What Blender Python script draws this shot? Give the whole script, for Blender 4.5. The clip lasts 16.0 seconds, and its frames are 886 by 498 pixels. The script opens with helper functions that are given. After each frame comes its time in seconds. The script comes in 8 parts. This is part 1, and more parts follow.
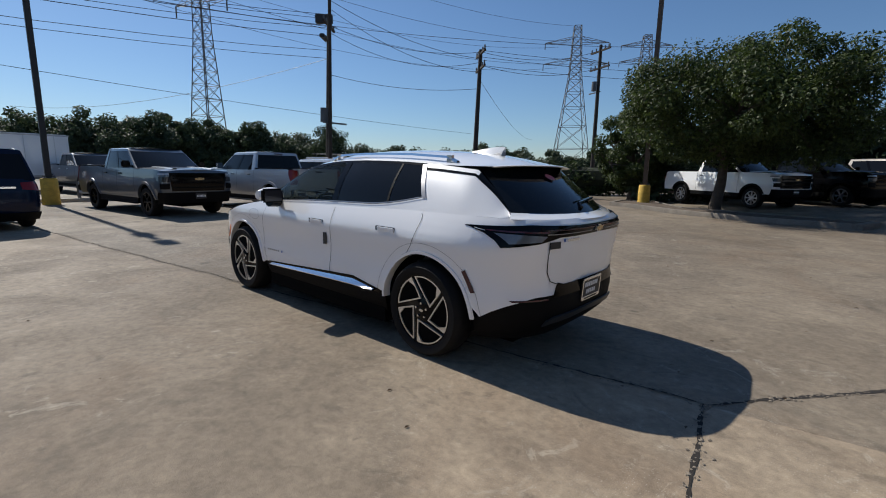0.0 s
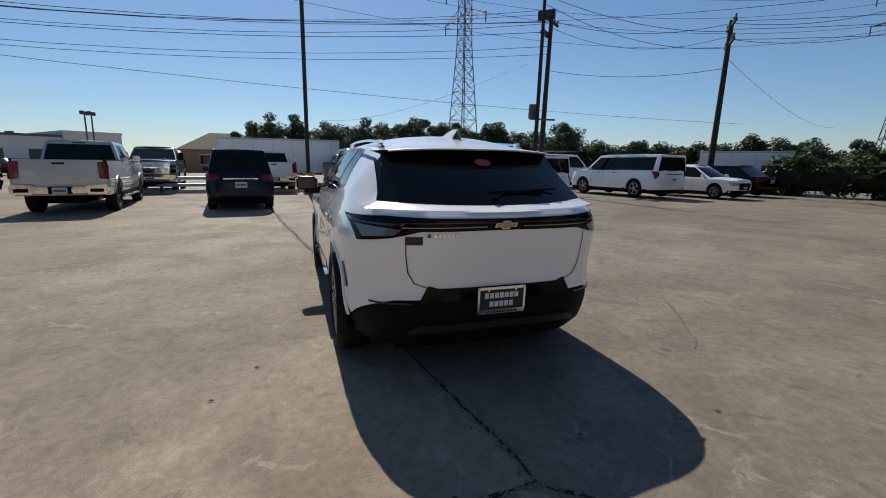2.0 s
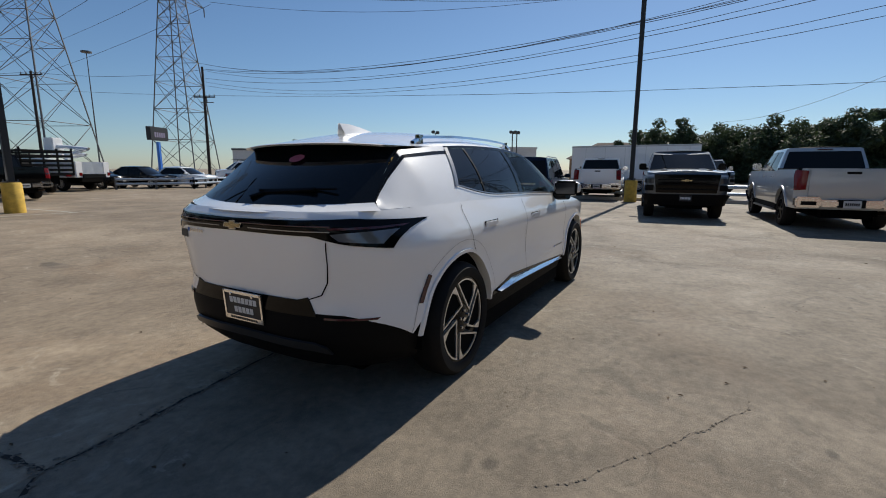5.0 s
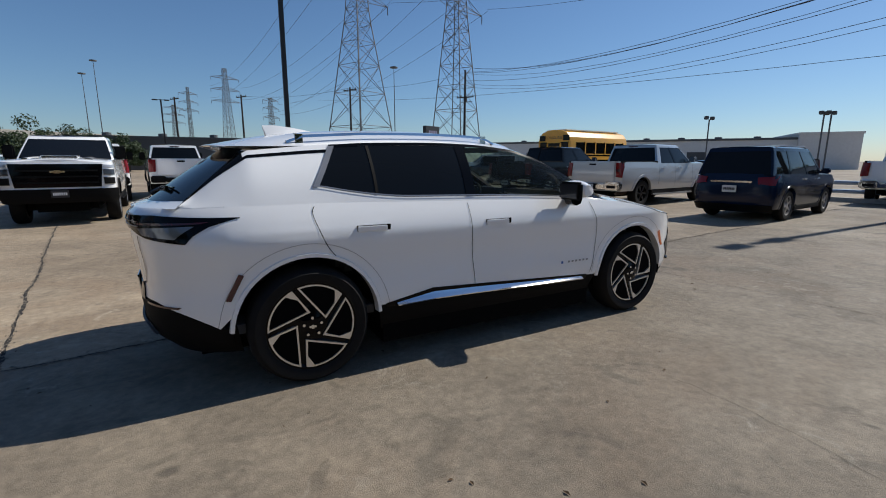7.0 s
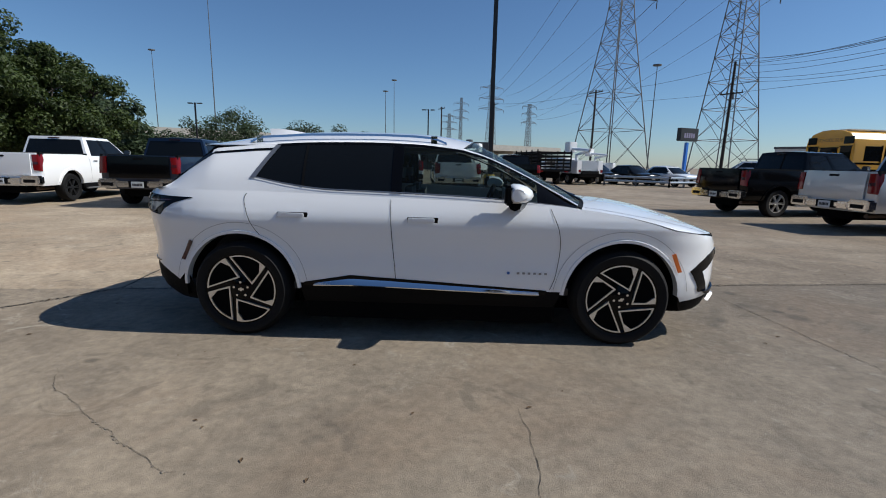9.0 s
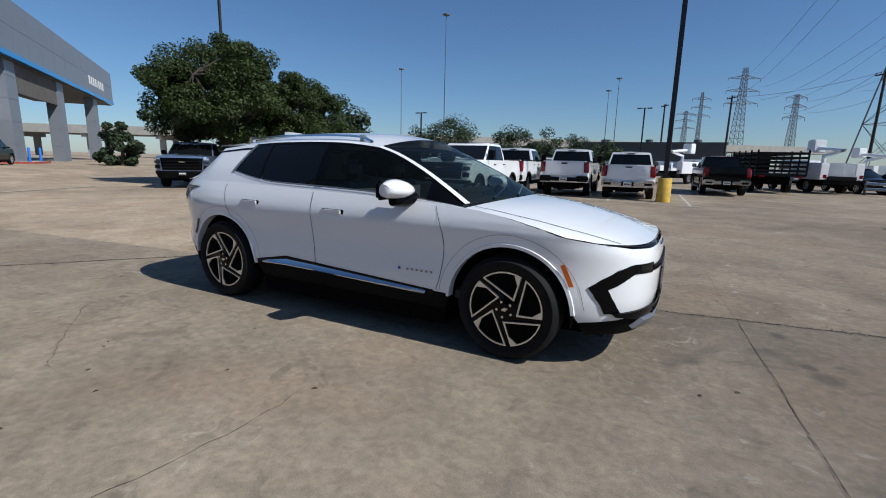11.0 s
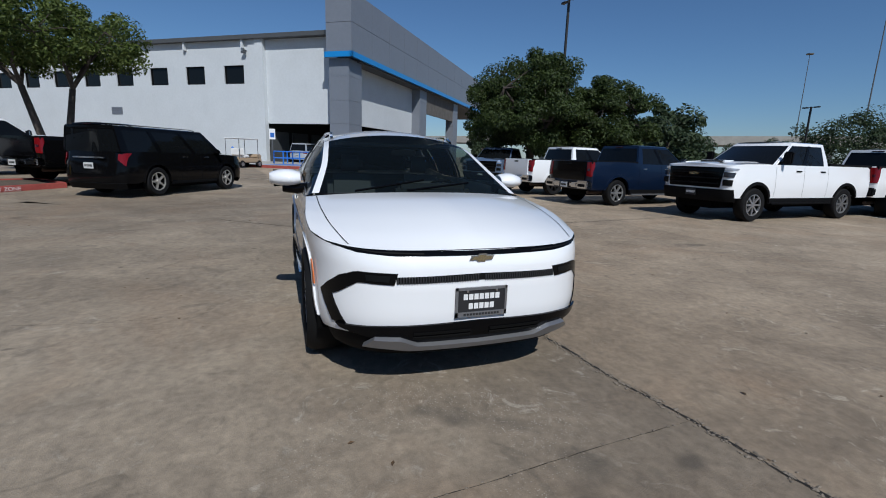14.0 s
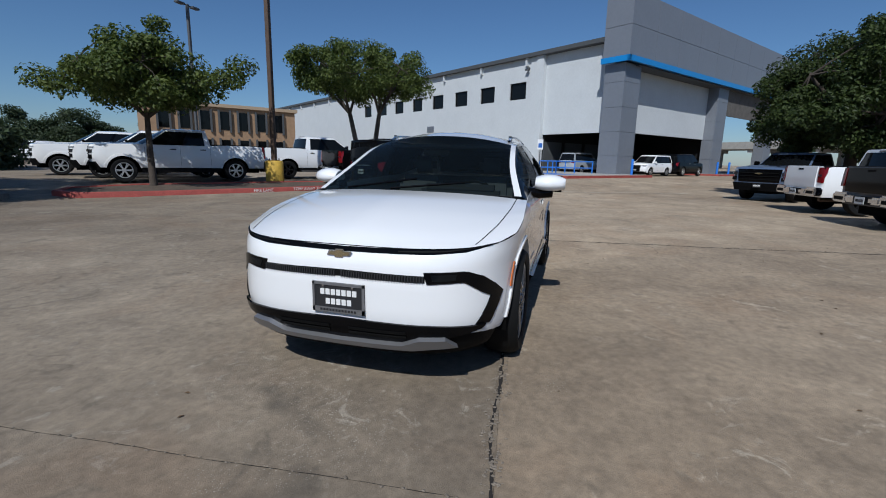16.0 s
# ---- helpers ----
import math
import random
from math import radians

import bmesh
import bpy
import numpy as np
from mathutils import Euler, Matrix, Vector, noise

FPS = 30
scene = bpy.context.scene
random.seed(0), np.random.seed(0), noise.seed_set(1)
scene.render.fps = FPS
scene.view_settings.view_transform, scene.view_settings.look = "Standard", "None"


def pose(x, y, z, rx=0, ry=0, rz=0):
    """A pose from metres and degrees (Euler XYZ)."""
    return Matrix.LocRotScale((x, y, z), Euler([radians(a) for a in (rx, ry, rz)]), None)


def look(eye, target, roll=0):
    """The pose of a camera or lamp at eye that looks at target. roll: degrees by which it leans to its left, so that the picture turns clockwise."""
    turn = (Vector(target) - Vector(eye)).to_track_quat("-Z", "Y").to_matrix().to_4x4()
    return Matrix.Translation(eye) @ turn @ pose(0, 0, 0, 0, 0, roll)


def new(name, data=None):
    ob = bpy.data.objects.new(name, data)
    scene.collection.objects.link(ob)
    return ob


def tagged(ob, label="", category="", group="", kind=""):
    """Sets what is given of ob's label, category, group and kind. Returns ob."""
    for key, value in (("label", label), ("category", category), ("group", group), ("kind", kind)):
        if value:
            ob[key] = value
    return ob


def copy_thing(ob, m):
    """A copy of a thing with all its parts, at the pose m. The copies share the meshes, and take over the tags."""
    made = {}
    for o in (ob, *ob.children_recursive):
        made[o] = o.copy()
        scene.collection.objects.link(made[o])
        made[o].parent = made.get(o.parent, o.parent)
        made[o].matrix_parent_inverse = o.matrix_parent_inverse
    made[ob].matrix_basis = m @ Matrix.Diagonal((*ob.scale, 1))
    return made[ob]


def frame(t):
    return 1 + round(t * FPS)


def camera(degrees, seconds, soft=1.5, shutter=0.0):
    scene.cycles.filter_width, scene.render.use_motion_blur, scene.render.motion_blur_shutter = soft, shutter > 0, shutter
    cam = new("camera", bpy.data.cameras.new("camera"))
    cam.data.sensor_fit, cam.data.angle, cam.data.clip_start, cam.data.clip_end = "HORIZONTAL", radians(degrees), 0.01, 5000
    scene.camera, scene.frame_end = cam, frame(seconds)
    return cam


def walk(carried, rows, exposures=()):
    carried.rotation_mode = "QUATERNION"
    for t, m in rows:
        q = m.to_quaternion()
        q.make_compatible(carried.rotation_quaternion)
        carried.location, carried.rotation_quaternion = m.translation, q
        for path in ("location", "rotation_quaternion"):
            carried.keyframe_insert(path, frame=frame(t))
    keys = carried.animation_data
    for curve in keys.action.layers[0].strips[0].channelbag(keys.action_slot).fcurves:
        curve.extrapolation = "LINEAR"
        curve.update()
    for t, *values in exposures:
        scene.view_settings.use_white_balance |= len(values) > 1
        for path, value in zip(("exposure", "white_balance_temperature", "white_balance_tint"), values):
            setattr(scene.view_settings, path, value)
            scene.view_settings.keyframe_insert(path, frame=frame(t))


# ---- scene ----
cam = camera(88.1, 16.0, soft=1.0)
PATH = [
    (0, (-3.865, 3.409, 1.459), (-2.561, 1.932, 1.117), 1.0),
    (0.5, (-4.236, 2.921, 1.442), (-2.759, 1.622, 1.084), 1.2),
    (1, (-4.572, 2.4, 1.443), (-2.934, 1.312, 1.081), 1.0),
    (1.5, (-4.783, 1.828, 1.424), (-3.016, 0.962, 1.064), 0.9),
    (2, (-4.928, 1.219, 1.397), (-3.06, 0.602, 1.033), 0.7),
    (2.5, (-4.981, 0.602, 1.39), (-3.044, 0.271, 1.02), 0.5),
    (3, (-4.981, -0.02, 1.372), (-3.018, -0.057, 0.992), 0.5),
    (3.5, (-4.86, -0.622, 1.355), (-2.912, -0.387, 0.971), 0.4),
    (4, (-4.663, -1.183, 1.337), (-2.762, -0.688, 0.962), 0.4),
    (4.5, (-4.408, -1.722, 1.336), (-2.58, -0.989, 0.984), 0.3),
    (5.75, (-3.432, -2.913, 1.374), (-1.939, -1.63, 1.022), 0.1),
    (7, (-2.092, -3.734, 1.396), (-1.137, -2.017, 1.02), 0.0),
    (7.5, (-1.545, -3.977, 1.383), (-0.852, -2.137, 1.016), 0.1),
    (8, (-1.008, -4.133, 1.414), (-0.562, -2.22, 1.038), 0.9),
    (8.5, (-0.425, -4.306, 1.392), (-0.23, -2.348, 1.03), 1.2),
    (9, (0.162, -4.374, 1.386), (0.124, -2.409, 1.015), 1.3),
    (10.25, (1.669, -4.228, 1.383), (1.069, -2.358, 1.005), 1.3),
    (11.5, (3.057, -3.535, 1.402), (1.943, -1.917, 1.025), 1.3),
    (12, (3.549, -3.166, 1.413), (2.249, -1.692, 1.04), 1.2),
    (12.5, (3.946, -2.705, 1.414), (2.481, -1.398, 1.032), 1.4),
    (13, (4.313, -2.197, 1.414), (2.702, -1.079, 1.022), 1.4),
    (13.5, (4.555, -1.642, 1.396), (2.816, -0.739, 0.996), 1.4),
    (14, (4.756, -1.081, 1.391), (2.909, -0.426, 0.995), 1.8),
    (14.5, (4.83, -0.501, 1.366), (2.906, -0.126, 0.97), 2.1),
    (15, (4.847, 0.084, 1.355), (2.888, 0.152, 0.96), 2.1),
    (15.5, (4.771, 0.667, 1.351), (2.825, 0.424, 0.956), 1.7),
    (16, (4.663, 1.243, 1.357), (2.773, 0.714, 0.971), 1.3),
]
walk(cam, [(t, look(eye, target, roll)) for t, eye, target, roll in PATH], exposures=[(0, 0.08, 6350, 8), (2, 0.06, 6600, 7), (3.5, 0.04, 6700, 7), (7, 0.06, 6300, 7), (9, 0.08, 6100, 7), (12.5, -0.20, 5850, 7), (13.5, -0.35, 5800, 7), (16, -0.36, 5750, 7)])

# ---- light: late-morning sun from +x, clear sky ----
SUN_EL = 45.2
world = bpy.data.worlds.new("sky")
scene.world = world
world.use_nodes = True
wn = world.node_tree.nodes
sky = wn.new("ShaderNodeTexSky")
sky.sky_type, sky.sun_disc = "NISHITA", False
sky.sun_elevation, sky.sun_rotation = radians(SUN_EL), radians(90)
sky.air_density, sky.dust_density, sky.ozone_density = 1.0, 0.28, 7.5
wn["Background"].inputs["Strength"].default_value = 0.084
world.node_tree.links.new(sky.outputs[0], wn["Background"].inputs[0])
sun = new("sun", bpy.data.lights.new("sun", "SUN"))
sun.data.energy, sun.data.angle, sun.data.color = 5.0, radians(0.55), (1.0, 0.93, 0.84)
sun.matrix_basis = look((60, 0, 60 * math.tan(radians(SUN_EL))), (0, 0, 0))
# ---- materials ----
def mat(name, color, rough=0.5, metal=0.0, coat=0.0, spec=0.5, vary=0.0, scale=4.0, bump=0.0, bscale=40.0, dark=None, rand=0.0):
    """Principled surface; vary: blotches of another tone at two scales, bump: fine relief, rand: tone by object."""
    m = bpy.data.materials.new(name)
    m.use_nodes = True
    nt = m.node_tree
    b = nt.nodes["Principled BSDF"]
    b.inputs["Base Color"].default_value = (*color, 1)
    b.inputs["Roughness"].default_value, b.inputs["Metallic"].default_value = rough, metal
    b.inputs["Coat Weight"].default_value, b.inputs["Specular IOR Level"].default_value = coat, spec
    b.inputs["Coat Roughness"].default_value = 0.03
    if vary or bump:
        tc = nt.nodes.new("ShaderNodeTexCoord")
    if vary:
        n1, n2 = nt.nodes.new("ShaderNodeTexNoise"), nt.nodes.new("ShaderNodeTexNoise")
        n1.inputs["Scale"].default_value, n2.inputs["Scale"].default_value = scale, scale * 9
        n1.inputs["Detail"].default_value = n2.inputs["Detail"].default_value = 6
        add = nt.nodes.new("ShaderNodeMath")
        add.operation = "ADD"
        mix = nt.nodes.new("ShaderNodeMix")
        mix.data_type = "RGBA"
        ramp = nt.nodes.new("ShaderNodeMapRange")
        ramp.inputs[1].default_value, ramp.inputs[2].default_value = 0.7, 1.3
        for n in (n1, n2):
            nt.links.new(tc.outputs["Object"], n.inputs["Vector"])
        nt.links.new(n1.outputs["Fac"], add.inputs[0])
        nt.links.new(n2.outputs["Fac"], add.inputs[1])
        nt.links.new(add.outputs[0], ramp.inputs[0])
        nt.links.new(ramp.outputs[0], mix.inputs["Factor"])
        d = dark or tuple(c * (1 - vary) for c in color)
        mix.inputs["A"].default_value, mix.inputs["B"].default_value = (*d, 1), (*[min(1, c * (1 + vary * 0.5)) for c in color], 1)
        out = mix.outputs["Result"]
        if rand:
            info = nt.nodes.new("ShaderNodeObjectInfo")
            hsv = nt.nodes.new("ShaderNodeHueSaturation")
            mr = nt.nodes.new("ShaderNodeMapRange")
            mr.inputs[3].default_value, mr.inputs[4].default_value = 1 - rand, 1 + rand
            nt.links.new(info.outputs["Random"], mr.inputs[0])
            nt.links.new(mr.outputs[0], hsv.inputs["Value"])
            nt.links.new(out, hsv.inputs["Color"])
            out = hsv.outputs[0]
        nt.links.new(out, b.inputs["Base Color"])
    if bump:
        n3, bp = nt.nodes.new("ShaderNodeTexNoise"), nt.nodes.new("ShaderNodeBump")
        n3.inputs["Scale"].default_value, n3.inputs["Detail"].default_value = bscale, 5
        bp.inputs["Strength"].default_value, bp.inputs["Distance"].default_value = bump, 0.02
        nt.links.new(tc.outputs["Object"], n3.inputs["Vector"])
        nt.links.new(n3.outputs["Fac"], bp.inputs["Height"])
        nt.links.new(bp.outputs[0], b.inputs["Normal"])
    return m


def glass_mat(name, tint, rough=0.02, see=0.0):
    """Tinted car glass: a dark gloss pane, see-through by the share 'see'."""
    m = mat(name, tint, rough, spec=0.22)
    if see:
        nt = m.node_tree
        t, mx = nt.nodes.new("ShaderNodeBsdfTransparent"), nt.nodes.new("ShaderNodeMixShader")
        t.inputs[0].default_value = (0.75, 0.85, 0.82, 1)
        mx.inputs[0].default_value = 1 - see
        nt.links.new(t.outputs[0], mx.inputs[1])
        nt.links.new(nt.nodes["Principled BSDF"].outputs[0], mx.inputs[2])
        nt.links.new(mx.outputs[0], nt.nodes["Material Output"].inputs[0])
    return m


WHITE = mat("white paint", (0.86, 0.865, 0.87), 0.25, coat=1.0)
BLACK = mat("gloss black", (0.003, 0.003, 0.0035), 0.10, spec=0.14, coat=0.04)
TRIM = mat("black plastic", (0.004, 0.004, 0.0045), 0.65, spec=0.12, bump=0.1, bscale=300)
GRILLE = mat("dark grille", (0.003, 0.003, 0.003), 0.65, spec=0.15)
TYRE = mat("tyre rubber", (0.006, 0.006, 0.0065), 0.75, spec=0.25, vary=0.3, scale=12)
GLASS = glass_mat("privacy glass", (0.006, 0.007, 0.008))
GLASS_F = glass_mat("tinted glass", (0.008, 0.011, 0.012), see=0.6)
CHROME = mat("chrome", (0.75, 0.76, 0.78), 0.12, 1.0)
SATIN = mat("satin silver", (0.30, 0.30, 0.31), 0.35, 0.7)
MACHINED = mat("machined alloy", (0.78, 0.77, 0.75), 0.28, 0.85)
ALLOY = mat("silver alloy", (0.45, 0.45, 0.46), 0.35, 0.8)
RED = mat("red lens", (0.16, 0.004, 0.006), 0.15, spec=0.3, coat=0.3)
DARKRED = mat("dark red lens", (0.05, 0.006, 0.012), 0.2, coat=0.5)
AMBER = mat("amber lens", (0.55, 0.13, 0.02), 0.3)
LENS = mat("clear lens", (0.42, 0.43, 0.45), 0.08, 0.3, coat=0.8)
GOLD = mat("gold emblem", (0.50, 0.41, 0.24), 0.22, 0.8)
SMOKE = mat("smoked lens", (0.03, 0.03, 0.034), 0.08, spec=0.5, coat=0.3)
MATTE = mat("grey print", (0.42, 0.42, 0.42), 0.6)
PLATE_W = mat("white plate", (0.62, 0.63, 0.62), 0.4, vary=0.12, scale=30)
INK = mat("black ink", (0.02, 0.02, 0.022), 0.5)
PAPER = mat("white print", (0.75, 0.75, 0.74), 0.5)
SEAT = mat("grey seat", (0.10, 0.10, 0.105), 0.75)
BLUE_INK = mat("blue badge", (0.03, 0.12, 0.42), 0.35)
PINK = mat("red sticker", (0.42, 0.09, 0.13), 0.5)
UNDER = mat("underbody", (0.0025, 0.0025, 0.0025), 0.95, spec=0.1)
SILVER = mat("silver paint", (0.46, 0.48, 0.50), 0.32, 0.35, coat=1.0)
GREYP = mat("grey paint", (0.085, 0.105, 0.13), 0.3, 0.4, coat=0.8)
BLUEP = mat("dark blue paint", (0.004, 0.011, 0.032), 0.28, 0.2, coat=0.35)
NAVY = mat("navy paint", (0.004, 0.010, 0.030), 0.18, spec=0.22, coat=0.1)
BLACKP = mat("black paint", (0.0035, 0.0035, 0.004), 0.10, spec=0.18, coat=0.0)
BLUEG = mat("blue-grey paint", (0.16, 0.22, 0.34), 0.3, 0.4, coat=1.0)
BUSY = mat("school bus yellow", (0.72, 0.36, 0.02), 0.4, coat=0.4, vary=0.08, scale=3)
YELLOW = mat("yellow paint on concrete", (0.62, 0.40, 0.06), 0.75, vary=0.35, scale=5, bump=0.3, bscale=60)
STEEL = mat("galvanised steel", (0.10, 0.105, 0.112), 0.6, 0.25, vary=0.2, scale=2)
RUST = mat("brown steel pole", (0.10, 0.065, 0.045), 0.6, 0.2, vary=0.3, scale=3)
POLE = mat("dark bronze pole", (0.025, 0.024, 0.024), 0.5, 0.2)
WOODP = mat("weathered timber pole", (0.030, 0.024, 0.020), 0.85, vary=0.35, scale=3, bump=0.4, bscale=25)
CABLE = mat("cable", (0.03, 0.03, 0.035), 0.6)
CONC = mat("cast concrete", (0.40, 0.38, 0.34), 0.85, vary=0.2, scale=0.8, bump=0.25, bscale=30)
KERB = mat("red painted kerb", (0.36, 0.075, 0.06), 0.75, vary=0.3, scale=3, bump=0.3, bscale=40)
STUCCO = mat("white stucco", (0.56, 0.585, 0.60), 0.8, vary=0.06, scale=0.6, bump=0.2, bscale=60)
PANEL = mat("grey metal panel", (0.205, 0.222, 0.255), 0.45, 0.2, vary=0.06, scale=0.5)
BAND = mat("bright blue band", (0.02, 0.22, 0.56), 0.35, coat=0.3)
BLUER = mat("blue painted rail", (0.03, 0.17, 0.62), 0.45, coat=0.2)
# near-black walls: the unlit depth of the service bay is put into the colour
DIM = mat("shaded interior", (0.010, 0.010, 0.011), 0.9)
BRICK = mat("tan brick", (0.34, 0.22, 0.13), 0.85, vary=0.2, scale=2)
ROOFING = mat("shingle roof", (0.11, 0.085, 0.075), 0.9, vary=0.3, scale=4)
DARKB = mat("dark grey cladding", (0.07, 0.075, 0.08), 0.7, vary=0.12, scale=0.4)
WAREH = mat("pale warehouse wall", (0.62, 0.63, 0.63), 0.7, vary=0.08, scale=0.3)
BARK = mat("bark", (0.075, 0.06, 0.048), 0.95, vary=0.4, scale=5, bump=0.8, bscale=22)
SOIL = mat("bare soil", (0.10, 0.075, 0.055), 0.95, vary=0.4, scale=3, bump=0.5, bscale=20)
GRASS = mat("dry grass", (0.09, 0.11, 0.04), 0.9, vary=0.4, scale=2)
PAINT_LINE = mat("worn white line", (0.46, 0.44, 0.38), 0.8, vary=0.3, scale=8)
TAN = mat("tan paint", (0.40, 0.30, 0.20), 0.7)
HIVIS = mat("lime vest green", (0.35, 0.65, 0.05), 0.6)


def leaf_mat(name, a, b):
    m = mat(name, a, 0.55, spec=0.35)
    nt = m.node_tree
    geo, mix = nt.nodes.new("ShaderNodeNewGeometry"), nt.nodes.new("ShaderNodeMix")
    mix.data_type = "RGBA"
    mix.inputs["A"].default_value, mix.inputs["B"].default_value = (*a, 1), (*b, 1)
    nt.links.new(geo.outputs["Random Per Island"], mix.inputs["Factor"])
    nt.links.new(mix.outputs["Result"], nt.nodes["Principled BSDF"].inputs["Base Color"])
    thin, mx = nt.nodes.new("ShaderNodeBsdfTranslucent"), nt.nodes.new("ShaderNodeMixShader")
    mx.inputs[0].default_value = 0.35
    nt.links.new(mix.outputs["Result"], thin.inputs[0])
    nt.links.new(nt.nodes["Principled BSDF"].outputs[0], mx.inputs[1])
    nt.links.new(thin.outputs[0], mx.inputs[2])
    nt.links.new(mx.outputs[0], nt.nodes["Material Output"].inputs[0])
    return m


LEAF = leaf_mat("oak leaf", (0.018, 0.033, 0.008), (0.070, 0.100, 0.024))
# leaf of distant trees, paler and bluer: slight haze mixed into its colour
LEAF_F = leaf_mat("hazed far leaf", (0.028, 0.045, 0.022), (0.07, 0.10, 0.045))
LEAF_L = leaf_mat("light leaf", (0.040, 0.068, 0.012), (0.13, 0.165, 0.036))
IVY = leaf_mat("hedge leaf", (0.016, 0.030, 0.010), (0.06, 0.09, 0.022))


DRIPS = [(3.33, 0.72, 0.06, 0.08), (3.49, -0.11, 0.10, 0.12), (3.62, 0.17, 0.04, 0.045), (3.42, 0.06, 0.05, 0.06), (-2.28, -1.49, 0.05, 0.04), (-1.4, -2.89, 0.05, 0.03), (1.0, -2.9, 0.03, 0.05), (-5.6, 1.3, 0.05, 0.03)]


def ground_mat():
    """Worn exposed-aggregate concrete: broad stains, tyre wear, patches of loose pale stone."""
    m = bpy.data.materials.new("worn concrete")
    m.use_nodes = True
    nt = m.node_tree
    N, L = nt.nodes, nt.links
    b = N["Principled BSDF"]
    tc = N.new("ShaderNodeTexCoord")

    def noise_tex(scale, detail, rough=0.55, dist=0.0):
        n = N.new("ShaderNodeTexNoise")
        n.inputs["Scale"].default_value, n.inputs["Detail"].default_value = scale, detail
        n.inputs["Roughness"].default_value, n.inputs["Distortion"].default_value = rough, dist
        L.new(tc.outputs["Object"], n.inputs["Vector"])
        return n.outputs["Fac"]

    def rng(v, lo, hi, a=0.0, c=1.0):
        r = N.new("ShaderNodeMapRange")
        for k, x in zip((1, 2, 3, 4), (lo, hi, a, c)):
            r.inputs[k].default_value = x
        L.new(v, r.inputs[0])
        return r.outputs[0]

    def mixc(f, a, c, kind="MIX"):
        x = N.new("ShaderNodeMix")
        x.data_type, x.blend_type = "RGBA", kind
        for sock, val in (("Factor", f), ("A", a), ("B", c)):
            if isinstance(val, tuple):
                x.inputs[sock].default_value = (*val, 1)
            elif isinstance(val, float):
                x.inputs[sock].default_value = val
            else:
                L.new(val, x.inputs[sock])
        return x.outputs["Result"]

    big, mid_, fine, grit = noise_tex(0.16, 6, 0.6, 0.4), noise_tex(0.9, 8, 0.65, 0.6), noise_tex(14, 8, 0.7), noise_tex(150, 3, 0.7)
    col = mixc(rng(big, 0.36, 0.64), (0.258, 0.210, 0.158), (0.405, 0.338, 0.258))
    col = mixc(rng(mid_, 0.32, 0.68), mixc(1.0, col, (0.72, 0.71, 0.71), "MULTIPLY"), mixc(1.0, col, (1.15, 1.13, 1.10), "MULTIPLY"))
    mott = noise_tex(4.5, 8, 0.7, 0.8)
    col = mixc(rng(mott, 0.34, 0.66), mixc(1.0, col, (0.86, 0.86, 0.86), "MULTIPLY"), mixc(1.0, col, (1.07, 1.07, 1.06), "MULTIPLY"))
    def both(p, q):
        x = N.new("ShaderNodeMath")
        x.operation = "MULTIPLY"
        L.new(p, x.inputs[0])
        L.new(q, x.inputs[1])
        return x.outputs[0]

    # pale scaling where the surface has worn through, in ragged patches, and browner dust between
    scuff = both(rng(noise_tex(3.1, 12, 0.78, 1.6), 0.565, 0.61, 0.0, 0.68), rng(noise_tex(0.7, 4, 0.6, 0.8), 0.44, 0.56))
    col = mixc(scuff, col, (0.47, 0.415, 0.335))
    col = mixc(rng(noise_tex(0.42, 6, 0.65, 1.0), 0.50, 0.66, 0.0, 0.45), col, (0.30, 0.215, 0.145))
    col = mixc(rng(noise_tex(1.7, 7, 0.6, 2.2), 0.60, 0.66, 0.0, 0.45), col, (0.155, 0.13, 0.10))
    col = mixc(rng(fine, 0.36, 0.66), mixc(1.0, col, (0.74, 0.74, 0.74), "MULTIPLY"), mixc(1.0, col, (1.08, 1.08, 1.07), "MULTIPLY"))
    # the tone steps along the long joint: paler and warmer to the north, greyer and darker to the south
    xyz, add = N.new("ShaderNodeSeparateXYZ"), N.new("ShaderNodeMath")
    L.new(tc.outputs["Object"], xyz.inputs[0])
    add.operation, add.inputs[1].default_value = "MULTIPLY_ADD", -0.1228
    L.new(xyz.outputs[0], add.inputs[0])
    L.new(xyz.outputs[1], add.inputs[2])
    col = mixc(rng(add.outputs[0], 0.642, 0.656), mixc(1.0, col, (0.82, 0.83, 0.84), "MULTIPLY"), mixc(1.0, col, (1.08, 1.06, 1.03), "MULTIPLY"))
    vor = N.new("ShaderNodeTexVoronoi")
    vor.inputs["Scale"].default_value = 85
    L.new(tc.outputs["Object"], vor.inputs["Vector"])
    spot = rng(vor.outputs["Distance"], 0.14, 0.32, 1.0, 0.0)
    where = rng(noise_tex(0.6, 6, 0.65, 0.8), 0.55, 0.66)
    mul = N.new("ShaderNodeMath")
    mul.operation = "MULTIPLY"
    L.new(spot, mul.inputs[0])
    L.new(where, mul.inputs[1])
    pick = N.new("ShaderNodeSeparateColor")
    L.new(vor.outputs["Color"], pick.inputs[0])
    mul2 = N.new("ShaderNodeMath")
    mul2.operation = "MULTIPLY"
    L.new(mul.outputs[0], mul2.inputs[0])
    L.new(rng(pick.outputs[0], 0.45, 0.75), mul2.inputs[1])
    col = mixc(mul2.outputs[0], col, (0.50, 0.45, 0.38))
    col = mixc(rng(grit, 0.52, 0.74, 0.0, 0.45), col, (0.10, 0.085, 0.07))
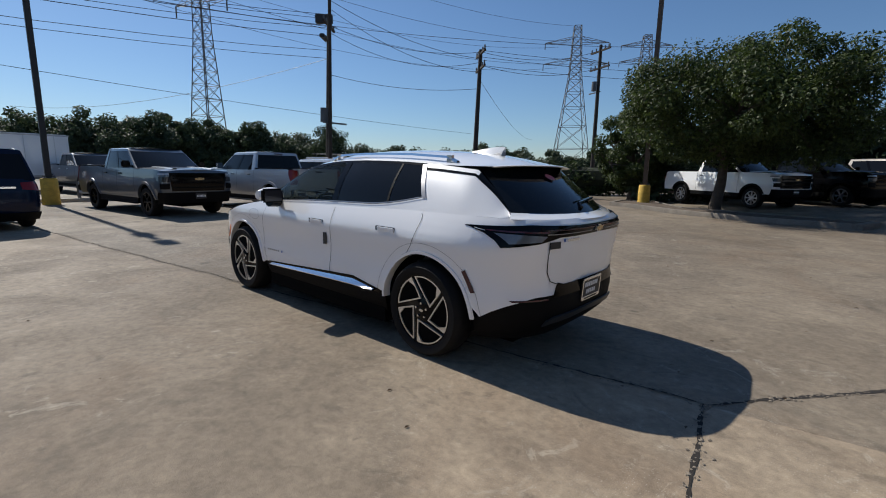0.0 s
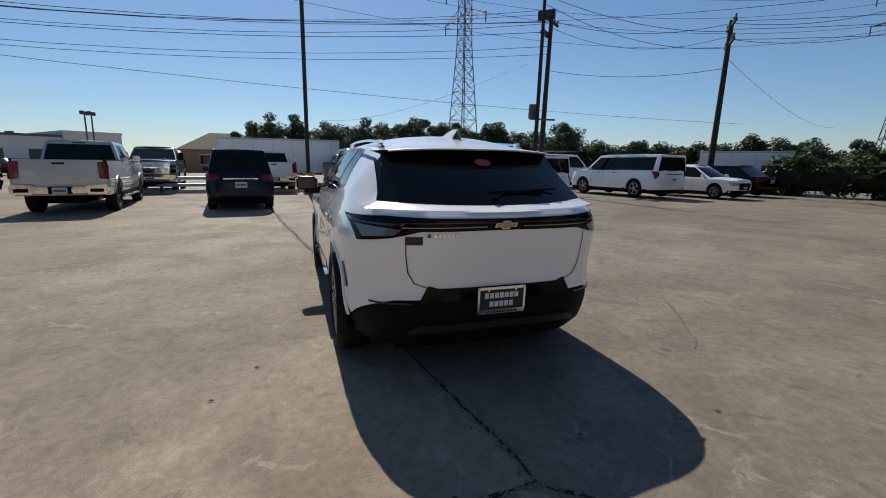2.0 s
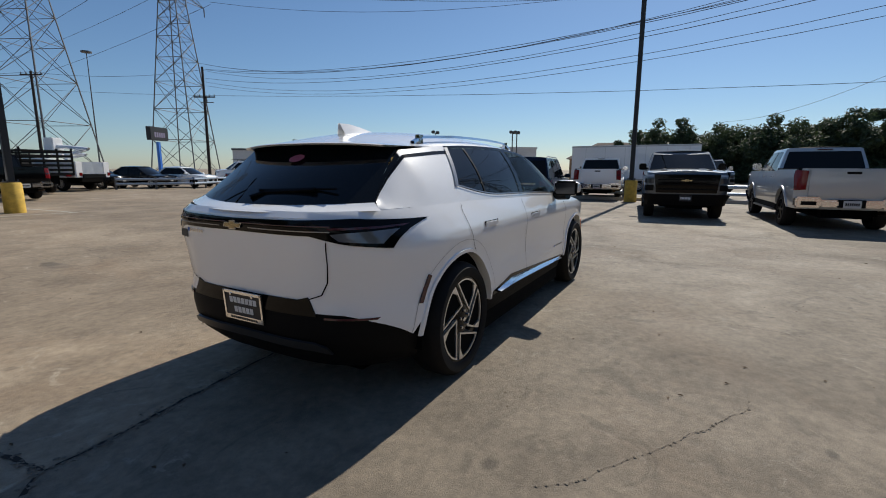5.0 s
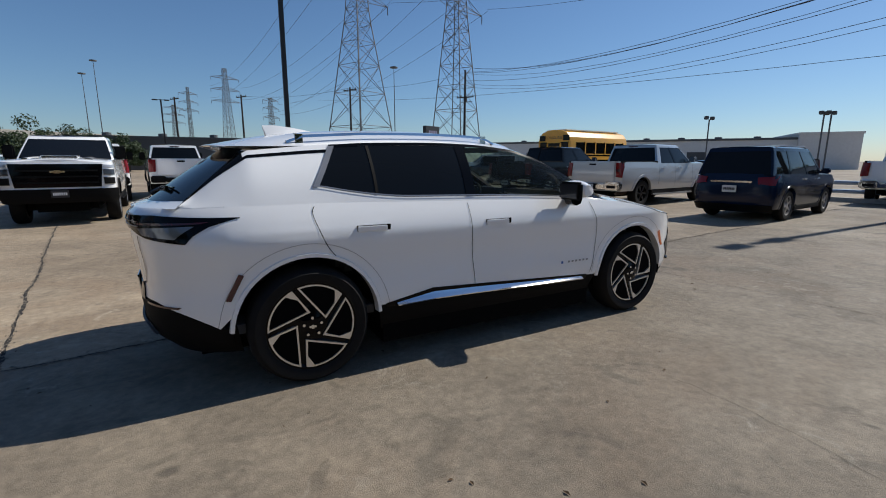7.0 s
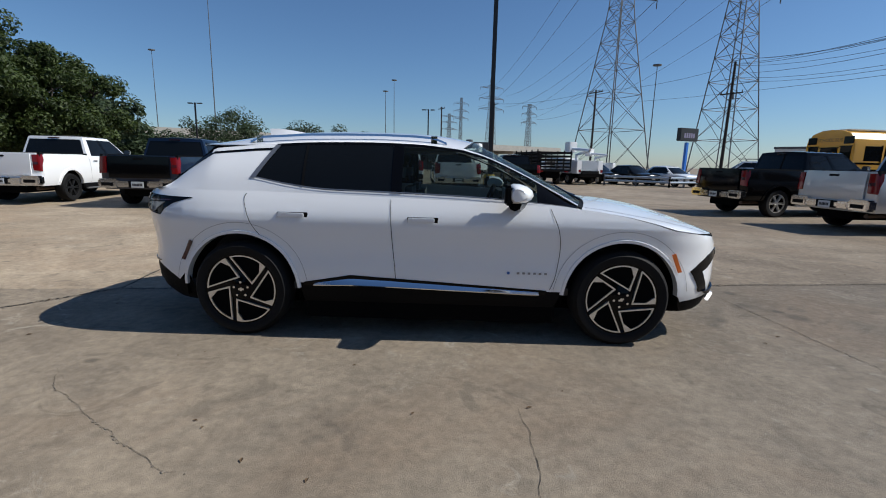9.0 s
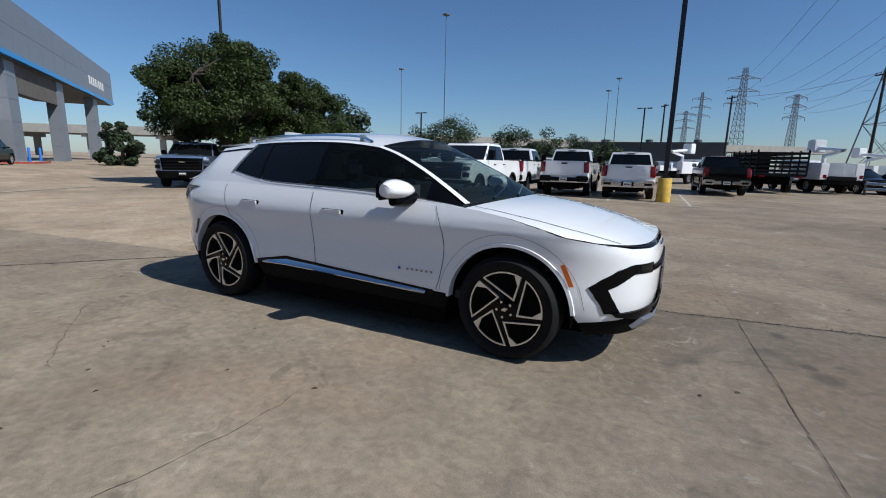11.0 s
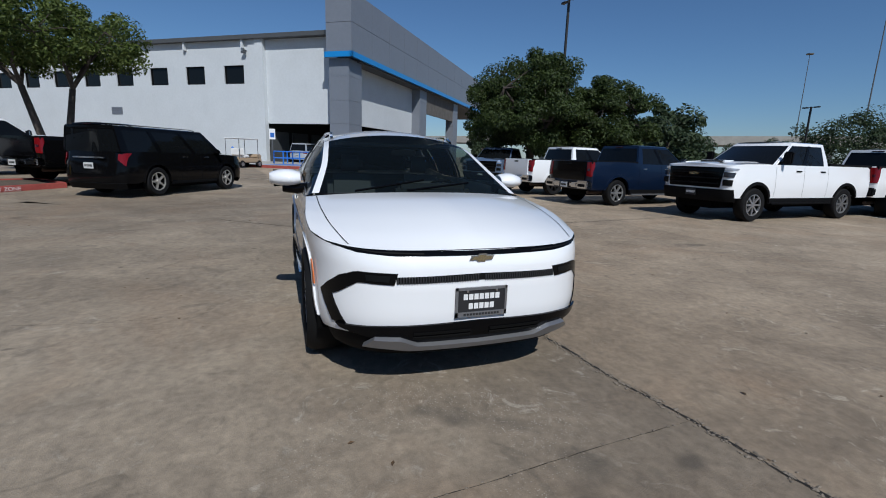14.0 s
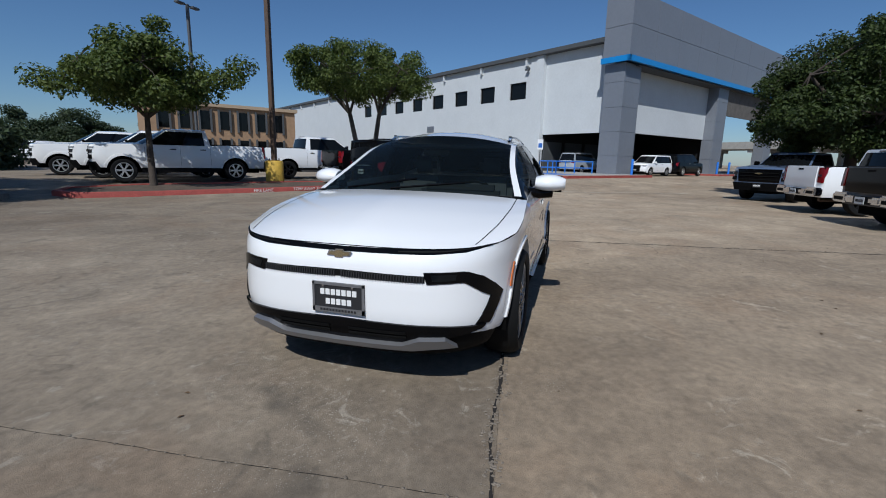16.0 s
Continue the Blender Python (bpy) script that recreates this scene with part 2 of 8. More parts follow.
    # dried oil drips, each with a ragged soft rim
    for x, y, a, c in DRIPS:
        warp, mp, ln = N.new("ShaderNodeVectorMath"), N.new("ShaderNodeMapping"), N.new("ShaderNodeVectorMath")
        wob = N.new("ShaderNodeTexNoise")
        wob.inputs["Scale"].default_value, wob.inputs["Detail"].default_value = 7.0, 4
        L.new(tc.outputs["Object"], wob.inputs["Vector"])
        warp.operation = "MULTIPLY_ADD"
        warp.inputs[1].default_value = (0.09, 0.09, 0)
        L.new(wob.outputs["Color"], warp.inputs[0])
        L.new(tc.outputs["Object"], warp.inputs[2])
        mp.inputs["Location"].default_value = (-(x + 0.045) / a, -(y + 0.045) / c, 0)
        mp.inputs["Scale"].default_value = (1 / a, 1 / c, 0)
        L.new(warp.outputs[0], mp.inputs["Vector"])
        ln.operation = "LENGTH"
        L.new(mp.outputs[0], ln.inputs[0])
        col = mixc(rng(ln.outputs["Value"], 0.55, 1.25, 0.62, 0.0), col, (0.075, 0.064, 0.052))
    oil = rng(noise_tex(0.55, 3, 0.5, 1.2), 0.70, 0.76, 0.0, 0.55)
    col = mixc(oil, col, (0.07, 0.062, 0.052))
    info = N.new("ShaderNodeObjectInfo")
    hsv = N.new("ShaderNodeHueSaturation")
    L.new(rng(info.outputs["Random"], 0, 1, 0.94, 1.05), hsv.inputs["Value"])
    L.new(col, hsv.inputs["Color"])
    L.new(hsv.outputs[0], b.inputs["Base Color"])
    L.new(rng(mid_, 0.3, 0.7, 0.78, 0.62), b.inputs["Roughness"])
    b.inputs["Specular IOR Level"].default_value = 0.22
    b.inputs["Diffuse Roughness"].default_value = 0.4
    bp = N.new("ShaderNodeBump")
    bp.inputs["Strength"].default_value, bp.inputs["Distance"].default_value = 0.45, 0.012
    ad = N.new("ShaderNodeMath")
    ad.operation = "ADD"
    L.new(fine, ad.inputs[0])
    L.new(grit, ad.inputs[1])
    L.new(ad.outputs[0], bp.inputs["Height"])
    L.new(bp.outputs[0], b.inputs["Normal"])
    return m


GROUND = ground_mat()
# ---- mesh helpers ----
def link(name, bm, material, smooth=None):
    """A mesh object from a bmesh; smooth: edges sharper than this many degrees stay sharp."""
    me = bpy.data.meshes.new(name)
    if smooth is not None:
        bm.normal_update()
        lim = radians(smooth)
        for f in bm.faces:
            f.smooth = True
        for e in bm.edges:
            e.smooth = len(e.link_faces) == 2 and e.calc_face_angle(0) < lim
    bm.to_mesh(me)
    bm.free()
    for m in material if isinstance(material, (list, tuple)) else [material]:
        me.materials.append(m)
    return new(name, me)


def part(name, bm, material, parent, label="", smooth=None):
    ob = link(name, bm, material, smooth)
    ob.parent = parent
    if label:
        ob["label"] = label
    return ob


def thing(name, label, category, m=None, group="", kind=""):
    ob = new(name)
    ob.empty_display_size = 0.2
    if m is not None:
        ob.matrix_basis = m
    return tagged(ob, label, category, group, kind)


def box(bm, x0, x1, y0, y1, z0, z1, bevel=0.0, m=None):
    pre = set(bm.verts)
    bmesh.ops.create_cube(bm, size=1)
    vs = [v for v in bm.verts if v not in pre]
    for v in vs:
        v.co = Vector(((x0 + x1) / 2 + v.co.x * (x1 - x0), (y0 + y1) / 2 + v.co.y * (y1 - y0), (z0 + z1) / 2 + v.co.z * (z1 - z0)))
    if bevel:
        es = list({e for v in vs for e in v.link_edges})
        r = bmesh.ops.bevel(bm, geom=es, offset=bevel, segments=2, affect="EDGES")
        vs = list({v for f in r["faces"] for v in f.verts} | {v for v in vs if v.is_valid})
    if m is not None:
        for v in vs:
            v.co = m @ v.co
    return bm


def boxes(*rows, bevel=0.0):
    bm = bmesh.new()
    for r in rows:
        box(bm, *r, bevel=bevel)
    return bm


def tube(bm, pts, r, n=8, r2=None, cap=True):
    """A round bar along the points, tapering from r to r2."""
    pts = [Vector(p) for p in pts]
    r2 = r if r2 is None else r2
    rings = []
    for i, p in enumerate(pts):
        d = (pts[min(i + 1, len(pts) - 1)] - pts[max(i - 1, 0)]).normalized()
        a = d.orthogonal().normalized() if abs(d.z) > 0.95 else d.cross(Vector((0, 0, 1))).normalized()
        b = d.cross(a)
        rr = r + (r2 - r) * i / max(1, len(pts) - 1)
        rings.append([bm.verts.new(p + rr * (math.cos(2 * math.pi * k / n) * a + math.sin(2 * math.pi * k / n) * b)) for k in range(n)])
    for a, b in zip(rings, rings[1:]):
        for k in range(n):
            bm.faces.new((a[k], a[(k + 1) % n], b[(k + 1) % n], b[k]))
    if cap:
        bm.faces.new(rings[0][::-1])
        bm.faces.new(rings[-1])
    return bm


def tubes(*rows, n=6):
    bm = bmesh.new()
    for pts, r in rows:
        tube(bm, pts, r, n)
    return bm


def grid(bm, rows, flip=False, close=False):
    """Quads over rows of points."""
    vs = [[bm.verts.new(p) for p in r] for r in rows]
    made = []
    for a, b in zip(vs, vs[1:]):
        m = len(a)
        for k in range(m if close else m - 1):
            q = (a[k], a[(k + 1) % m], b[(k + 1) % m], b[k])
            try:
                made.append(bm.faces.new(q[::-1] if flip else q))
            except ValueError:
                pass
    return made


def mirrored(bm):
    """Adds the mirror image across y = 0 and welds the seam."""
    g = bmesh.ops.duplicate(bm, geom=bm.verts[:] + bm.edges[:] + bm.faces[:])
    nv = [e for e in g["geom"] if isinstance(e, bmesh.types.BMVert)]
    nf = [e for e in g["geom"] if isinstance(e, bmesh.types.BMFace)]
    for v in nv:
        v.co.y = -v.co.y
    bmesh.ops.reverse_faces(bm, faces=nf)
    bmesh.ops.remove_doubles(bm, verts=bm.verts[:], dist=0.0005)
    return bm


def lerp_list(rows, x):
    """Smooth reading of a table of (x, value...) rows, by x."""
    if x <= rows[0][0]:
        return rows[0][1:]
    for a, b in zip(rows, rows[1:]):
        if x <= b[0]:
            f = (x - a[0]) / (b[0] - a[0])
            return tuple(p + (q - p) * f for p, q in zip(a[1:], b[1:]))
    return rows[-1][1:]


def spin(profile, n=32, axis_y=True, cx=0.0, cz=0.0):
    """A turned shape about the y axis through (cx, cz): rows of (radius, y)."""
    bm = bmesh.new()
    rows = []
    for k in range(n + 1):
        a = 2 * math.pi * k / n
        rows.append([(cx + r * math.cos(a), y, cz + r * math.sin(a)) for r, y in profile])
    grid(bm, rows)
    bmesh.ops.remove_doubles(bm, verts=bm.verts[:], dist=0.0004)
    return bm


def plate_text(words, size, material, name, parent, m, extrude=0.001, label=""):
    cu = bpy.data.curves.new(name, "FONT")
    cu.body, cu.size, cu.align_x, cu.align_y, cu.extrude = words, size, "CENTER", "CENTER", extrude
    cu.materials.append(material)
    ob = new(name, cu)
    dg = bpy.context.evaluated_depsgraph_get()
    me = bpy.data.meshes.new_from_object(ob.evaluated_get(dg))
    bpy.data.objects.remove(ob)
    ob = new(name, me)
    ob.parent, ob.matrix_basis = parent, m
    if label:
        ob["label"] = label
    return ob
# ---- vehicles: a shell lofted round the plan outline, cut by the wheel arches, with a cab on top ----
class Shell:
    """Body form. nose, tail: rows (z, x); wide: rows (z, half-width); p: squareness of the corners; c: length of the rounded ends;
    top: rows (x, z) of the shoulder; base: sill height; arches: (x, z, radius)."""

    def __init__(self, nose, tail, wide, top, base, arches, p=3.0, cf=1.0, cr=1.0):
        self.nose, self.tail, self.wide, self.top, self.base, self.arches = nose, tail, wide, top, base, arches
        self.p, self.xf, self.xr = p, max(r[1] for r in nose), min(r[1] for r in tail)
        self.cf, self.cr = self.xf - cf, self.xr + cr

    def w(self, z):
        return lerp_list(self.wide, z)[0]

    def end(self, th, z, front=True):
        """The point at plan angle th (0: the middle of the end, pi/2: its side) and height z."""
        c, e = (self.cf, lerp_list(self.nose, z)[0]) if front else (self.cr, lerp_list(self.tail, z)[0])
        return Vector((c + (e - c) * abs(math.cos(th)) ** (2 / self.p), self.w(z) * abs(math.sin(th)) ** (2 / self.p), z))

    def on_end(self, y, z, front=True, off=0.0):
        """The point of the nose or tail at y and z, 'off' outside the skin."""
        s = min(0.999, abs(y) / self.w(z))
        th = math.asin(s ** (self.p / 2))
        q = self.end(th, z, front)
        a, b = self.end(max(0, th - 0.03), z, front), self.end(th + 0.03, z, front)
        t = (b - a).normalized()
        n = Vector((t.y, -t.x, 0)) if front else Vector((-t.y, t.x, 0))
        q = q + n * off
        return Vector((q.x, math.copysign(q.y, y) if y else 0.0, q.z))

    def low(self, x):
        z = self.base
        for ax, az, r in self.arches:
            if abs(x - ax) < r:
                z = max(z, az + math.sqrt(r * r - (x - ax) ** 2))
        return z

    def stations(self, n=9, arc=12):
        st = [("f", math.pi / 2 * k / n) for k in range(n)]
        xs = {self.cf, self.cr}
        for ax, az, r in self.arches:
            a0 = math.asin(max(-1, (self.base - az) / r))
            for k in range(arc + 1):
                xs.add(ax + r * math.cos(a0 + (math.pi - 2 * a0) * k / arc))
        for k in range(1, 8):
            xs.add(self.cr + (self.cf - self.cr) * k / 8)
        mid = [x for x in sorted(xs, reverse=True) if self.cr <= x <= self.cf]
        over_f = [x for x in xs if x > self.cf]
        over_r = [x for x in xs if x < self.cr]
        zr = (self.base + 0.9) / 2
        for x in over_f:
            c = min(1, (x - self.cf) / (self.xf - self.cf))
            st.append(("f", math.acos(c ** (self.p / 2))))
        st = sorted(st, key=lambda s: s[1]) + [("m", x) for x in mid]
        rear = [("r", math.pi / 2 * k / n) for k in range(n)]
        for x in over_r:
            c = min(1, (self.cr - x) / (self.cr - self.xr))
            rear.append(("r", math.acos(c ** (self.p / 2))))
        return st + sorted(rear, key=lambda s: -s[1])

    def point(self, st, z):
        kind, a = st
        if kind == "m":
            return Vector((a, self.w(z), z))
        return self.end(a, z, kind == "f")

    def column(self, st, rows=12, extra=()):
        x = self.point(st, 0.6).x
        z0, z1 = self.low(x), lerp_list(self.top, x)[0]
        zs = [z0 + (z1 - z0) * k / rows for k in range(rows + 1)]
        return [self.point(st, z) for z in zs]

    def skin(self, rows=12, arc=12, n=9):
        """Both sides, closed at the ends."""
        bm = bmesh.new()
        grid(bm, [self.column(s, rows) for s in self.stations(n, arc)])
        return mirrored(bm)

    def deck(self, x0, x1, crown=0.04, steps=5):
        """The top between the shoulders, for x0 < x < x1."""
        bm = bmesh.new()
        rs = []
        for s in self.stations():
            q = self.column(s, 1)[-1]
            if x0 - 1e-6 <= q.x <= x1 + 1e-6:
                rs.append([(q.x, q.y * (1 - k / steps), q.z + crown * (1 - (1 - k / steps) ** 2)) for k in range(steps + 1)])
        grid(bm, rs)
        return mirrored(bm)

    def lips(self, width=0.05, out=0.012, arc=16):
        """A raised lip round each wheel arch of one side."""
        res = []
        for ax, az, r in self.arches:
            a0 = math.asin(max(-1, (self.base - az) / r))
            rows = []
            for k in range(arc + 1):
                a = a0 + (math.pi - 2 * a0) * k / arc
                row = []
                for rr, o in ((r - 0.012, -0.06), (r - 0.01, out), (r + width, out), (r + width + 0.006, -0.004)):
                    x, z = ax + rr * math.cos(a), az + rr * math.sin(a)
                    row.append(self.side(x, z, o))
                rows.append(row)
            res.append(rows)
        return res

    def side(self, x, z, off=0.0):
        """The point of the left side at x and z."""
        if x > self.cf:
            e, c = lerp_list(self.nose, z)[0], self.cf
        elif x < self.cr:
            e, c = lerp_list(self.tail, z)[0], self.cr
        else:
            return Vector((x, self.w(z) + off, z))
        s = min(0.97, (x - c) / (e - c))
        return Vector((x, self.w(z) * (1 - s ** self.p) ** (1 / self.p) + off, z))


def ribbon(fn, top, bot, n=6):
    """A strip between two polylines given in the plane of fn(a, b) -> point."""
    bm = bmesh.new()
    rows = []
    for i in range(len(top) - 1):
        for k in range(n + (i == len(top) - 2)):
            f = k / n
            a = [top[i][j] + (top[i + 1][j] - top[i][j]) * f for j in (0, 1)]
            b = [bot[i][j] + (bot[i + 1][j] - bot[i][j]) * f for j in (0, 1)]
            rows.append([fn(*[b[j] + (a[j] - b[j]) * g for j in (0, 1)]) for g in (0, 0.33, 0.67, 1)])
    grid(bm, rows)
    return bm


def thick(bm, d=0.012):
    """Gives a strip depth: extrudes its faces along their normals."""
    bm.normal_update()
    r = bmesh.ops.solidify(bm, geom=bm.faces[:], thickness=d)
    return bm


WHEELS = {}


def wheel_meshes(r, rim_r, width, style, rim_mat):
    """Tyre and rim meshes with the outer face towards +y, made once for each kind."""
    key = (r, rim_r, width, style, rim_mat.name)
    if key in WHEELS:
        return WHEELS[key]
    h = width / 2
    prof = [(rim_r, -h + 0.01), (rim_r + 0.02, -h), (r - 0.03, -h), (r - 0.008, -h + 0.03), (r, -h + 0.06), (r, h - 0.06), (r - 0.008, h - 0.03),
            (r - 0.03, h), (rim_r + 0.02, h), (rim_r, h - 0.01), (rim_r - 0.02, h - 0.03), (rim_r - 0.03, -h)]
    t = link("wheel", spin(prof, 40), TYRE, 40)
    face = h - 0.015
    bm = spin([(rim_r + 0.004, face - 0.02), (rim_r + 0.004, face + 0.006), (rim_r - 0.018, face + 0.006), (rim_r - 0.022, face - 0.03)], 40)
    n = {"six": 6, "five": 5, "steel": 8}[style]
    for k in range(n):
        a = 2 * math.pi * k / n
        for off in ((-0.10, 0.10) if style == "six" else (0.0,)):
            wd = 0.028 if style == "six" else 0.05 if style == "five" else 0.045
            m = Matrix.Rotation(-a, 4, "Y")
            box(bm, 0.05, rim_r - 0.01, face - 0.05, face - 0.004, -wd / 2, wd / 2, m=m @ Matrix.Rotation(-off, 4, "Y"))
    hub = spin([(0.0, face - 0.0), (0.06, face - 0.002), (0.075, face - 0.03), (0.075, face - 0.1)], 20)
    tmp = bpy.data.meshes.new("tmp")
    hub.to_mesh(tmp)
    bm.from_mesh(tmp)
    rim = link("rim", bm, rim_mat, 35)
    back = link("barrel", spin([(0.0, face - 0.12), (rim_r - 0.02, face - 0.12), (rim_r - 0.018, -h)], 28), UNDER, 35)
    WHEELS[key] = (t.data, rim.data, back.data)
    for o in (t, rim, back):
        bpy.data.objects.remove(o)
    return WHEELS[key]


def add_wheels(car, xs, track, r, rim_r, width, style="six", rim_mat=ALLOY):
    meshes = wheel_meshes(r, rim_r, width, style, rim_mat)
    for x in xs:
        for s in (1, -1):
            w = new("wheel", meshes[0])
            w.parent = car
            w.matrix_basis = pose(x, s * (track - width / 2), r, 0, 0, 0 if s > 0 else 180)
            for nm, me in (("rim", meshes[1]), ("barrel", meshes[2])):
                o = new(nm, me)
                o.parent = w


def cab(car, paint, xb0, xb1, xt0, xt1, zb, zt, wb, wt, pillars, glass=GLASS, front=GLASS, p=7.0, crown=0.05, bottom=()):
    """Glasshouse: windscreen, side panes and rear window between painted pillars, under a roof. pillars: shares of the side's length."""
    def at(u, v, off=0.0):
        # u: 0 rear middle, 1 rear corner, 2 front corner, 3 front middle
        x0, x1, w = xb0 + (xt0 - xb0) * v, xb1 + (xt1 - xb1) * v, wb + (wt - wb) * (v ** 1.15)
        z = zb + (zt - zb) * v
        r = 0.16
        bow_f, bow_r = 0.22 * (1 - v) + 0.1, 0.05
        if u <= 1:
            return Vector((x0 - bow_r * (1 - u * u) - off, (w - 0.02) * u, z))
        if u >= 2:
            k = 3 - u
            return Vector((x1 + bow_f * (1 - k * k) + off, (w - 0.02) * k, z))
        f = u - 1
        bulge = 0.02 * math.sin(math.pi * f)
        return Vector((x0 + (x1 - x0) * f, w - 0.02 + bulge + off, z))

    def sheet(us, vs, off=0.0):
        bm = bmesh.new()
        grid(bm, [[at(u, v, off) for v in vs] for u in us])
        return bm

    lin = lambda a, b, n: [a + (b - a) * k / n for k in range(n + 1)]
    body = bmesh.new()
    vt = 0.88
    # window frame rim and roof
    us = lin(0, 1, 5) + lin(1, 2, 8)[1:] + lin(2, 3, 5)[1:]
    grid(body, [[at(u, v, 0.006) for v in (vt, 1.0)] + [at(u, 1.0) + Vector((-0.03 if u > 2 else 0, -0.05 if 0.9 < u < 2.1 else 0, 0.02))] for u in us])
    rows = []
    for f in lin(0, 1, 8):
        q = at(1 + f, 1.0) + Vector((0.03 if f == 0 else 0, -0.05, 0.02))
        rows.append([(q.x - (0.06 * (1 - k * k) if f == 0 else -0.12 * (1 - k * k) if f == 1 else 0), q.y * k, q.z + crown * (1 - k * k) * math.sin(math.pi * (0.15 + 0.7 * f))) for k in (1, 0.8, 0.55, 0.25, 0)])
    grid(body, rows)
    for a, b in pillars:
        for s in (1, -1):
            bm = bmesh.new()
            grid(bm, [[at(u, v, 0.008) for v in (0.0, 0.3, 0.6, vt + 0.02)] for u in lin(a, b, 3)])
            part("pillar", bm if s > 0 else flip_y(bm), BLACK if a > 1.15 and b < 1.9 else paint, car, smooth=40)
    mirrored(body)
    part("cab_roof", body, paint, car, smooth=40)
    half = lambda us, off=0.0: sheet(us, lin(0, vt + 0.01, 4), off)
    part("windscreen", mirrored(half(lin(2.02, 3, 6))), front, car, smooth=50)
    part("rear_window", mirrored(half(lin(0, 0.98, 5))), glass, car, smooth=50)
    edges = sorted(pillars)
    cuts = [1.0] + [x for pr in edges if 1.02 < pr[0] and pr[1] < 1.98 for x in pr] + [2.0]
    for i in range(0, len(cuts) - 1, 2):
        for s in (1, -1):
            bm = half(lin(cuts[i], cuts[i + 1], 4))
            if s < 0:
                for v in bm.verts:
                    v.co.y = -v.co.y
                bmesh.ops.reverse_faces(bm, faces=bm.faces[:])
            part("side_window", bm, front if cuts[i + 1] > 1.95 else glass, car, smooth=50)


def bars(parent, m, widths, h, gap, material, name="lettering"):
    """Unreadable lettering as plain bars, in a row centred on m, in its xy plane."""
    total = sum(widths) + gap * (len(widths) - 1)
    bm, x = bmesh.new(), -total / 2
    for w in widths:
        box(bm, x, x + w, -h / 2, h / 2, 0, 0.0015)
        x += w + gap
    ob = part(name, bm, material, parent)
    ob.matrix_basis = m
    return ob


def number_plate(car, x, z, facing, dark=False):
    """A plate on the nose or tail; its lettering is plain bars."""
    s = 1 if facing > 0 else -1
    p = part("number_plate", boxes((min(x, x + s * 0.012), max(x, x + s * 0.012), -0.155, 0.155, z - 0.08, z + 0.08), bevel=0.004), INK if dark else PLATE_W, car)
    m = Matrix.Translation((x + s * 0.0125, 0, z)) @ (pose(0, 0, 0, 90, 0, 90) if s > 0 else pose(0, 0, 0, 90, 0, -90))
    bars(p, m, [0.028] * 7, 0.06, 0.008, PAPER if dark else INK)


def mirrors(car, x, y, z, material, size=(0.09, 0.2, 0.17)):
    for s in (1, -1):
        bm = boxes((x - size[0] / 2, x + size[0] / 2, min(s * y, s * (y + size[1])), max(s * y, s * (y + size[1])), z, z + size[2]), bevel=0.03)
        box(bm, x - 0.03, x + 0.03, min(s * (y - 0.08), s * (y + 0.03)), max(s * (y - 0.08), s * (y + 0.03)), z + 0.02, z + 0.07)
        part("side_mirror", bm, material, car, smooth=35)


def seams(car, shell, xs, z0, z1, wd=0.007, material=TRIM):
    """Door shut lines on both sides."""
    for x in xs:
        bm = bmesh.new()
        zs = [z0 + (z1 - z0) * k / 6 for k in range(7)]
        grid(bm, [[shell.side(x + d, z, 0.0025) for z in zs] for d in (-wd / 2, wd / 2)], flip=True)
        part("door_seam", mirrored(bm), material, car)


def flip_y(bm):
    for v in bm.verts:
        v.co.y = -v.co.y
    bmesh.ops.reverse_faces(bm, faces=bm.faces[:])
    return bm


def handles(car, shell, xs, z, material, ln=0.2):
    for x in xs:
        for s in (1, -1):
            y = shell.side(x, z).y
            bm = boxes((x - ln / 2, x + ln / 2, y - 0.01, y + 0.028, z - 0.018, z + 0.018), bevel=0.008)
            part("door_handle", bm if s > 0 else flip_y(bm), material, car, smooth=40)


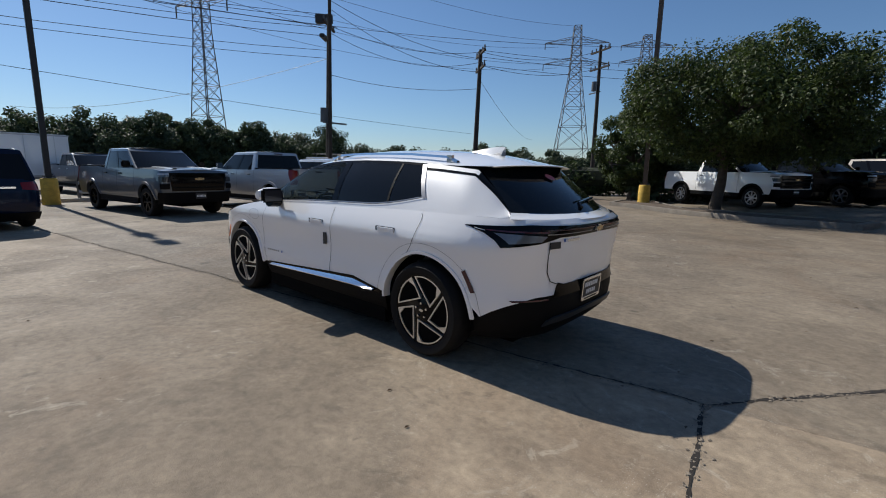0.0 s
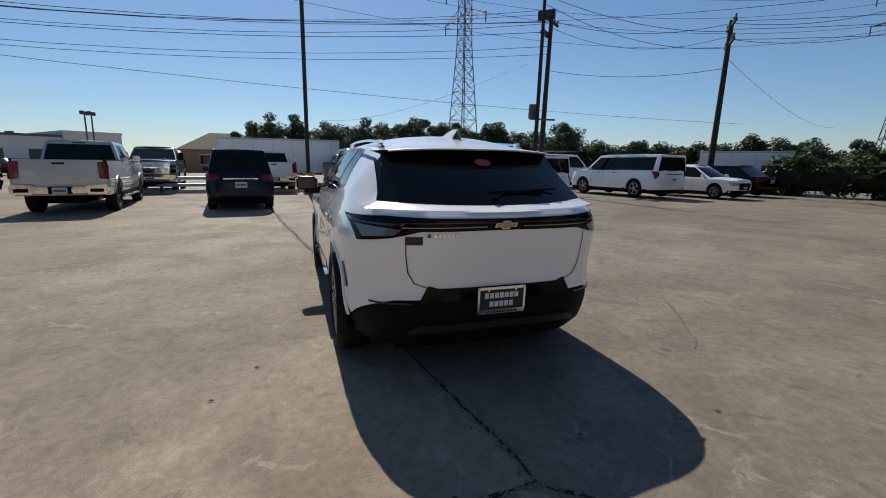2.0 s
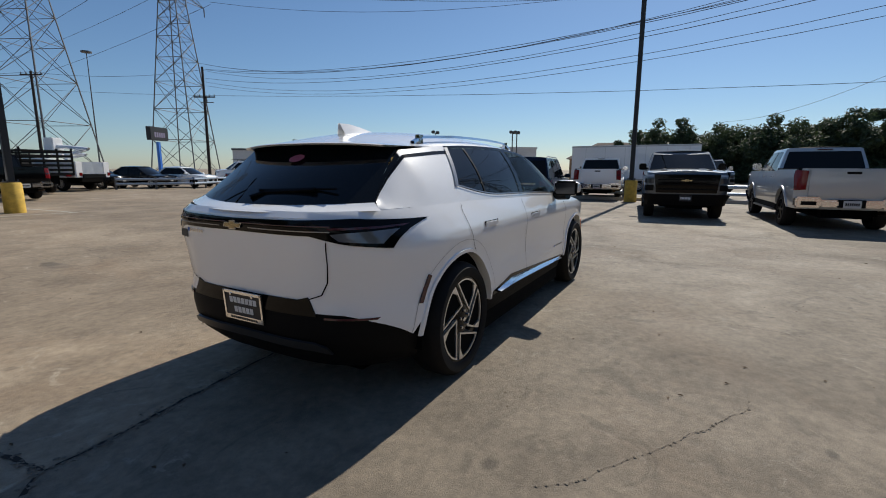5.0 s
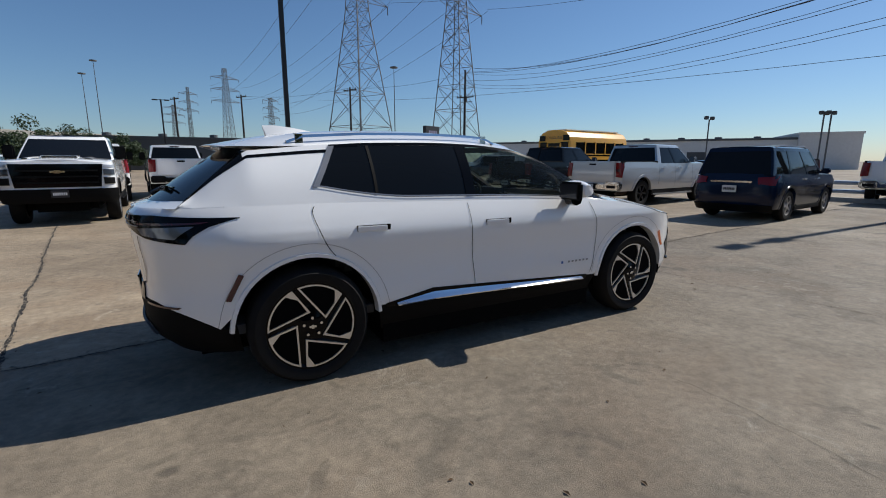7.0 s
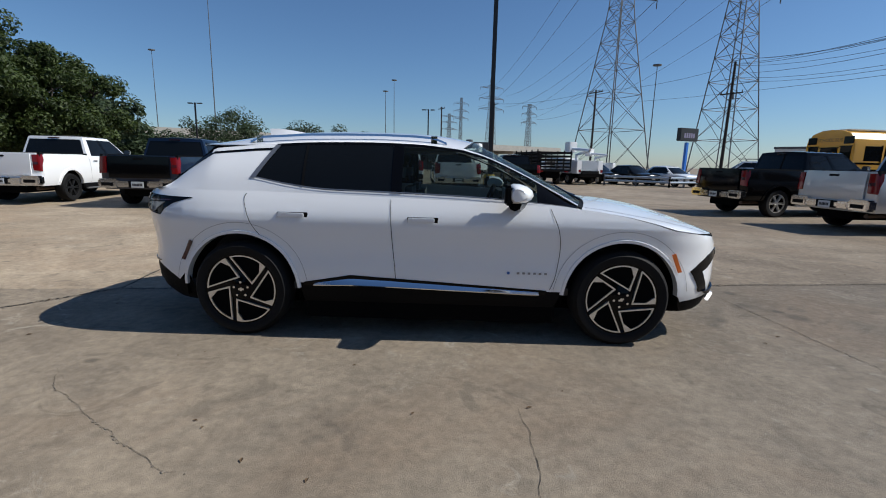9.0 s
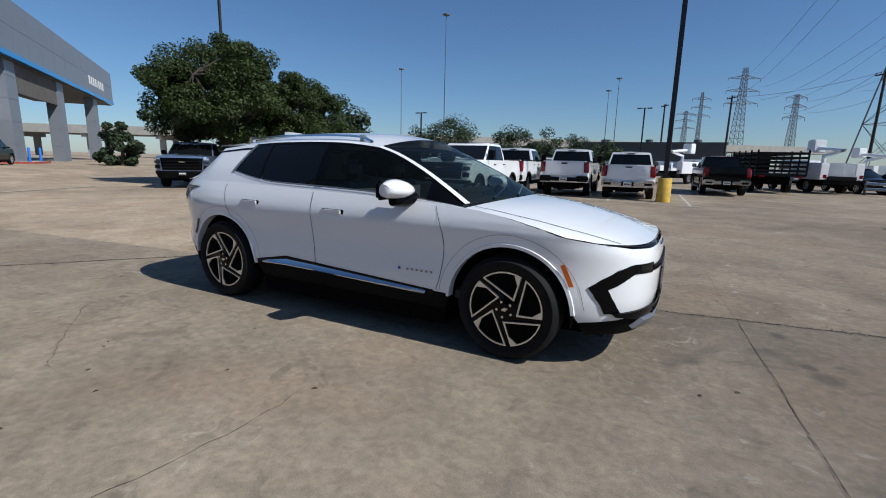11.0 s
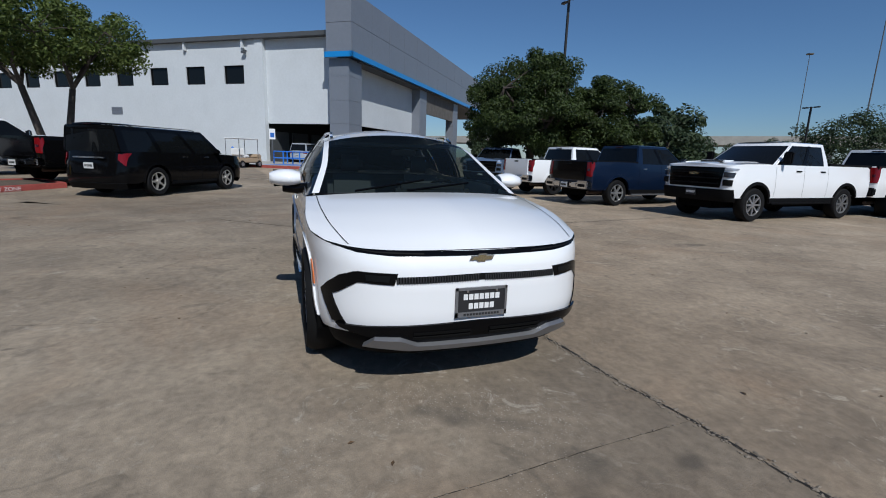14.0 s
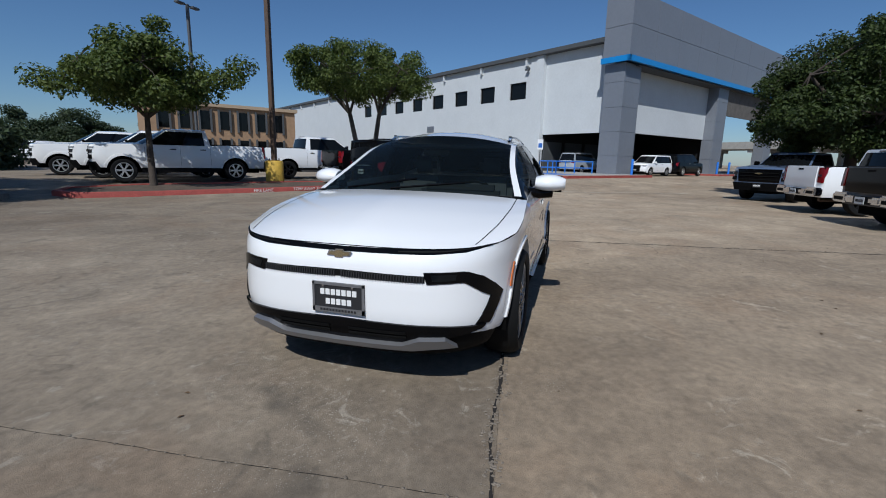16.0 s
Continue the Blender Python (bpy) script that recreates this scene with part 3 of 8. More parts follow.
def pickup(label, paint, rims=ALLOY, chrome=True, dark_tail=False, front="bars", heavy=False, tail_bars=True, group="parked pickups", nose_only=False):
    """Crew-cab pickup, 5.9 m long; front +x, the middle of the wheelbase over the origin."""
    car = thing("pickup_truck", label, "pickup truck", group=group)
    lift = 0.10 if heavy else 0.0
    R = 0.425 if heavy else 0.41
    wb = 1.87
    base = 0.50 + lift
    sh = Shell(nose=[(0.45, 2.78), (0.6, 2.84), (0.85, 2.86), (1.15, 2.86), (1.27 + lift, 2.84), (1.33 + lift, 2.78), (1.36 + lift, 2.70)], tail=[(0.45, -3.0), (0.6, -3.03), (1.0, -3.05), (1.4, -3.03)],
               wide=[(0.45, 0.95), (0.6, 1.0), (0.8, 1.02), (1.0, 1.015), (1.2, 0.995), (1.45 + lift, 0.96)],
               top=[(-3.1, 1.40 + lift), (-1.02, 1.38 + lift), (-0.98, 1.34 + lift), (1.1, 1.34 + lift), (1.6, 1.345 + lift), (2.5, 1.325 + lift), (2.86, 1.28 + lift)],
               base=base, arches=[(wb, R, 0.52), (-wb, R, 0.52)], p=7.0, cf=0.5, cr=0.25)
    part("body", sh.skin(rows=10, n=7), paint, car, smooth=30)
    part("hood", sh.deck(1.0, 3.0, 0.055), paint, car, smooth=30)
    for q in (1, -1):
        bm = bmesh.new()
        grid(bm, [[(x, q * (0.42 + 0.02 * k + d), z + 0.048 + lift + h) for d, h in ((0, -0.01), (0.02, 0.016), (0.10, 0.012), (0.16, -0.012))] for k, (x, z) in enumerate(((1.25, 1.345), (1.7, 1.345), (2.2, 1.332), (2.66, 1.305)))], flip=q > 0)
        part("hood_bulge", bm, paint, car, smooth=60)
    part("cab_floor", sh.deck(-1.05, 1.1, 0.0), paint, car)
    zr = 1.40 + lift
    for q in (1, -1):
        part("bed_rail", boxes((-3.0, -1.03, min(q * 0.78, q * 0.97), max(q * 0.78, q * 0.97), zr - 0.09, zr + 0.012)), TRIM, car)
        part("bed_side", boxes((-2.98, -1.05, min(q * 0.775, q * 0.80), max(q * 0.775, q * 0.80), 0.84 + lift, zr - 0.09)), TRIM, car)
    part("bed_floor", boxes((-3.0, -1.09, -0.775, 0.775, 0.82 + lift, 0.86 + lift)), TRIM, car)
    part("bed_front", boxes((-1.085, -1.01, -0.775, 0.775, 0.85, zr + 0.01)), TRIM, car)
    part("chassis", boxes((-2.7, 2.6, -0.62, 0.62, 0.34, 0.95), (-2.9, 2.7, -0.45, 0.45, 0.30, 0.5)), UNDER, car)
    for y in (0.9, -0.99):
        part("sill", boxes((-1.32, 1.32, y, y + 0.09, base - 0.16, base + 0.01), bevel=0.02), TRIM, car, smooth=40)
    for s in (1, -1):
        for rows in sh.lips(0.06, 0.02):
            bm = bmesh.new()
            grid(bm, rows, flip=True)
            part("arch_lip", bm if s > 0 else flip_y(bm), TRIM if heavy else paint, car, smooth=45)
    cab(car, paint, -0.99, 1.22, -0.86, 0.42, 1.335 + lift, 1.91 + lift, 0.955, 0.80, [(1.0, 1.09), (1.46, 1.52), (1.97, 2.03), (0.92, 1.0), (2.0, 2.04)])
    seams(car, sh, (-0.97, 0.06, 1.2), base + 0.03, 1.30 + lift)
    handles(car, sh, (-0.72, 0.30), 1.19 + lift, CHROME if chrome else TRIM)
    mirrors(car, 0.98, 0.98, 1.36 + lift, TRIM if heavy else (CHROME if chrome else BLACK), (0.1, 0.22, 0.32 if heavy else 0.2))
    # front
    nz = lift
    g = ribbon(lambda y, z: sh.on_end(y, z, True, 0.012), [(-0.80, 1.24 + nz), (0.80, 1.24 + nz)], [(-0.74, 0.74 + nz), (0.74, 0.74 + nz)], 14)
    gr = part("grille", thick(g, -0.03), BLACK if front != "chrome" else CHROME, car, smooth=40)
    for k in range(3):
        z = 0.84 + 0.13 * k + nz
        part("grille_bar", thick(ribbon(lambda y, q: sh.on_end(y, q, True, 0.03), [(-0.70, z + 0.018), (0.70, z + 0.018)], [(-0.70, z - 0.018), (0.70, z - 0.018)], 14), -0.02),
             CHROME if front == "chrome" else GRILLE, gr, smooth=40)
    em = part("emblem", boxes((2.885, 2.91, -0.13, 0.13, 1.055 + nz, 1.095 + nz), (2.885, 2.911, -0.05, 0.05, 1.04 + nz, 1.11 + nz)), GOLD, car)
    for s in (1, -1):
        for z0, z1 in ((1.17, 1.23), (1.00, 1.13), (0.80, 0.95)):
            part("headlight", thick(ribbon(lambda y, z: sh.on_end(s * y, z, True, 0.02), [(0.80, z1 + nz), (0.985, z1 - 0.01 + nz)], [(0.80, z0 + nz), (0.985, z0 + nz)], 8), -0.03), LENS if z0 > 1.1 else SMOKE if z0 > 0.9 else GRILLE, car, smooth=40)
    fb = thick(ribbon(lambda y, z: sh.on_end(y, z, True, 0.05), [(-1.0, 0.70 + nz), (1.0, 0.70 + nz)], [(-0.99, 0.40 + nz), (0.99, 0.40 + nz)], 22), -0.08)
    part("front_bumper", fb, CHROME if (chrome and front == "chrome") else TRIM, car, smooth=40)
    number_plate(car, 2.92, 0.60 + nz, 1, True)
    if heavy:
        part("hood_scoop", boxes((1.9, 2.3, -0.36, 0.36, 1.34 + nz, 1.425 + nz), bevel=0.03), paint, car, smooth=40)
        part("scoop_mouth", boxes((2.29, 2.31, -0.31, 0.31, 1.375 + nz, 1.412 + nz)), GRILLE, car)
    # tail
    zt = lift
    tg = thick(ribbon(lambda y, z: sh.on_end(y, z, False, 0.012), [(-0.76, 1.37 + zt), (0.76, 1.37 + zt)], [(-0.76, 0.80 + zt), (0.76, 0.80 + zt)], 10), -0.03)
    t = part("tailgate", tg, BLACKP if dark_tail else paint, car, smooth=40)
    part("tailgate_handle", boxes((-3.085, -3.06, -0.13, 0.13, 1.27 + zt, 1.33 + zt), bevel=0.008), TRIM, t)
    part("crease", boxes((-3.078, -3.066, -0.72, 0.72, 0.98 + zt, 1.0 + zt)), BLACKP if dark_tail else paint, t)
    if tail_bars:
        bars(t, Matrix.Translation((-3.07, 0, 1.14 + zt)) @ pose(0, 0, 0, 90, 0, -90), [0.09] * 9, 0.075, 0.035, TRIM if not dark_tail else GRILLE)
    for s in (1, -1):
        tl = part("tail_light", thick(ribbon(lambda y, z: sh.on_end(s * y, z, False, 0.015), [(0.79, 1.35 + zt), (0.995, 1.36 + zt)], [(0.81, 0.93 + zt), (0.995, 0.91 + zt)], 8), -0.03), RED, car, smooth=40)
        part("reversing_light", thick(ribbon(lambda y, z: sh.on_end(s * y, z, False, 0.022), [(0.82, 1.16 + zt), (0.93, 1.16 + zt)], [(0.83, 1.09 + zt), (0.93, 1.09 + zt)], 4), -0.02), DARKRED, tl)
    rb = boxes((-3.20, -2.98, -0.55, 0.55, 0.56 + zt, 0.72 + zt), (-3.19, -2.95, 0.52, 1.0, 0.54 + zt, 0.78 + zt), (-3.19, -2.95, -1.0, -0.52, 0.54 + zt, 0.78 + zt), bevel=0.035)
    b = part("rear_bumper", rb, CHROME if chrome else TRIM, car, smooth=40)
    for q in (0.6, -0.92):
        part("bumper_step", boxes((-3.205, -3.1, q, q + 0.32, 0.575 + zt, 0.70 + zt), bevel=0.02), TRIM, b)
    part("plate_recess", boxes((-3.206, -3.1, -0.24, 0.24, 0.555 + zt, 0.725 + zt), bevel=0.01), TRIM, b)
    number_plate(car, -3.215, 0.63 + zt, -1)
    part("exhaust", tubes(([(-2.0, -0.6, 0.42), (-2.9, -0.75, 0.42)], 0.05), n=8), RUST, car)
    part("brake_lamp", boxes((-0.955, -0.90, -0.16, 0.16, 1.87 + lift, 1.90 + lift), bevel=0.008), DARKRED, car)
    for q in (1, -1):
        part("running_board", boxes((-1.25, 1.25, min(q * 0.92, q * 1.04), max(q * 0.92, q * 1.04), base - 0.17, base - 0.12), bevel=0.015), TRIM if not chrome else SATIN, car, smooth=40)
    add_wheels(car, (wb, -wb), 1.0, R, 0.27, 0.27, "steel" if heavy else "six", rims)
    return car


def wagon(label, paint, L=4.7, W=0.92, H=1.70, belt=1.02, wb=1.35, R=0.36, van=False, group="parked cars", cat="suv", name="suv", rims=ALLOY, sedan=False, dark=True, hoodz=None, chrome_line=True):
    """Two-box car (or a sedan); front +x, the middle of the wheelbase over the origin."""
    car = thing(name, label, cat, group=group)
    xf, xr = wb + L * 0.195, -wb - (L - 2 * wb - L * 0.195)
    base = 0.30 if H < 1.8 else 0.38
    if not sedan:
        belt = max(belt, 0.63 * H)
    hz = hoodz or ((0.97 if H > 1.6 else 0.93) * belt)
    sh = Shell(nose=[(0.2, xf - 0.16), (0.35, xf - 0.03), (0.55, xf), (0.75, xf - 0.02), (hz, xf - 0.14)],
               tail=[(0.2, xr + 0.12), (0.4, xr + 0.01), (0.6, xr), (0.9, xr + 0.03), (belt + 0.05, xr + 0.10)],
               wide=[(0.2, W - 0.08), (0.35, W - 0.03), (0.6, W), (0.85, W - 0.005), (belt + 0.05, W - 0.06)],
               top=[(xr, belt + 0.03), (-0.5, belt + 0.01), (wb - 0.45, belt - 0.02), (wb + 0.35, hz + 0.0), (xf, hz - 0.07)],
               base=base, arches=[(wb, R, R + 0.075), (-wb, R, R + 0.075)], p=4.2 if H > 1.6 else 3.6, cf=0.75, cr=0.55)
    part("body", sh.skin(rows=10, n=8), paint, car, smooth=35)
    part("hood", sh.deck(wb - 0.7, xf + 0.1, 0.07), paint, car, smooth=35)
    if sedan:
        part("boot_lid", sh.deck(xr - 0.1, xr + 1.3, 0.04), paint, car, smooth=35)
        cab(car, paint, xr + 0.55, wb - 0.35, xr + 1.35, wb - 1.25, belt - 0.01, H, W - 0.09, W - 0.30, [(1.0, 1.12), (1.50, 1.54), (1.96, 2.03), (0.94, 1.0), (2.0, 2.05)])
    else:
        part("rear_shelf", sh.deck(xr - 0.1, xr + 0.6, 0.01), paint, car, smooth=35)
        k = 0.12 if van else 0.35
        cab(car, paint, xr + 0.14, wb - (0.12 if van else 0.34), xr + k, wb - (0.95 if van else 1.1), belt, H, W - 0.07, W - 0.21,
            [(1.0, 1.07 if not dark else 1.05), (1.30, 1.34), (1.64, 1.68), (1.96, 2.03), (0.94, 1.0), (2.0, 2.05)])
        for s in (1, -1):
            part("roof_rail", tubes(([(xr + 0.6, s * (W - 0.26), H + 0.02), (xr + 0.8, s * (W - 0.26), H + 0.055), (wb - 1.4, s * (W - 0.26), H + 0.055), (wb - 1.2, s * (W - 0.26), H + 0.02)], 0.014)), SATIN, car)
    part("chassis", boxes((xr + 0.3, xf - 0.3, -W + 0.3, W - 0.3, 0.2, belt - 0.25)), UNDER, car)
    for y in (W - 0.09, -W + 0.02):
        part("lower_trim", boxes((-wb + R + 0.1, wb - R - 0.1, y, y + 0.07, base - 0.08, base + 0.03), bevel=0.015), TRIM, car)
    for s in (1, -1):
        for rows in sh.lips(0.035, 0.008):
            bm = bmesh.new()
            grid(bm, rows, flip=True)
            part("arch_lip", bm if s > 0 else flip_y(bm), paint, car, smooth=45)
        part("headlight", thick(ribbon(lambda y, z: sh.on_end(s * y, z, True, 0.008), [(W * 0.55, hz - 0.15), (W * 0.93, hz - 0.12)], [(W * 0.55, hz - 0.25), (W * 0.90, hz - 0.27)], 6), -0.02), LENS, car, smooth=40)
        tz = belt - 0.05
        part("tail_light", thick(ribbon(lambda y, z: sh.on_end(s * y, z, False, 0.010), [(W * (0.6 if not van else 0.8), tz), (W * 0.95, tz + 0.03)], [(W * (0.62 if not van else 0.8), tz - 0.14), (W * 0.95, tz - (0.18 if not van else 0.32))], 6), -0.02), RED, car, smooth=40)
    part("grille", thick(ribbon(lambda y, z: sh.on_end(y, z, True, 0.006), [(-W * 0.5, hz - 0.16), (W * 0.5, hz - 0.16)], [(-W * 0.45, 0.42), (W * 0.45, 0.42)], 10), -0.02), GRILLE, car, smooth=40)
    for fr in (True, False):
        part("bumper_trim", thick(ribbon(lambda y, z: sh.on_end(y, z, fr, 0.012), [(-W * 0.93, 0.40), (W * 0.93, 0.40)], [(-W * 0.90, 0.24), (W * 0.90, 0.24)], 14), -0.02), TRIM, car, smooth=40)
    if not sedan:
        part("tailgate_trim", boxes((xr - 0.004, xr + 0.04, -W * 0.5, W * 0.5, belt - 0.17, belt - 0.13), bevel=0.008), CHROME, car)
    number_plate(car, xf + 0.008, 0.52, 1, True)
    number_plate(car, xr - 0.016, 0.76 if not van else 0.85, -1)
    seams(car, sh, (-0.62, 0.28, 1.05) if not sedan else (-0.55, 0.3, 1.0), base + 0.05, belt - 0.03)
    handles(car, sh, (-0.40, 0.55), belt - 0.11, CHROME if chrome_line else paint)
    mirrors(car, wb - 0.55, W - 0.05, belt, paint, (0.12, 0.2, 0.14))
    add_wheels(car, (wb, -wb), W - 0.01, R, R * 0.64, 0.23, "five", rims)
    return car
# ---- ground: one sheet to the horizon, a rise towards the planted islands ----
def rise(x, y):
    d = (-0.72 * x - 0.69 * y - 11.5) / 6.0
    d = max(0.0, min(1.0, d))
    return 0.30 * d * d * (3 - 2 * d)


gb = bmesh.new()
ax = [-2500, -600, -200, -100, -70] + [-50 + 2.5 * k for k in range(41)] + [70, 100, 200, 600, 2500]
grid(gb, [[(x, y, rise(x, y) - 0.02) for y in ax] for x in ax], flip=True)
ground = tagged(link("ground", gb, GROUND, 30), "worn tan concrete car park with stains and cracks", "ground", kind="structure")

# cast slabs round the car, on a grid turned 7 degrees, with open joints between them
LOT = pose(-3.33, 0.24, 0, 0, 0, 7.0)


TURNS = {0: 8.5, 1: 5.1}
JOINT = 6.42


def corner(i, j):
    """Where cross joint i meets long joint j; below the first crossing the joint runs off at a slant."""
    p = LOT @ Vector((JOINT * i, 0, 0))
    if i == 0 and j < 0:
        return p + Vector((-0.63, -0.78, 0)) * (7.6 * -j)
    a = radians(TURNS.get(i, 7.0))
    return p + Vector((-math.sin(a), math.cos(a), 0)) * (6.1 * j)


def slab(c00, c10, c11, c01, n=14):
    """One slab between four corners, its edges a little ragged; the top follows the rise."""
    c = (c00 + c10 + c11 + c01) / 4
    q = [v + (c - v).normalized() * 0.0012 for v in (c00, c10, c11, c01)]
    bm = bmesh.new()
    rows = []
    for i in range(n + 1):
        row = []
        for j in range(n + 1):
            f, g = i / n, j / n
            p = q[0] * (1 - f) * (1 - g) + q[1] * f * (1 - g) + q[2] * f * g + q[3] * (1 - f) * g
            if i in (0, n) or j in (0, n):
                p += Vector((noise.noise(p * 3.1), noise.noise(p * 2.7 + Vector((7, 1, 3))), 0)) * 0.0022
            row.append((p.x, p.y, rise(p.x, p.y)))
        rows.append(row)
    grid(bm, rows, flip=True)
    r = bmesh.ops.extrude_edge_only(bm, edges=[e for e in bm.edges if e.is_boundary])
    for e in r["geom"]:
        if isinstance(e, bmesh.types.BMVert):
            e.co.z -= 0.04
    return part("slab", bm, GROUND, ground, smooth=40)


for i in range(-1, 4):
    for j in range(-2, 3):
        if i == -1 and j in (-1, 0):
            if j == 0:
                slab(corner(-1, -1), corner(0, -1), corner(0, 0), corner(-1, 0))
                slab(corner(-1, 0), corner(0, 0), corner(0, 1), corner(-1, 1))
            continue
        slab(corner(i, j), corner(i + 1, j), corner(i + 1, j + 1), corner(i, j + 1))

CRACK = mat("open crack", (0.022, 0.018, 0.015), 0.95, vary=0.4, scale=20)
RUBBLE = mat("loose grit", (0.215, 0.18, 0.14), 0.9, vary=0.4, scale=15, bump=0.4, bscale=60)


def crack(pts, width, seed, name="crack", rough=0.05, frag=0, chunk=1.0, spread=1.4):
    """A ragged dark line on the concrete, wandering about the straight way between the points."""
    rng = random.Random(seed)
    way = []
    for a, b in zip(pts, pts[1:]):
        a, b = Vector((*a, 0)), Vector((*b, 0))
        n = max(2, int((b - a).length / 0.045))
        side = Vector((-(b - a).y, (b - a).x, 0)).normalized()
        for k in range(n):
            f = k / n
            q = a + (b - a) * f
            way.append(q + side * (noise.noise(q * 1.7 + Vector((seed, 0, 0))) * rough + noise.noise(q * 9 + Vector((seed, 3, 0))) * rough * 0.35))
    bm = bmesh.new()
    rows = []
    for k in range(len(way) - 1):
        d = (way[k + 1] - way[k]).normalized()
        s = Vector((-d.y, d.x, 0))
        w = width * (0.35 + 0.9 * rng.random()) * min(1, 0.25 + k / 6, 0.25 + (len(way) - k) / 6)
        z = rise(way[k].x, way[k].y) + 0.0035
        rows.append([way[k] + s * w / 2 + Vector((0, 0, z)), way[k] - s * w / 2 + Vector((0, 0, z))])
    grid(bm, rows, flip=True)
    ob = part(name, bm, CRACK, ground)
    if frag:
        bm = bmesh.new()
        for k in range(frag):
            q = rng.choice(way)
            r = rng.uniform(0.003, 0.011) * chunk
            c = q + Vector((rng.gauss(0, width * spread), rng.gauss(0, width * spread), rise(q.x, q.y) + 0.004))
            vs = [bm.verts.new(c + Vector((r * math.cos(a) * rng.uniform(0.6, 1.3), r * math.sin(a) * rng.uniform(0.6, 1.3), 0))) for a in (0, 1.3, 2.5, 3.8, 5.1)]
            t = bm.verts.new(c + Vector((0, 0, r * 0.4)))
            for i in range(5):
                bm.faces.new((vs[i], vs[(i + 1) % 5], t))
        tagged(part("grit", bm, RUBBLE, ground), kind="stuff")
    return ob


crack([(-3.33, 0.24), (0.0, 0.645), (3.05, 1.02), (6.6, 1.46), (15.0, 2.49)], 0.024, 1, rough=0.04, frag=2600, chunk=1.25, spread=1.1)
crack([(-3.33, 0.24), (-4.67, 9.2)], 0.030, 2, rough=0.03, frag=500, chunk=1.3, spread=0.7)
crack([(-3.33, 0.24), (-5.4, -2.32)], 0.034, 3, rough=0.035, frag=300, chunk=1.3, spread=0.7)
crack([(3.05, 1.02), (3.26, -1.29), (3.45, -3.4)], 0.004, 4, rough=0.012, frag=60)
crack([(-2.4, -1.6), (-2.25, -1.85), (-1.7, -2.2), (-1.1, -2.6), (-0.95, -2.62)], 0.0022, 8, rough=0.07, frag=60)
crack([(-4.2, 2.3), (-3.4, 2.6), (-2.6, 2.5)], 0.004, 9, rough=0.06)
crack([(0.55, -1.9), (0.6, -2.5), (0.5, -3.2)], 0.003, 10, rough=0.06)
# dead leaves and small stones lying about
rg = random.Random(5)
LITTER = mat("dead leaf", (0.10, 0.06, 0.03), 0.9, vary=0.4, scale=30)
bm = bmesh.new()
for k in range(160):
    x, y = rg.uniform(-7, 7), rg.uniform(-6, 6)
    a, s = rg.uniform(0, 6.3), rg.uniform(0.008, 0.024)
    c = Vector((x, y, 0.004 + rise(x, y)))
    d, e = Vector((math.cos(a), math.sin(a), 0)) * s, Vector((-math.sin(a), math.cos(a), 0)) * s * 0.45
    q = [bm.verts.new(c + v) for v in (d, e + Vector((0, 0, s * 0.3)), -d, -e + Vector((0, 0, s * 0.2)))]
    bm.faces.new(q)
tagged(link("leaf_litter", bm, LITTER), "scattered dead brown leaves on the concrete", "leaf litter", kind="stuff")

# painted stall lines
def line(a, b, w=0.10, nm="stall_line"):
    a, b = Vector((*a, 0)), Vector((*b, 0))
    s = Vector((-(b - a).y, (b - a).x, 0)).normalized() * w / 2
    n = 12
    bm = bmesh.new()
    grid(bm, [[q + s + Vector((0, 0, rise(q.x, q.y) + 0.004)), q - s + Vector((0, 0, rise(q.x, q.y) + 0.004))] for q in [a + (b - a) * k / n for k in range(n + 1)]], flip=True)
    return part(nm, bm, PAINT_LINE, ground)


line((-6.5, 16.0), (3.0, 14.6))
for k in range(4):
    x = -6.0 + 2.9 * k
    line((x, 15.9 - 0.16 * k * 2.9), (x - 0.5, 21.5))
line((-17.6, -8), (-17.9, -2.2))
line((-17.9, -2.2), (-17.2, 1.5))
line((-17.2, 1.5), (-19.5, 6.5))
# ---- dealership: white service wing and a grey panelled portal with a blue band ----
BU = Vector((-0.804, 0.595, 0))      # along the portal front
BV = Vector((-0.595, -0.804, 0))     # along the white wall
BO = Vector((-36.4, 3.5, 0))         # the portal's near corner
BM = Matrix(((BU.x, BV.x, 0, BO.x), (BU.y, BV.y, 0, BO.y), (0, 0, 1, 0), (0, 0, 0, 1)))


def bbox(parent, name, rows, material, bevel=0.0, label="", kind=""):
    """Boxes in the building's own directions (u along the portal, v along the white wall)."""
    bm = bmesh.new()
    for r in rows:
        box(bm, *r, bevel=bevel, m=BM)
    bmesh.ops.recalc_face_normals(bm, faces=bm.faces[:])
    return part(name, bm, material, parent, label)


dealer = thing("dealership", "white stucco service wing with a grey panelled portal and bright blue band", "building", kind="structure")
win_v = [10.7 + 4.4 * k for k in range(8)]
rows = [(0.5, 0.8, 7.4, 90, 0, 7.3), (0.5, 0.8, 7.4, 90, 8.9, 11.0), (0.5, 0.8, 7.4, win_v[0] - 1.1, 7.3, 8.9)]
for v, nx in zip(win_v, win_v[1:] + [91.1]):
    rows.append((0.5, 0.8, v + 1.1, nx - 1.1, 7.3, 8.9))
bbox(dealer, "wall", rows, STUCCO)
bbox(dealer, "door_panel", [(0.75, 0.95, 0.3, 7.4, 3.85, 11.0)], STUCCO, label="stucco panel over the service door")
bbox(dealer, "wall_rib", [(0.3, 0.5, 7.4, 8.2, 0, 11.0), (0.4, 0.5, 8.2, 9.0, 0, 11.0)], STUCCO)
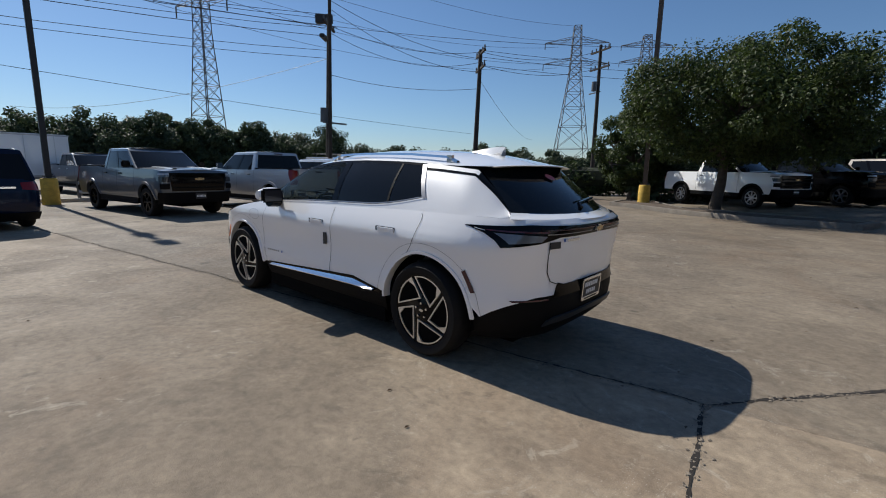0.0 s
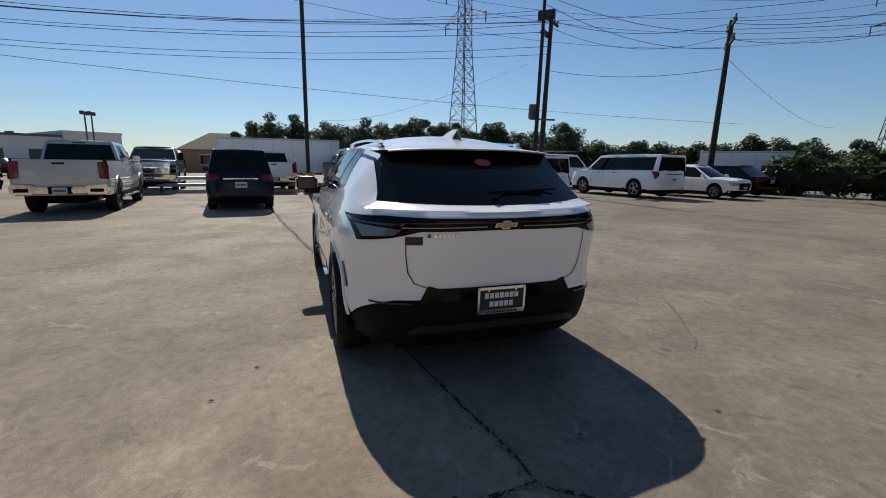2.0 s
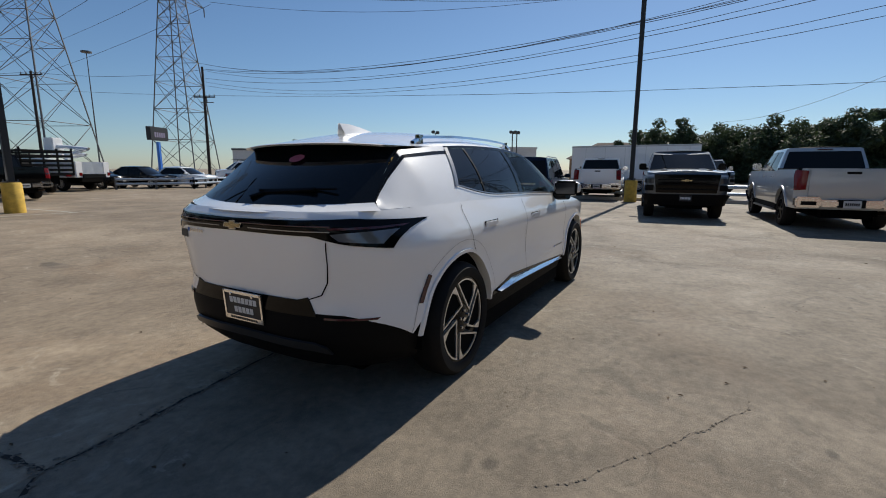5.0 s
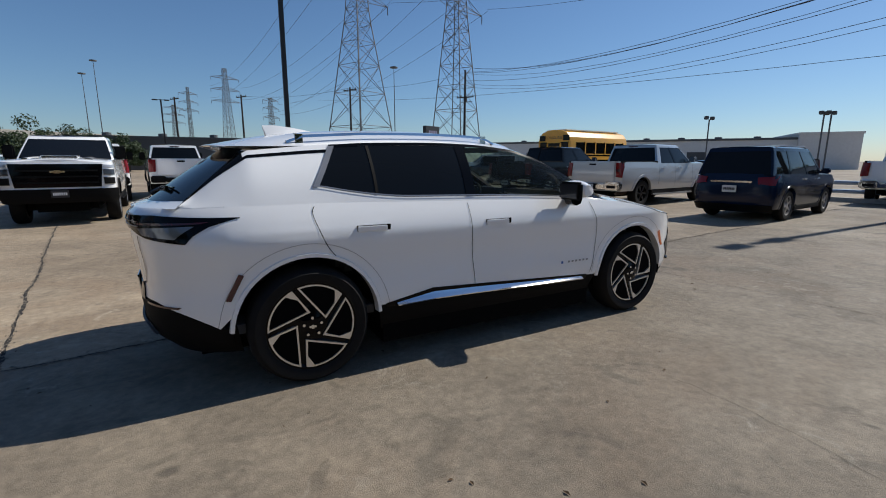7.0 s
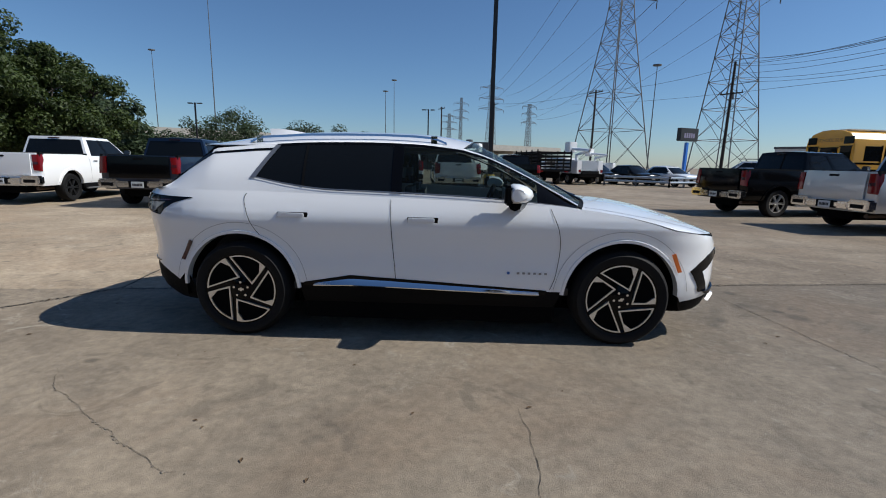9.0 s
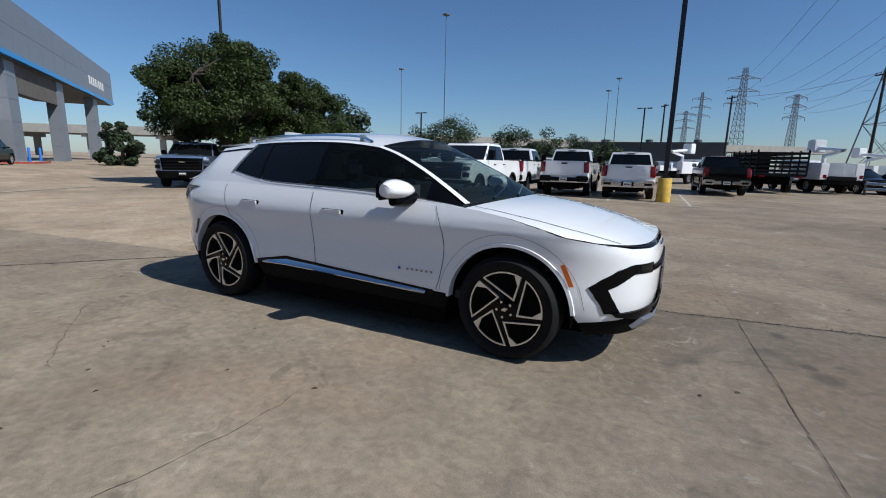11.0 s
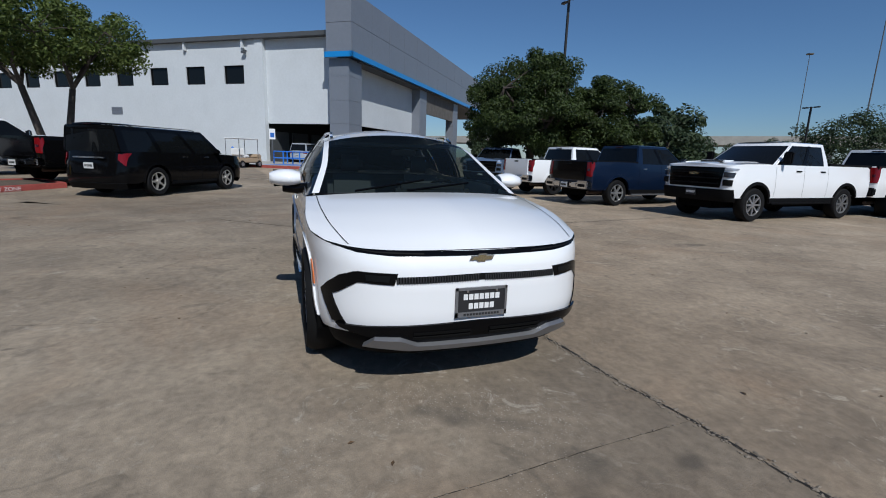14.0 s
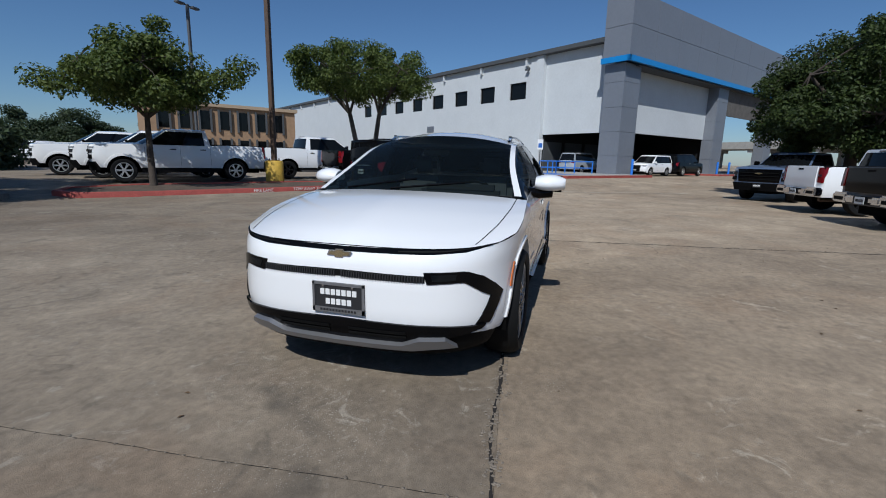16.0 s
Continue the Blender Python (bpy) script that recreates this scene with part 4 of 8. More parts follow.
bbox(dealer, "coping", [(0.05, 1.2, 0.3, 90, 11.0, 11.35)], DARKB)
for k in range(12):
    bbox(dealer, "bracket", [(0.2, 0.5, 9.4 + 6.5 * k, 9.6 + 6.5 * k, 10.3, 11.0)], STUCCO)
for v in win_v:
    w = bbox(dealer, "window", [(0.70, 0.74, v - 1.1, v + 1.1, 7.3, 8.9)], GLASS)
    bbox(w, "frame", [(0.62, 0.72, v - 1.1, v - 1.02, 7.3, 8.9), (0.62, 0.72, v + 1.02, v + 1.1, 7.3, 8.9), (0.62, 0.72, v - 1.1, v + 1.1, 7.3, 7.38), (0.62, 0.72, v - 1.1, v + 1.1, 8.82, 8.9)], TRIM)
bbox(dealer, "vent", [(0.46, 0.5, 24.6, 26.0, 4.6, 5.3)] + [(0.43, 0.47, 24.6, 26.0, 4.63 + 0.17 * k, 4.71 + 0.17 * k) for k in range(4)], PANEL)
bbox(dealer, "wall_lamp", [(0.25, 0.5, 9.2, 9.4, 10.0, 10.15), (0.1, 0.3, 9.1, 9.5, 9.85, 10.0)], STEEL)


def column(u0, u1, v0, v1, h):
    """A clad column: a core and its proud metal panels."""
    c = bbox(dealer, "column", [(u0 + 0.03, u1 - 0.03, v0 + 0.03, v1 - 0.03, 0, h)], PANEL)
    z = 0.0
    while z < h - 0.1:
        t = min(h, z + 1.9)
        bbox(c, "panel", [(u0, u1, v0, v1, z + 0.012, t - 0.012)], PANEL)
        z = t
    return c


column(-0.5, 1.8, -1.5, 0.3, 9.0)
column(16.4, 18.7, -1.5, -0.4, 9.0)
column(30.4, 32.7, -1.5, -0.4, 9.0)
column(47.0, 49.3, -1.5, -0.4, 9.0)
fas = bbox(dealer, "fascia", [(-0.8, 58, -1.9, -0.3, 9.4, 13.9)], PANEL)
for k in range(16):
    for z0, z1 in ((9.42, 11.6), (11.63, 13.9)):
        bbox(fas, "panel", [(-0.9 + 3.7 * k + 0.012, -0.9 + 3.7 * k + 3.688, -2.0, -1.88, z0, z1)], PANEL)
for z0, z1 in ((9.42, 11.6), (11.63, 13.9)):
    bbox(fas, "panel", [(-0.9, -0.79, -1.99, 0.3, z0, z1)], PANEL)
bbox(dealer, "band", [(-1.02, 58, -2.12, -1.88, 9.0, 9.42), (-1.02, -0.78, -2.12, 0.4, 9.0, 9.42)], BAND, label="bright blue band")
bbox(dealer, "upper_panel", [(1.8, 16.4, -0.5, -0.2, 3.9, 9.0)], STUCCO)
bbox(dealer, "canopy_wall", [(18.7, 30.4, -1.4, -1.2, 6.4, 9.0)], mat("weathered board", (0.12, 0.11, 0.10), 0.85, vary=0.3, scale=1.5))
bbox(dealer, "soffit", [(0.96, 58, -1.8, 8, 8.9, 9.0)], DARKB)
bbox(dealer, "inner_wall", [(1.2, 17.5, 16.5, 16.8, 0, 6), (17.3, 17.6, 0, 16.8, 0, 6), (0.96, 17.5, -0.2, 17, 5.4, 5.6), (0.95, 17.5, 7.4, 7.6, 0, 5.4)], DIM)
bbox(dealer, "back_wall", [(25, 25.3, 16, 90, 0, 9.9), (1.2, 25, 89.7, 90, 0, 10.9), (0.8, 25, 0.3, 90, 10.9, 11.0)], STUCCO)
for u, v in ((3.5, 2.0), (8, 2.0), (3.5, 5), (8, 5)):
    bbox(dealer, "ceiling_lamp", [(u, u + 1.0, v, v + 0.4, 5.33, 5.38)], PAPER)
for k in range(4):
    bbox(dealer, "door_bay", [(0.9 + 3.3 * k, 3.6 + 3.3 * k, 7.3, 7.38, 0.1, 3.2)], DARKB)
letters = [0.5, 0.35, 0.5, 0.45, 0.2, 0.5, 0.45]
m = BM @ Matrix.Translation((47.5, -2.02, 11.0)) @ pose(0, 0, 0, 90, 0, 0)
bars(dealer, m, [0.9, 0.7, 0.9, 0.8, 0.4, 0.9, 0.8, 0.9], 1.1, 0.35, PAPER, "sign_lettering")
# sidewalk with red kerb in front of the portal
side = thing("entry_pavement", "concrete apron with a red painted kerb before the service drive", "pavement", kind="structure")
bbox(side, "apron", [(-9.5, 0.9, -3.6, 11, 0.25, 0.45), (15.4, 19.4, -2.8, 0.4, 0.25, 0.45)], CONC)
bbox(side, "kerb", [(-9.65, -9.5, -3.6, 11, 0.25, 0.46), (-9.65, 1.05, -3.75, -3.6, 0.25, 0.46), (15.25, 19.55, -2.95, -2.8, 0.25, 0.46), (15.25, 15.4, -2.8, 0.4, 0.25, 0.46)], KERB, label="red painted kerb")
bbox(side, "painted_bay", [(-8.2, -5.6, -1.6, 1.2, 0.45, 0.455)], BLUER, label="blue painted accessible bay")
# ---- trees and hedges ----
def leaf_cloud(bm, centres, per, size, rng, flat=0.72):
    """Leaf cards in clumps: each a small folded quad that mostly faces up and out of its clump."""
    verts, faces = [], []
    for c, r in centres:
        for k in range(per):
            d = Vector((rng.gauss(0, 1), rng.gauss(0, 1), rng.gauss(0, 1))).normalized()
            p = c + Vector((d.x, d.y, d.z * flat)) * r * rng.uniform(0.12, 1.0) ** 0.45
            n = (d * 0.7 + Vector((rng.uniform(-0.9, 0.9), rng.uniform(-0.9, 0.9), rng.uniform(-0.1, 1.1)))).normalized()
            a = n.orthogonal().normalized()
            a = (Matrix.Rotation(rng.uniform(0, 6.3), 3, n) @ a)
            b = n.cross(a)
            s = size * rng.uniform(0.6, 1.4)
            i = len(verts)
            verts += [p + a * s, p + b * s * 0.5 + n * s * 0.12, p - a * s, p - b * s * 0.5 + n * s * 0.12]
            faces += [(i, i + 1, i + 2), (i, i + 2, i + 3)]
    return verts, faces


def mesh_of(name, verts, faces, material):
    me = bpy.data.meshes.new(name)
    me.from_pydata(verts, [], faces)
    me.materials.append(material)
    return me


def tree(label, at, height, crown_r, trunk_h, trunk_r, seed, leaf=0.07, clumps=90, per=300, lean=(0, 0), stems=1, material=None, group="car park trees", low=None, puff=(0.13, 0.24), ragged=0.30, limbs=6):
    """Spreading tree: tapered trunk, bent limbs that fork out to the clumps, a lumpy crown of many leaves with gaps.
    low: the height of the crown's lowest leaves; puff: size of the clumps by the crown's radius."""
    rng = random.Random(seed)
    t = thing("tree", label, "tree", pose(at[0], at[1], rise(*at)), group)
    low = trunk_h if low is None else low
    cz = low + (height - low) * 0.38
    cx = Vector((lean[0], lean[1], 0))
    bm = bmesh.new()
    ends = []
    for s in range(stems):
        a = 2 * math.pi * s / stems + seed
        o = Vector((math.cos(a), math.sin(a), 0)) * (0.12 if stems > 1 else 0)
        top = Vector((lean[0] * 0.3, lean[1] * 0.3, trunk_h)) + Vector((math.cos(a), math.sin(a), 0)) * (0.8 if stems > 1 else 0)
        mid_ = o.lerp(top, 0.5) + Vector((rng.uniform(-0.08, 0.08), rng.uniform(-0.08, 0.08), 0))
        tube(bm, [o - Vector((0, 0, 0.1)), o + Vector((0, 0, 0.25)), mid_, top], trunk_r * 1.25, 10, trunk_r * 0.72)
        n = max(2, limbs // stems)
        for k in range(n):
            b = a + (2 * math.pi * k / n if stems == 1 else -1.2 + 2.4 * k / max(1, n - 1)) + rng.uniform(-0.3, 0.3)
            out = crown_r * rng.uniform(0.45, 0.72)
            tip = cx + Vector((math.cos(b) * out, math.sin(b) * out, cz + (height - cz) * rng.uniform(-0.25, 0.45)))
            m1 = top.lerp(tip, 0.35) + Vector((rng.uniform(-0.15, 0.15), rng.uniform(-0.15, 0.15), 0.06 * out))
            m2 = top.lerp(tip, 0.7) + Vector((rng.uniform(-0.2, 0.2), rng.uniform(-0.2, 0.2), 0.05 * out))
            tube(bm, [top, m1, m2, tip], trunk_r * 0.55, 7, trunk_r * 0.2)
            ends += [m1.lerp(m2, 0.5), m2, tip]
    centres = []
    for k in range(clumps):
        d = Vector((rng.gauss(0, 1), rng.gauss(0, 1), rng.gauss(0, 1))).normalized()
        f = rng.uniform(0.12, 1.0) ** 0.42 * (1 + ragged * noise.noise(d * 1.9 + Vector((seed * 5.3, 0, 0))))
        r = crown_r * rng.uniform(*puff)
        up = height - cz - r * 0.6 if d.z > 0 else cz - low
        centres.append((cx + Vector((d.x * f * (crown_r - r * 0.5), d.y * f * (crown_r - r * 0.5), cz + d.z * f * up)), r))
    for c, r in centres:
        f = min(ends, key=lambda q: (q - c).length)
        m1 = f.lerp(c, 0.5) + Vector((rng.uniform(-0.1, 0.1), rng.uniform(-0.1, 0.1), 0.08))
        tube(bm, [f, m1, c], trunk_r * 0.16, 5, 0.008)
    part("trunk", bm, BARK, t, smooth=60)
    v, f = leaf_cloud(None, centres, per, leaf, rng)
    o = new("crown", mesh_of("crown", v, f, material or LEAF))
    o.parent = t
    return t


tree("large dark green live oak with red-tinged lower leaves", (0.1, -17.2), 6.7, 4.6, 2.1, 0.20, 3, 0.062, 190, 520, lean=(-0.5, 0.2), low=1.9, puff=(0.12, 0.22))
tree("dark green live oak beside the tall car park hedge", (5.2, -22.5), 4.9, 2.3, 1.8, 0.22, 4, 0.075, 80, 300, low=0.8)
tree("round dense live oak beside the dealership portal", (-18.6, 12.2), 7.5, 3.8, 1.9, 0.28, 5, 0.07, 170, 560, low=1.7, ragged=0.18)
tree("live oak in the row behind the blue pickup", (-18.0, 16.6), 6.3, 3.2, 1.8, 0.22, 6, 0.075, 130, 480, low=1.3, ragged=0.18)
tree("sparse light green oak on the red-kerbed island", (-7.85, -12.6), 5.2, 3.25, 2.35, 0.115, 7, 0.062, 95, 330, material=LEAF_L, low=2.75, puff=(0.11, 0.2), ragged=0.5)
tree("thin twin-stemmed oak with sparse foliage against the white wall", (-18.4, -9.7), 7.2, 4.2, 3.3, 0.15, 8, 0.07, 120, 320, material=LEAF_L, stems=2, low=4.0, puff=(0.10, 0.18), ragged=0.5, limbs=8)


def far_trees(label, rows, seed, material=None):
    """A line of distant crowns, each of clumps, in one mesh."""
    rng = random.Random(seed)
    centres = []
    tb = bmesh.new()
    for x, y, h, r in rows:
        tube(tb, [(x, y, -0.1), (x + 0.2, y, h * 0.5)], 0.22, 6, 0.12)
        for k in range(int(30 * max(1.0, r / 3.0))):
            a = rng.uniform(0, 6.283)
            q = r * math.sqrt(rng.random())
            centres.append((Vector((x + q * math.cos(a), y + q * math.sin(a), h * 0.08 + (h * 0.86) * rng.uniform(0.05, 1) * math.sqrt(max(0.05, 1 - (q / r) ** 2)))), r * rng.uniform(0.22, 0.4)))
    t = thing("tree_line", label, "trees", kind="stuff")
    part("trunks", tb, BARK, t)
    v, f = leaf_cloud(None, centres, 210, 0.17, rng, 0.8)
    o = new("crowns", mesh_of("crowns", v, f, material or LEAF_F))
    o.parent = t


def arc_rows(a, b, n, h, r, seed, jit=3.0):
    rng = random.Random(seed)
    return [(a[0] + (b[0] - a[0]) * k / (n - 1) + rng.uniform(-jit, jit), a[1] + (b[1] - a[1]) * k / (n - 1) + rng.uniform(-jit, jit), h * rng.uniform(0.75, 1.15), r * rng.uniform(0.8, 1.25)) for k in range(n)]


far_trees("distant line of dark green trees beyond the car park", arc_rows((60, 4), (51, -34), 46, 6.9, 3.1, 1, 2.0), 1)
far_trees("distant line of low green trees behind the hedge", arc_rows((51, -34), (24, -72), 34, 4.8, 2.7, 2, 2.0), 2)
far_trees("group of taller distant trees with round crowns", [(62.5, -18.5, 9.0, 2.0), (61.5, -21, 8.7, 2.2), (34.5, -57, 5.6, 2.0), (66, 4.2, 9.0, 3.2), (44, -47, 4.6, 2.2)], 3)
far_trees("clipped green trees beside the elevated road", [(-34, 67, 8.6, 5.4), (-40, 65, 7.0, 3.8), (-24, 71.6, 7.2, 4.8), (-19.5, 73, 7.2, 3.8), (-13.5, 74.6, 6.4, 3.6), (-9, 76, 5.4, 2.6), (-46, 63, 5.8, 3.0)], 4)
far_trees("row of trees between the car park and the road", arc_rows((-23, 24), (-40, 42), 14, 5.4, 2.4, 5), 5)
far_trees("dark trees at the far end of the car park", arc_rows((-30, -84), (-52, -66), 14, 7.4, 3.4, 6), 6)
far_trees("small trees before the portal", [(-42.4, 19.6, 4.6, 1.7), (-38.6, 27, 3.4, 1.4)], 7)

# tall clipped hedge
hb = thing("hedge", "tall dark ivy-covered hedge along the edge of the car park", "hedge", kind="stuff")
rng = random.Random(9)
cs = []
for k in range(160):
    f = rng.random()
    p = Vector((14.0, -23.6, 0)).lerp(Vector((-14.0, -33.0, 0)), f)
    cs.append((p + Vector((rng.uniform(-0.4, 0.4), rng.uniform(-0.5, 0.5), rng.uniform(0.1, 1.9))), 0.6))
v, f = leaf_cloud(None, cs, 130, 0.11, rng)
o = new("leaves", mesh_of("leaves", v, f, IVY))
o.parent = hb
# added tube within the leaves, dark in colour to give the hedge's inner shade
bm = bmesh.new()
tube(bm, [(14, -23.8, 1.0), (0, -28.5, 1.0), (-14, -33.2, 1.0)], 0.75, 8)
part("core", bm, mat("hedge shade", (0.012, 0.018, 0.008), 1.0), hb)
far_trees("dark mass of trees behind the oak", arc_rows((4, -26), (-13, -31), 10, 5.6, 2.8, 8, 1.0), 8)
# ---- light poles on yellow concrete bases ----
def light_pole(at, h, label="dark square light pole on a yellow concrete base", material=None, base=True, heads=2, r=0.085, turn=0.0, fat=0.25):
    t = thing("light_pole", label, "light pole", pose(at[0], at[1], rise(*at), 0, 0, turn), "light poles")
    z0 = 0.0
    if base:
        part("base", spin_z([(0.0, 0.92), (fat - 0.03, 0.92), (fat, 0.88), (fat + 0.01, -0.1)], 28), YELLOW, t, "yellow painted concrete base", smooth=40)
        part("flange", boxes((-0.17, 0.17, -0.17, 0.17, 0.92, 0.95), bevel=0.006), material or POLE, t)
        for sx in (-0.13, 0.13):
            for sy in (-0.13, 0.13):
                part("bolt", boxes((sx - 0.015, sx + 0.015, sy - 0.015, sy + 0.015, 0.95, 1.01)), STEEL, t)
        z0 = 0.94
    part("shaft", boxes((-r, r, -r, r, z0, h), bevel=0.012), material or POLE, t)
    for k in range(heads):
        s = 1 if k == 0 else -1
        part("arm", boxes((min(0, s * 0.5), max(0, s * 0.5), -0.03, 0.03, h - 0.12, h - 0.05)), material or POLE, t)
        part("lamp_head", boxes((min(s * 0.35, s * 1.0), max(s * 0.35, s * 1.0), -0.18, 0.18, h - 0.16, h - 0.02), bevel=0.03), material or POLE, t, smooth=40)
    return t


def spin_z(profile, n=24):
    bm = spin([(r, z) for r, z in profile], n)
    bmesh.ops.rotate(bm, verts=bm.verts[:], cent=(0, 0, 0), matrix=Matrix.Rotation(radians(90), 3, "X"))
    bmesh.ops.recalc_face_normals(bm, faces=bm.faces[:])
    return bm


light_pole((17.2, 0.45), 10.9)
light_pole((1.72, 16.0), 10.9)
light_pole((3.35, -18.8), 10.5, "brown light pole on a yellow base at the oak's island", RUST)
light_pole((-11.5, -10.4), 10.5, "brown light pole on a worn yellow base at the red kerb", RUST, fat=0.34)
for k, (x, y, h) in enumerate([(-24.4, -26.3, 11.5), (-36, 61, 8.8), (-4, 69, 9.4), (-33, 23.3, 15.2)]):
    light_pole((x, y), h, "slim grey light pole with a twin lamp head in the distance", POLE if k else STEEL, base=False, r=0.09)


def mast(at, h, r=0.12):
    t = thing("high_mast", "very tall slim road light mast", "light mast", pose(*at, 0), "road masts")
    bm = bmesh.new()
    tube(bm, [(0, 0, 0), (0, 0, h)], r * 1.6, 8, r * 0.7)
    part("shaft", bm, STEEL, t)
    part("lamp_ring", spin_z([(0.3, h - 0.3), (1.1, h - 0.2), (1.1, h + 0.1), (0.2, h + 0.2)], 12), STEEL, t)


for at, h in (((-68, 129), 45), ((-29, 194), 30), ((-25.5, 194.5), 34.5), ((-107, 164), 38), ((53.3, 125), 28)):
    mast(at, h)


def flood_mast(at, h):
    t = thing("flood_mast", "slim pole with a cross bar of floodlights above the warehouse", "light pole", pose(*at, 0), "flood masts")
    part("shaft", tubes(([(0, 0, 0), (0, 0, h)], 0.12), n=6), STEEL, t)
    for s in (-0.9, 0.9):
        part("floodlight", boxes((s - 0.35, s + 0.35, -0.3, 0.3, h - 0.1, h + 0.5), bevel=0.08), DARKB, t)


for at in ((83, 48.6), (90.5, 34), (91, 33.2)):
    flood_mast(at, 9.0)


# ---- utility poles ----
def utility_pole(at, h, lean=(0, 0), arms=(0.0,), turn=0.0, box_at=None, label="weathered timber utility pole with cross-arm and insulators", r=0.15):
    t = thing("utility_pole", label, "utility pole", pose(*at, 0, 0, 0, turn), "utility poles")
    bm = bmesh.new()
    top = Vector((lean[0], lean[1], h))
    tube(bm, [(0, 0, -0.2), top * 0.5, top], r * 1.2, 10, r * 0.8)
    part("shaft", bm, WOODP, t, smooth=60)
    for k, dz in enumerate(arms):
        z = h - 0.25 - dz
        a = part("cross_arm", boxes((lean[0] - 0.06, lean[0] + 0.06, lean[1] - 1.2, lean[1] + 1.2, z - 0.06, z + 0.06)), WOODP, t)
        for y in (-1.1, -0.55, 0.55, 1.1):
            part("insulator", tubes(([(lean[0], lean[1] + y, z + 0.06), (lean[0], lean[1] + y, z + 0.28)], 0.05), n=8), STEEL, a)
    if box_at:
        part("transformer", spin_z([(0, box_at + 0.5), (0.2, box_at + 0.5), (0.22, box_at - 0.2), (0, box_at - 0.25)], 16), STEEL, t).location = (0.35, 0, 0)
        part("bracket", boxes((-0.05, 0.05, -1.1, 0.3, box_at - 0.3, box_at - 0.22)), STEEL, t)
    return t


utility_pole((16.8, -10.9), 10.2, (-0.2, -0.1), (), 0, 4.0, "black steel pole with cameras and a meter box", 0.10)
cam_pole = utility_pole((20.9, -13.6), 10.1, (-0.2, -0.3), (0.0,), 40, None)
part("camera_head", boxes((-0.5, 0.5, -0.15, 0.15, 9.9, 10.4), bevel=0.03), POLE, cam_pole)
part("camera_arm", boxes((-0.15, 0.15, -0.6, 0.6, 9.0, 9.2), bevel=0.03), POLE, cam_pole)
utility_pole((14.95, -20.8), 9.0, (-0.3, -0.2), (0.0, 0.9), 50, None)
utility_pole((12.3, -33.2), 11.3, (0, 0), (0.2, 1.5), 60, 8.0)
utility_pole((29.6, 47.7), 12.6, (0.2, 0), (3.0,), 30, 9.0)
utility_pole((19.6, 62.8), 11.8, (0.1, 0), (0.1,), 30)
utility_pole((7.0, 80), 12, (0, 0), (0.1,), 30)
utility_pole((-2.5, 88), 12, (0, 0), (0.1,), 30)


# ---- lattice towers ----
def lattice(at, h, foot, waist, waist_z, arm_z=(), arm=7.0, turn=0.0, r=0.17):
    """Four-legged steel tower: tapering legs, rings, cross bracing and arms."""
    t = thing("pylon", "tall galvanised steel lattice pylon carrying high-voltage lines", "pylon", pose(*at, 0, 0, 0, turn), "pylons")

    def half(z):
        return foot + (waist - foot) * min(1, z / waist_z) if z < waist_z else waist + (0.45 - waist) * (z - waist_z) / max(0.1, h - waist_z) * 0.55

    def corner(i, z):
        s = ((1, 1), (-1, 1), (-1, -1), (1, -1))[i % 4]
        return Vector((s[0] * half(z), s[1] * half(z), z))

    zs, z = [0.0], 0.0
    while z < h:
        z = min(h, z + max(2.2, half(z) * 1.5))
        zs.append(z)
    for i in range(4):
        lg = bmesh.new()
        tube(lg, [corner(i, z) for z in zs], r, 4, r * 0.7)
        part("leg", lg, STEEL, t)
    br = bmesh.new()
    for a, b in zip(zs, zs[1:]):
        for i in range(4):
            tube(br, [corner(i, a), corner(i + 1, b)], r * 0.5, 4)
            tube(br, [corner(i + 1, a), corner(i, b)], r * 0.5, 4)
            tube(br, [corner(i, b), corner(i + 1, b)], r * 0.5, 4)
    part("bracing", br, STEEL, t)
    for z in arm_z:
        for s in (1, -1):
            am = bmesh.new()
            hh = half(z)
            tip = Vector((s * (hh + arm), 0, z + 0.3))
            for sy in (1, -1):
                tube(am, [(s * hh, sy * hh, z), tip], r * 0.6, 4)
                tube(am, [(s * hh, sy * hh, z + 1.8), tip], r * 0.6, 4)
                tube(am, [(s * (hh + arm * 0.45), sy * hh * 0.5, z + 0.1), (s * hh, sy * hh, z + 1.8)], r * 0.4, 4)
            a = part("arm", am, STEEL, t)
            part("insulator", tubes(([(tip.x, 0, z + 0.3), (tip.x, 0, z - 1.6)], 0.12), n=6), DARKB, a)
    return t


lattice((85.0, -32.4), 44, 2.5, 1.05, 24, (29, 35, 41), 5, 20, 0.10)
lattice((63, -131), 44, 5.6, 1.7, 30, (33, 39), 8, 35, 0.13)
lattice((63, -190), 54, 7, 2.4, 36, (44, 50), 8, 35)
lattice((37.6, 110), 52, 6.6, 2.0, 36, (40, 47), 9, 25, 0.13)
lattice((59.3, 99.8), 52, 5.0, 1.9, 36, (38.5, 46), 10, 25, 0.13)
lattice((25, 325), 58, 3.4, 1.6, 40, (38, 45, 52), 8, 25, 0.16)
lattice((5, 396), 55, 1.3, 0.9, 40, (38, 44, 50), 6, 25, 0.16)
lattice((52.3, 332), 43, 2.2, 1.2, 30, (30, 36, 41), 5, 25, 0.16)
lattice((-6, 496), 52, 3.0, 1.4, 36, (36, 43, 49), 8, 25, 0.2)


# ---- overhead lines ----
def wire(a, b, sag, r=0.02, n=14):
    a, b = Vector(a), Vector(b)
    return [a.lerp(b, k / n) - Vector((0, 0, sag * 4 * (k / n) * (1 - k / n))) for k in range(n + 1)], r


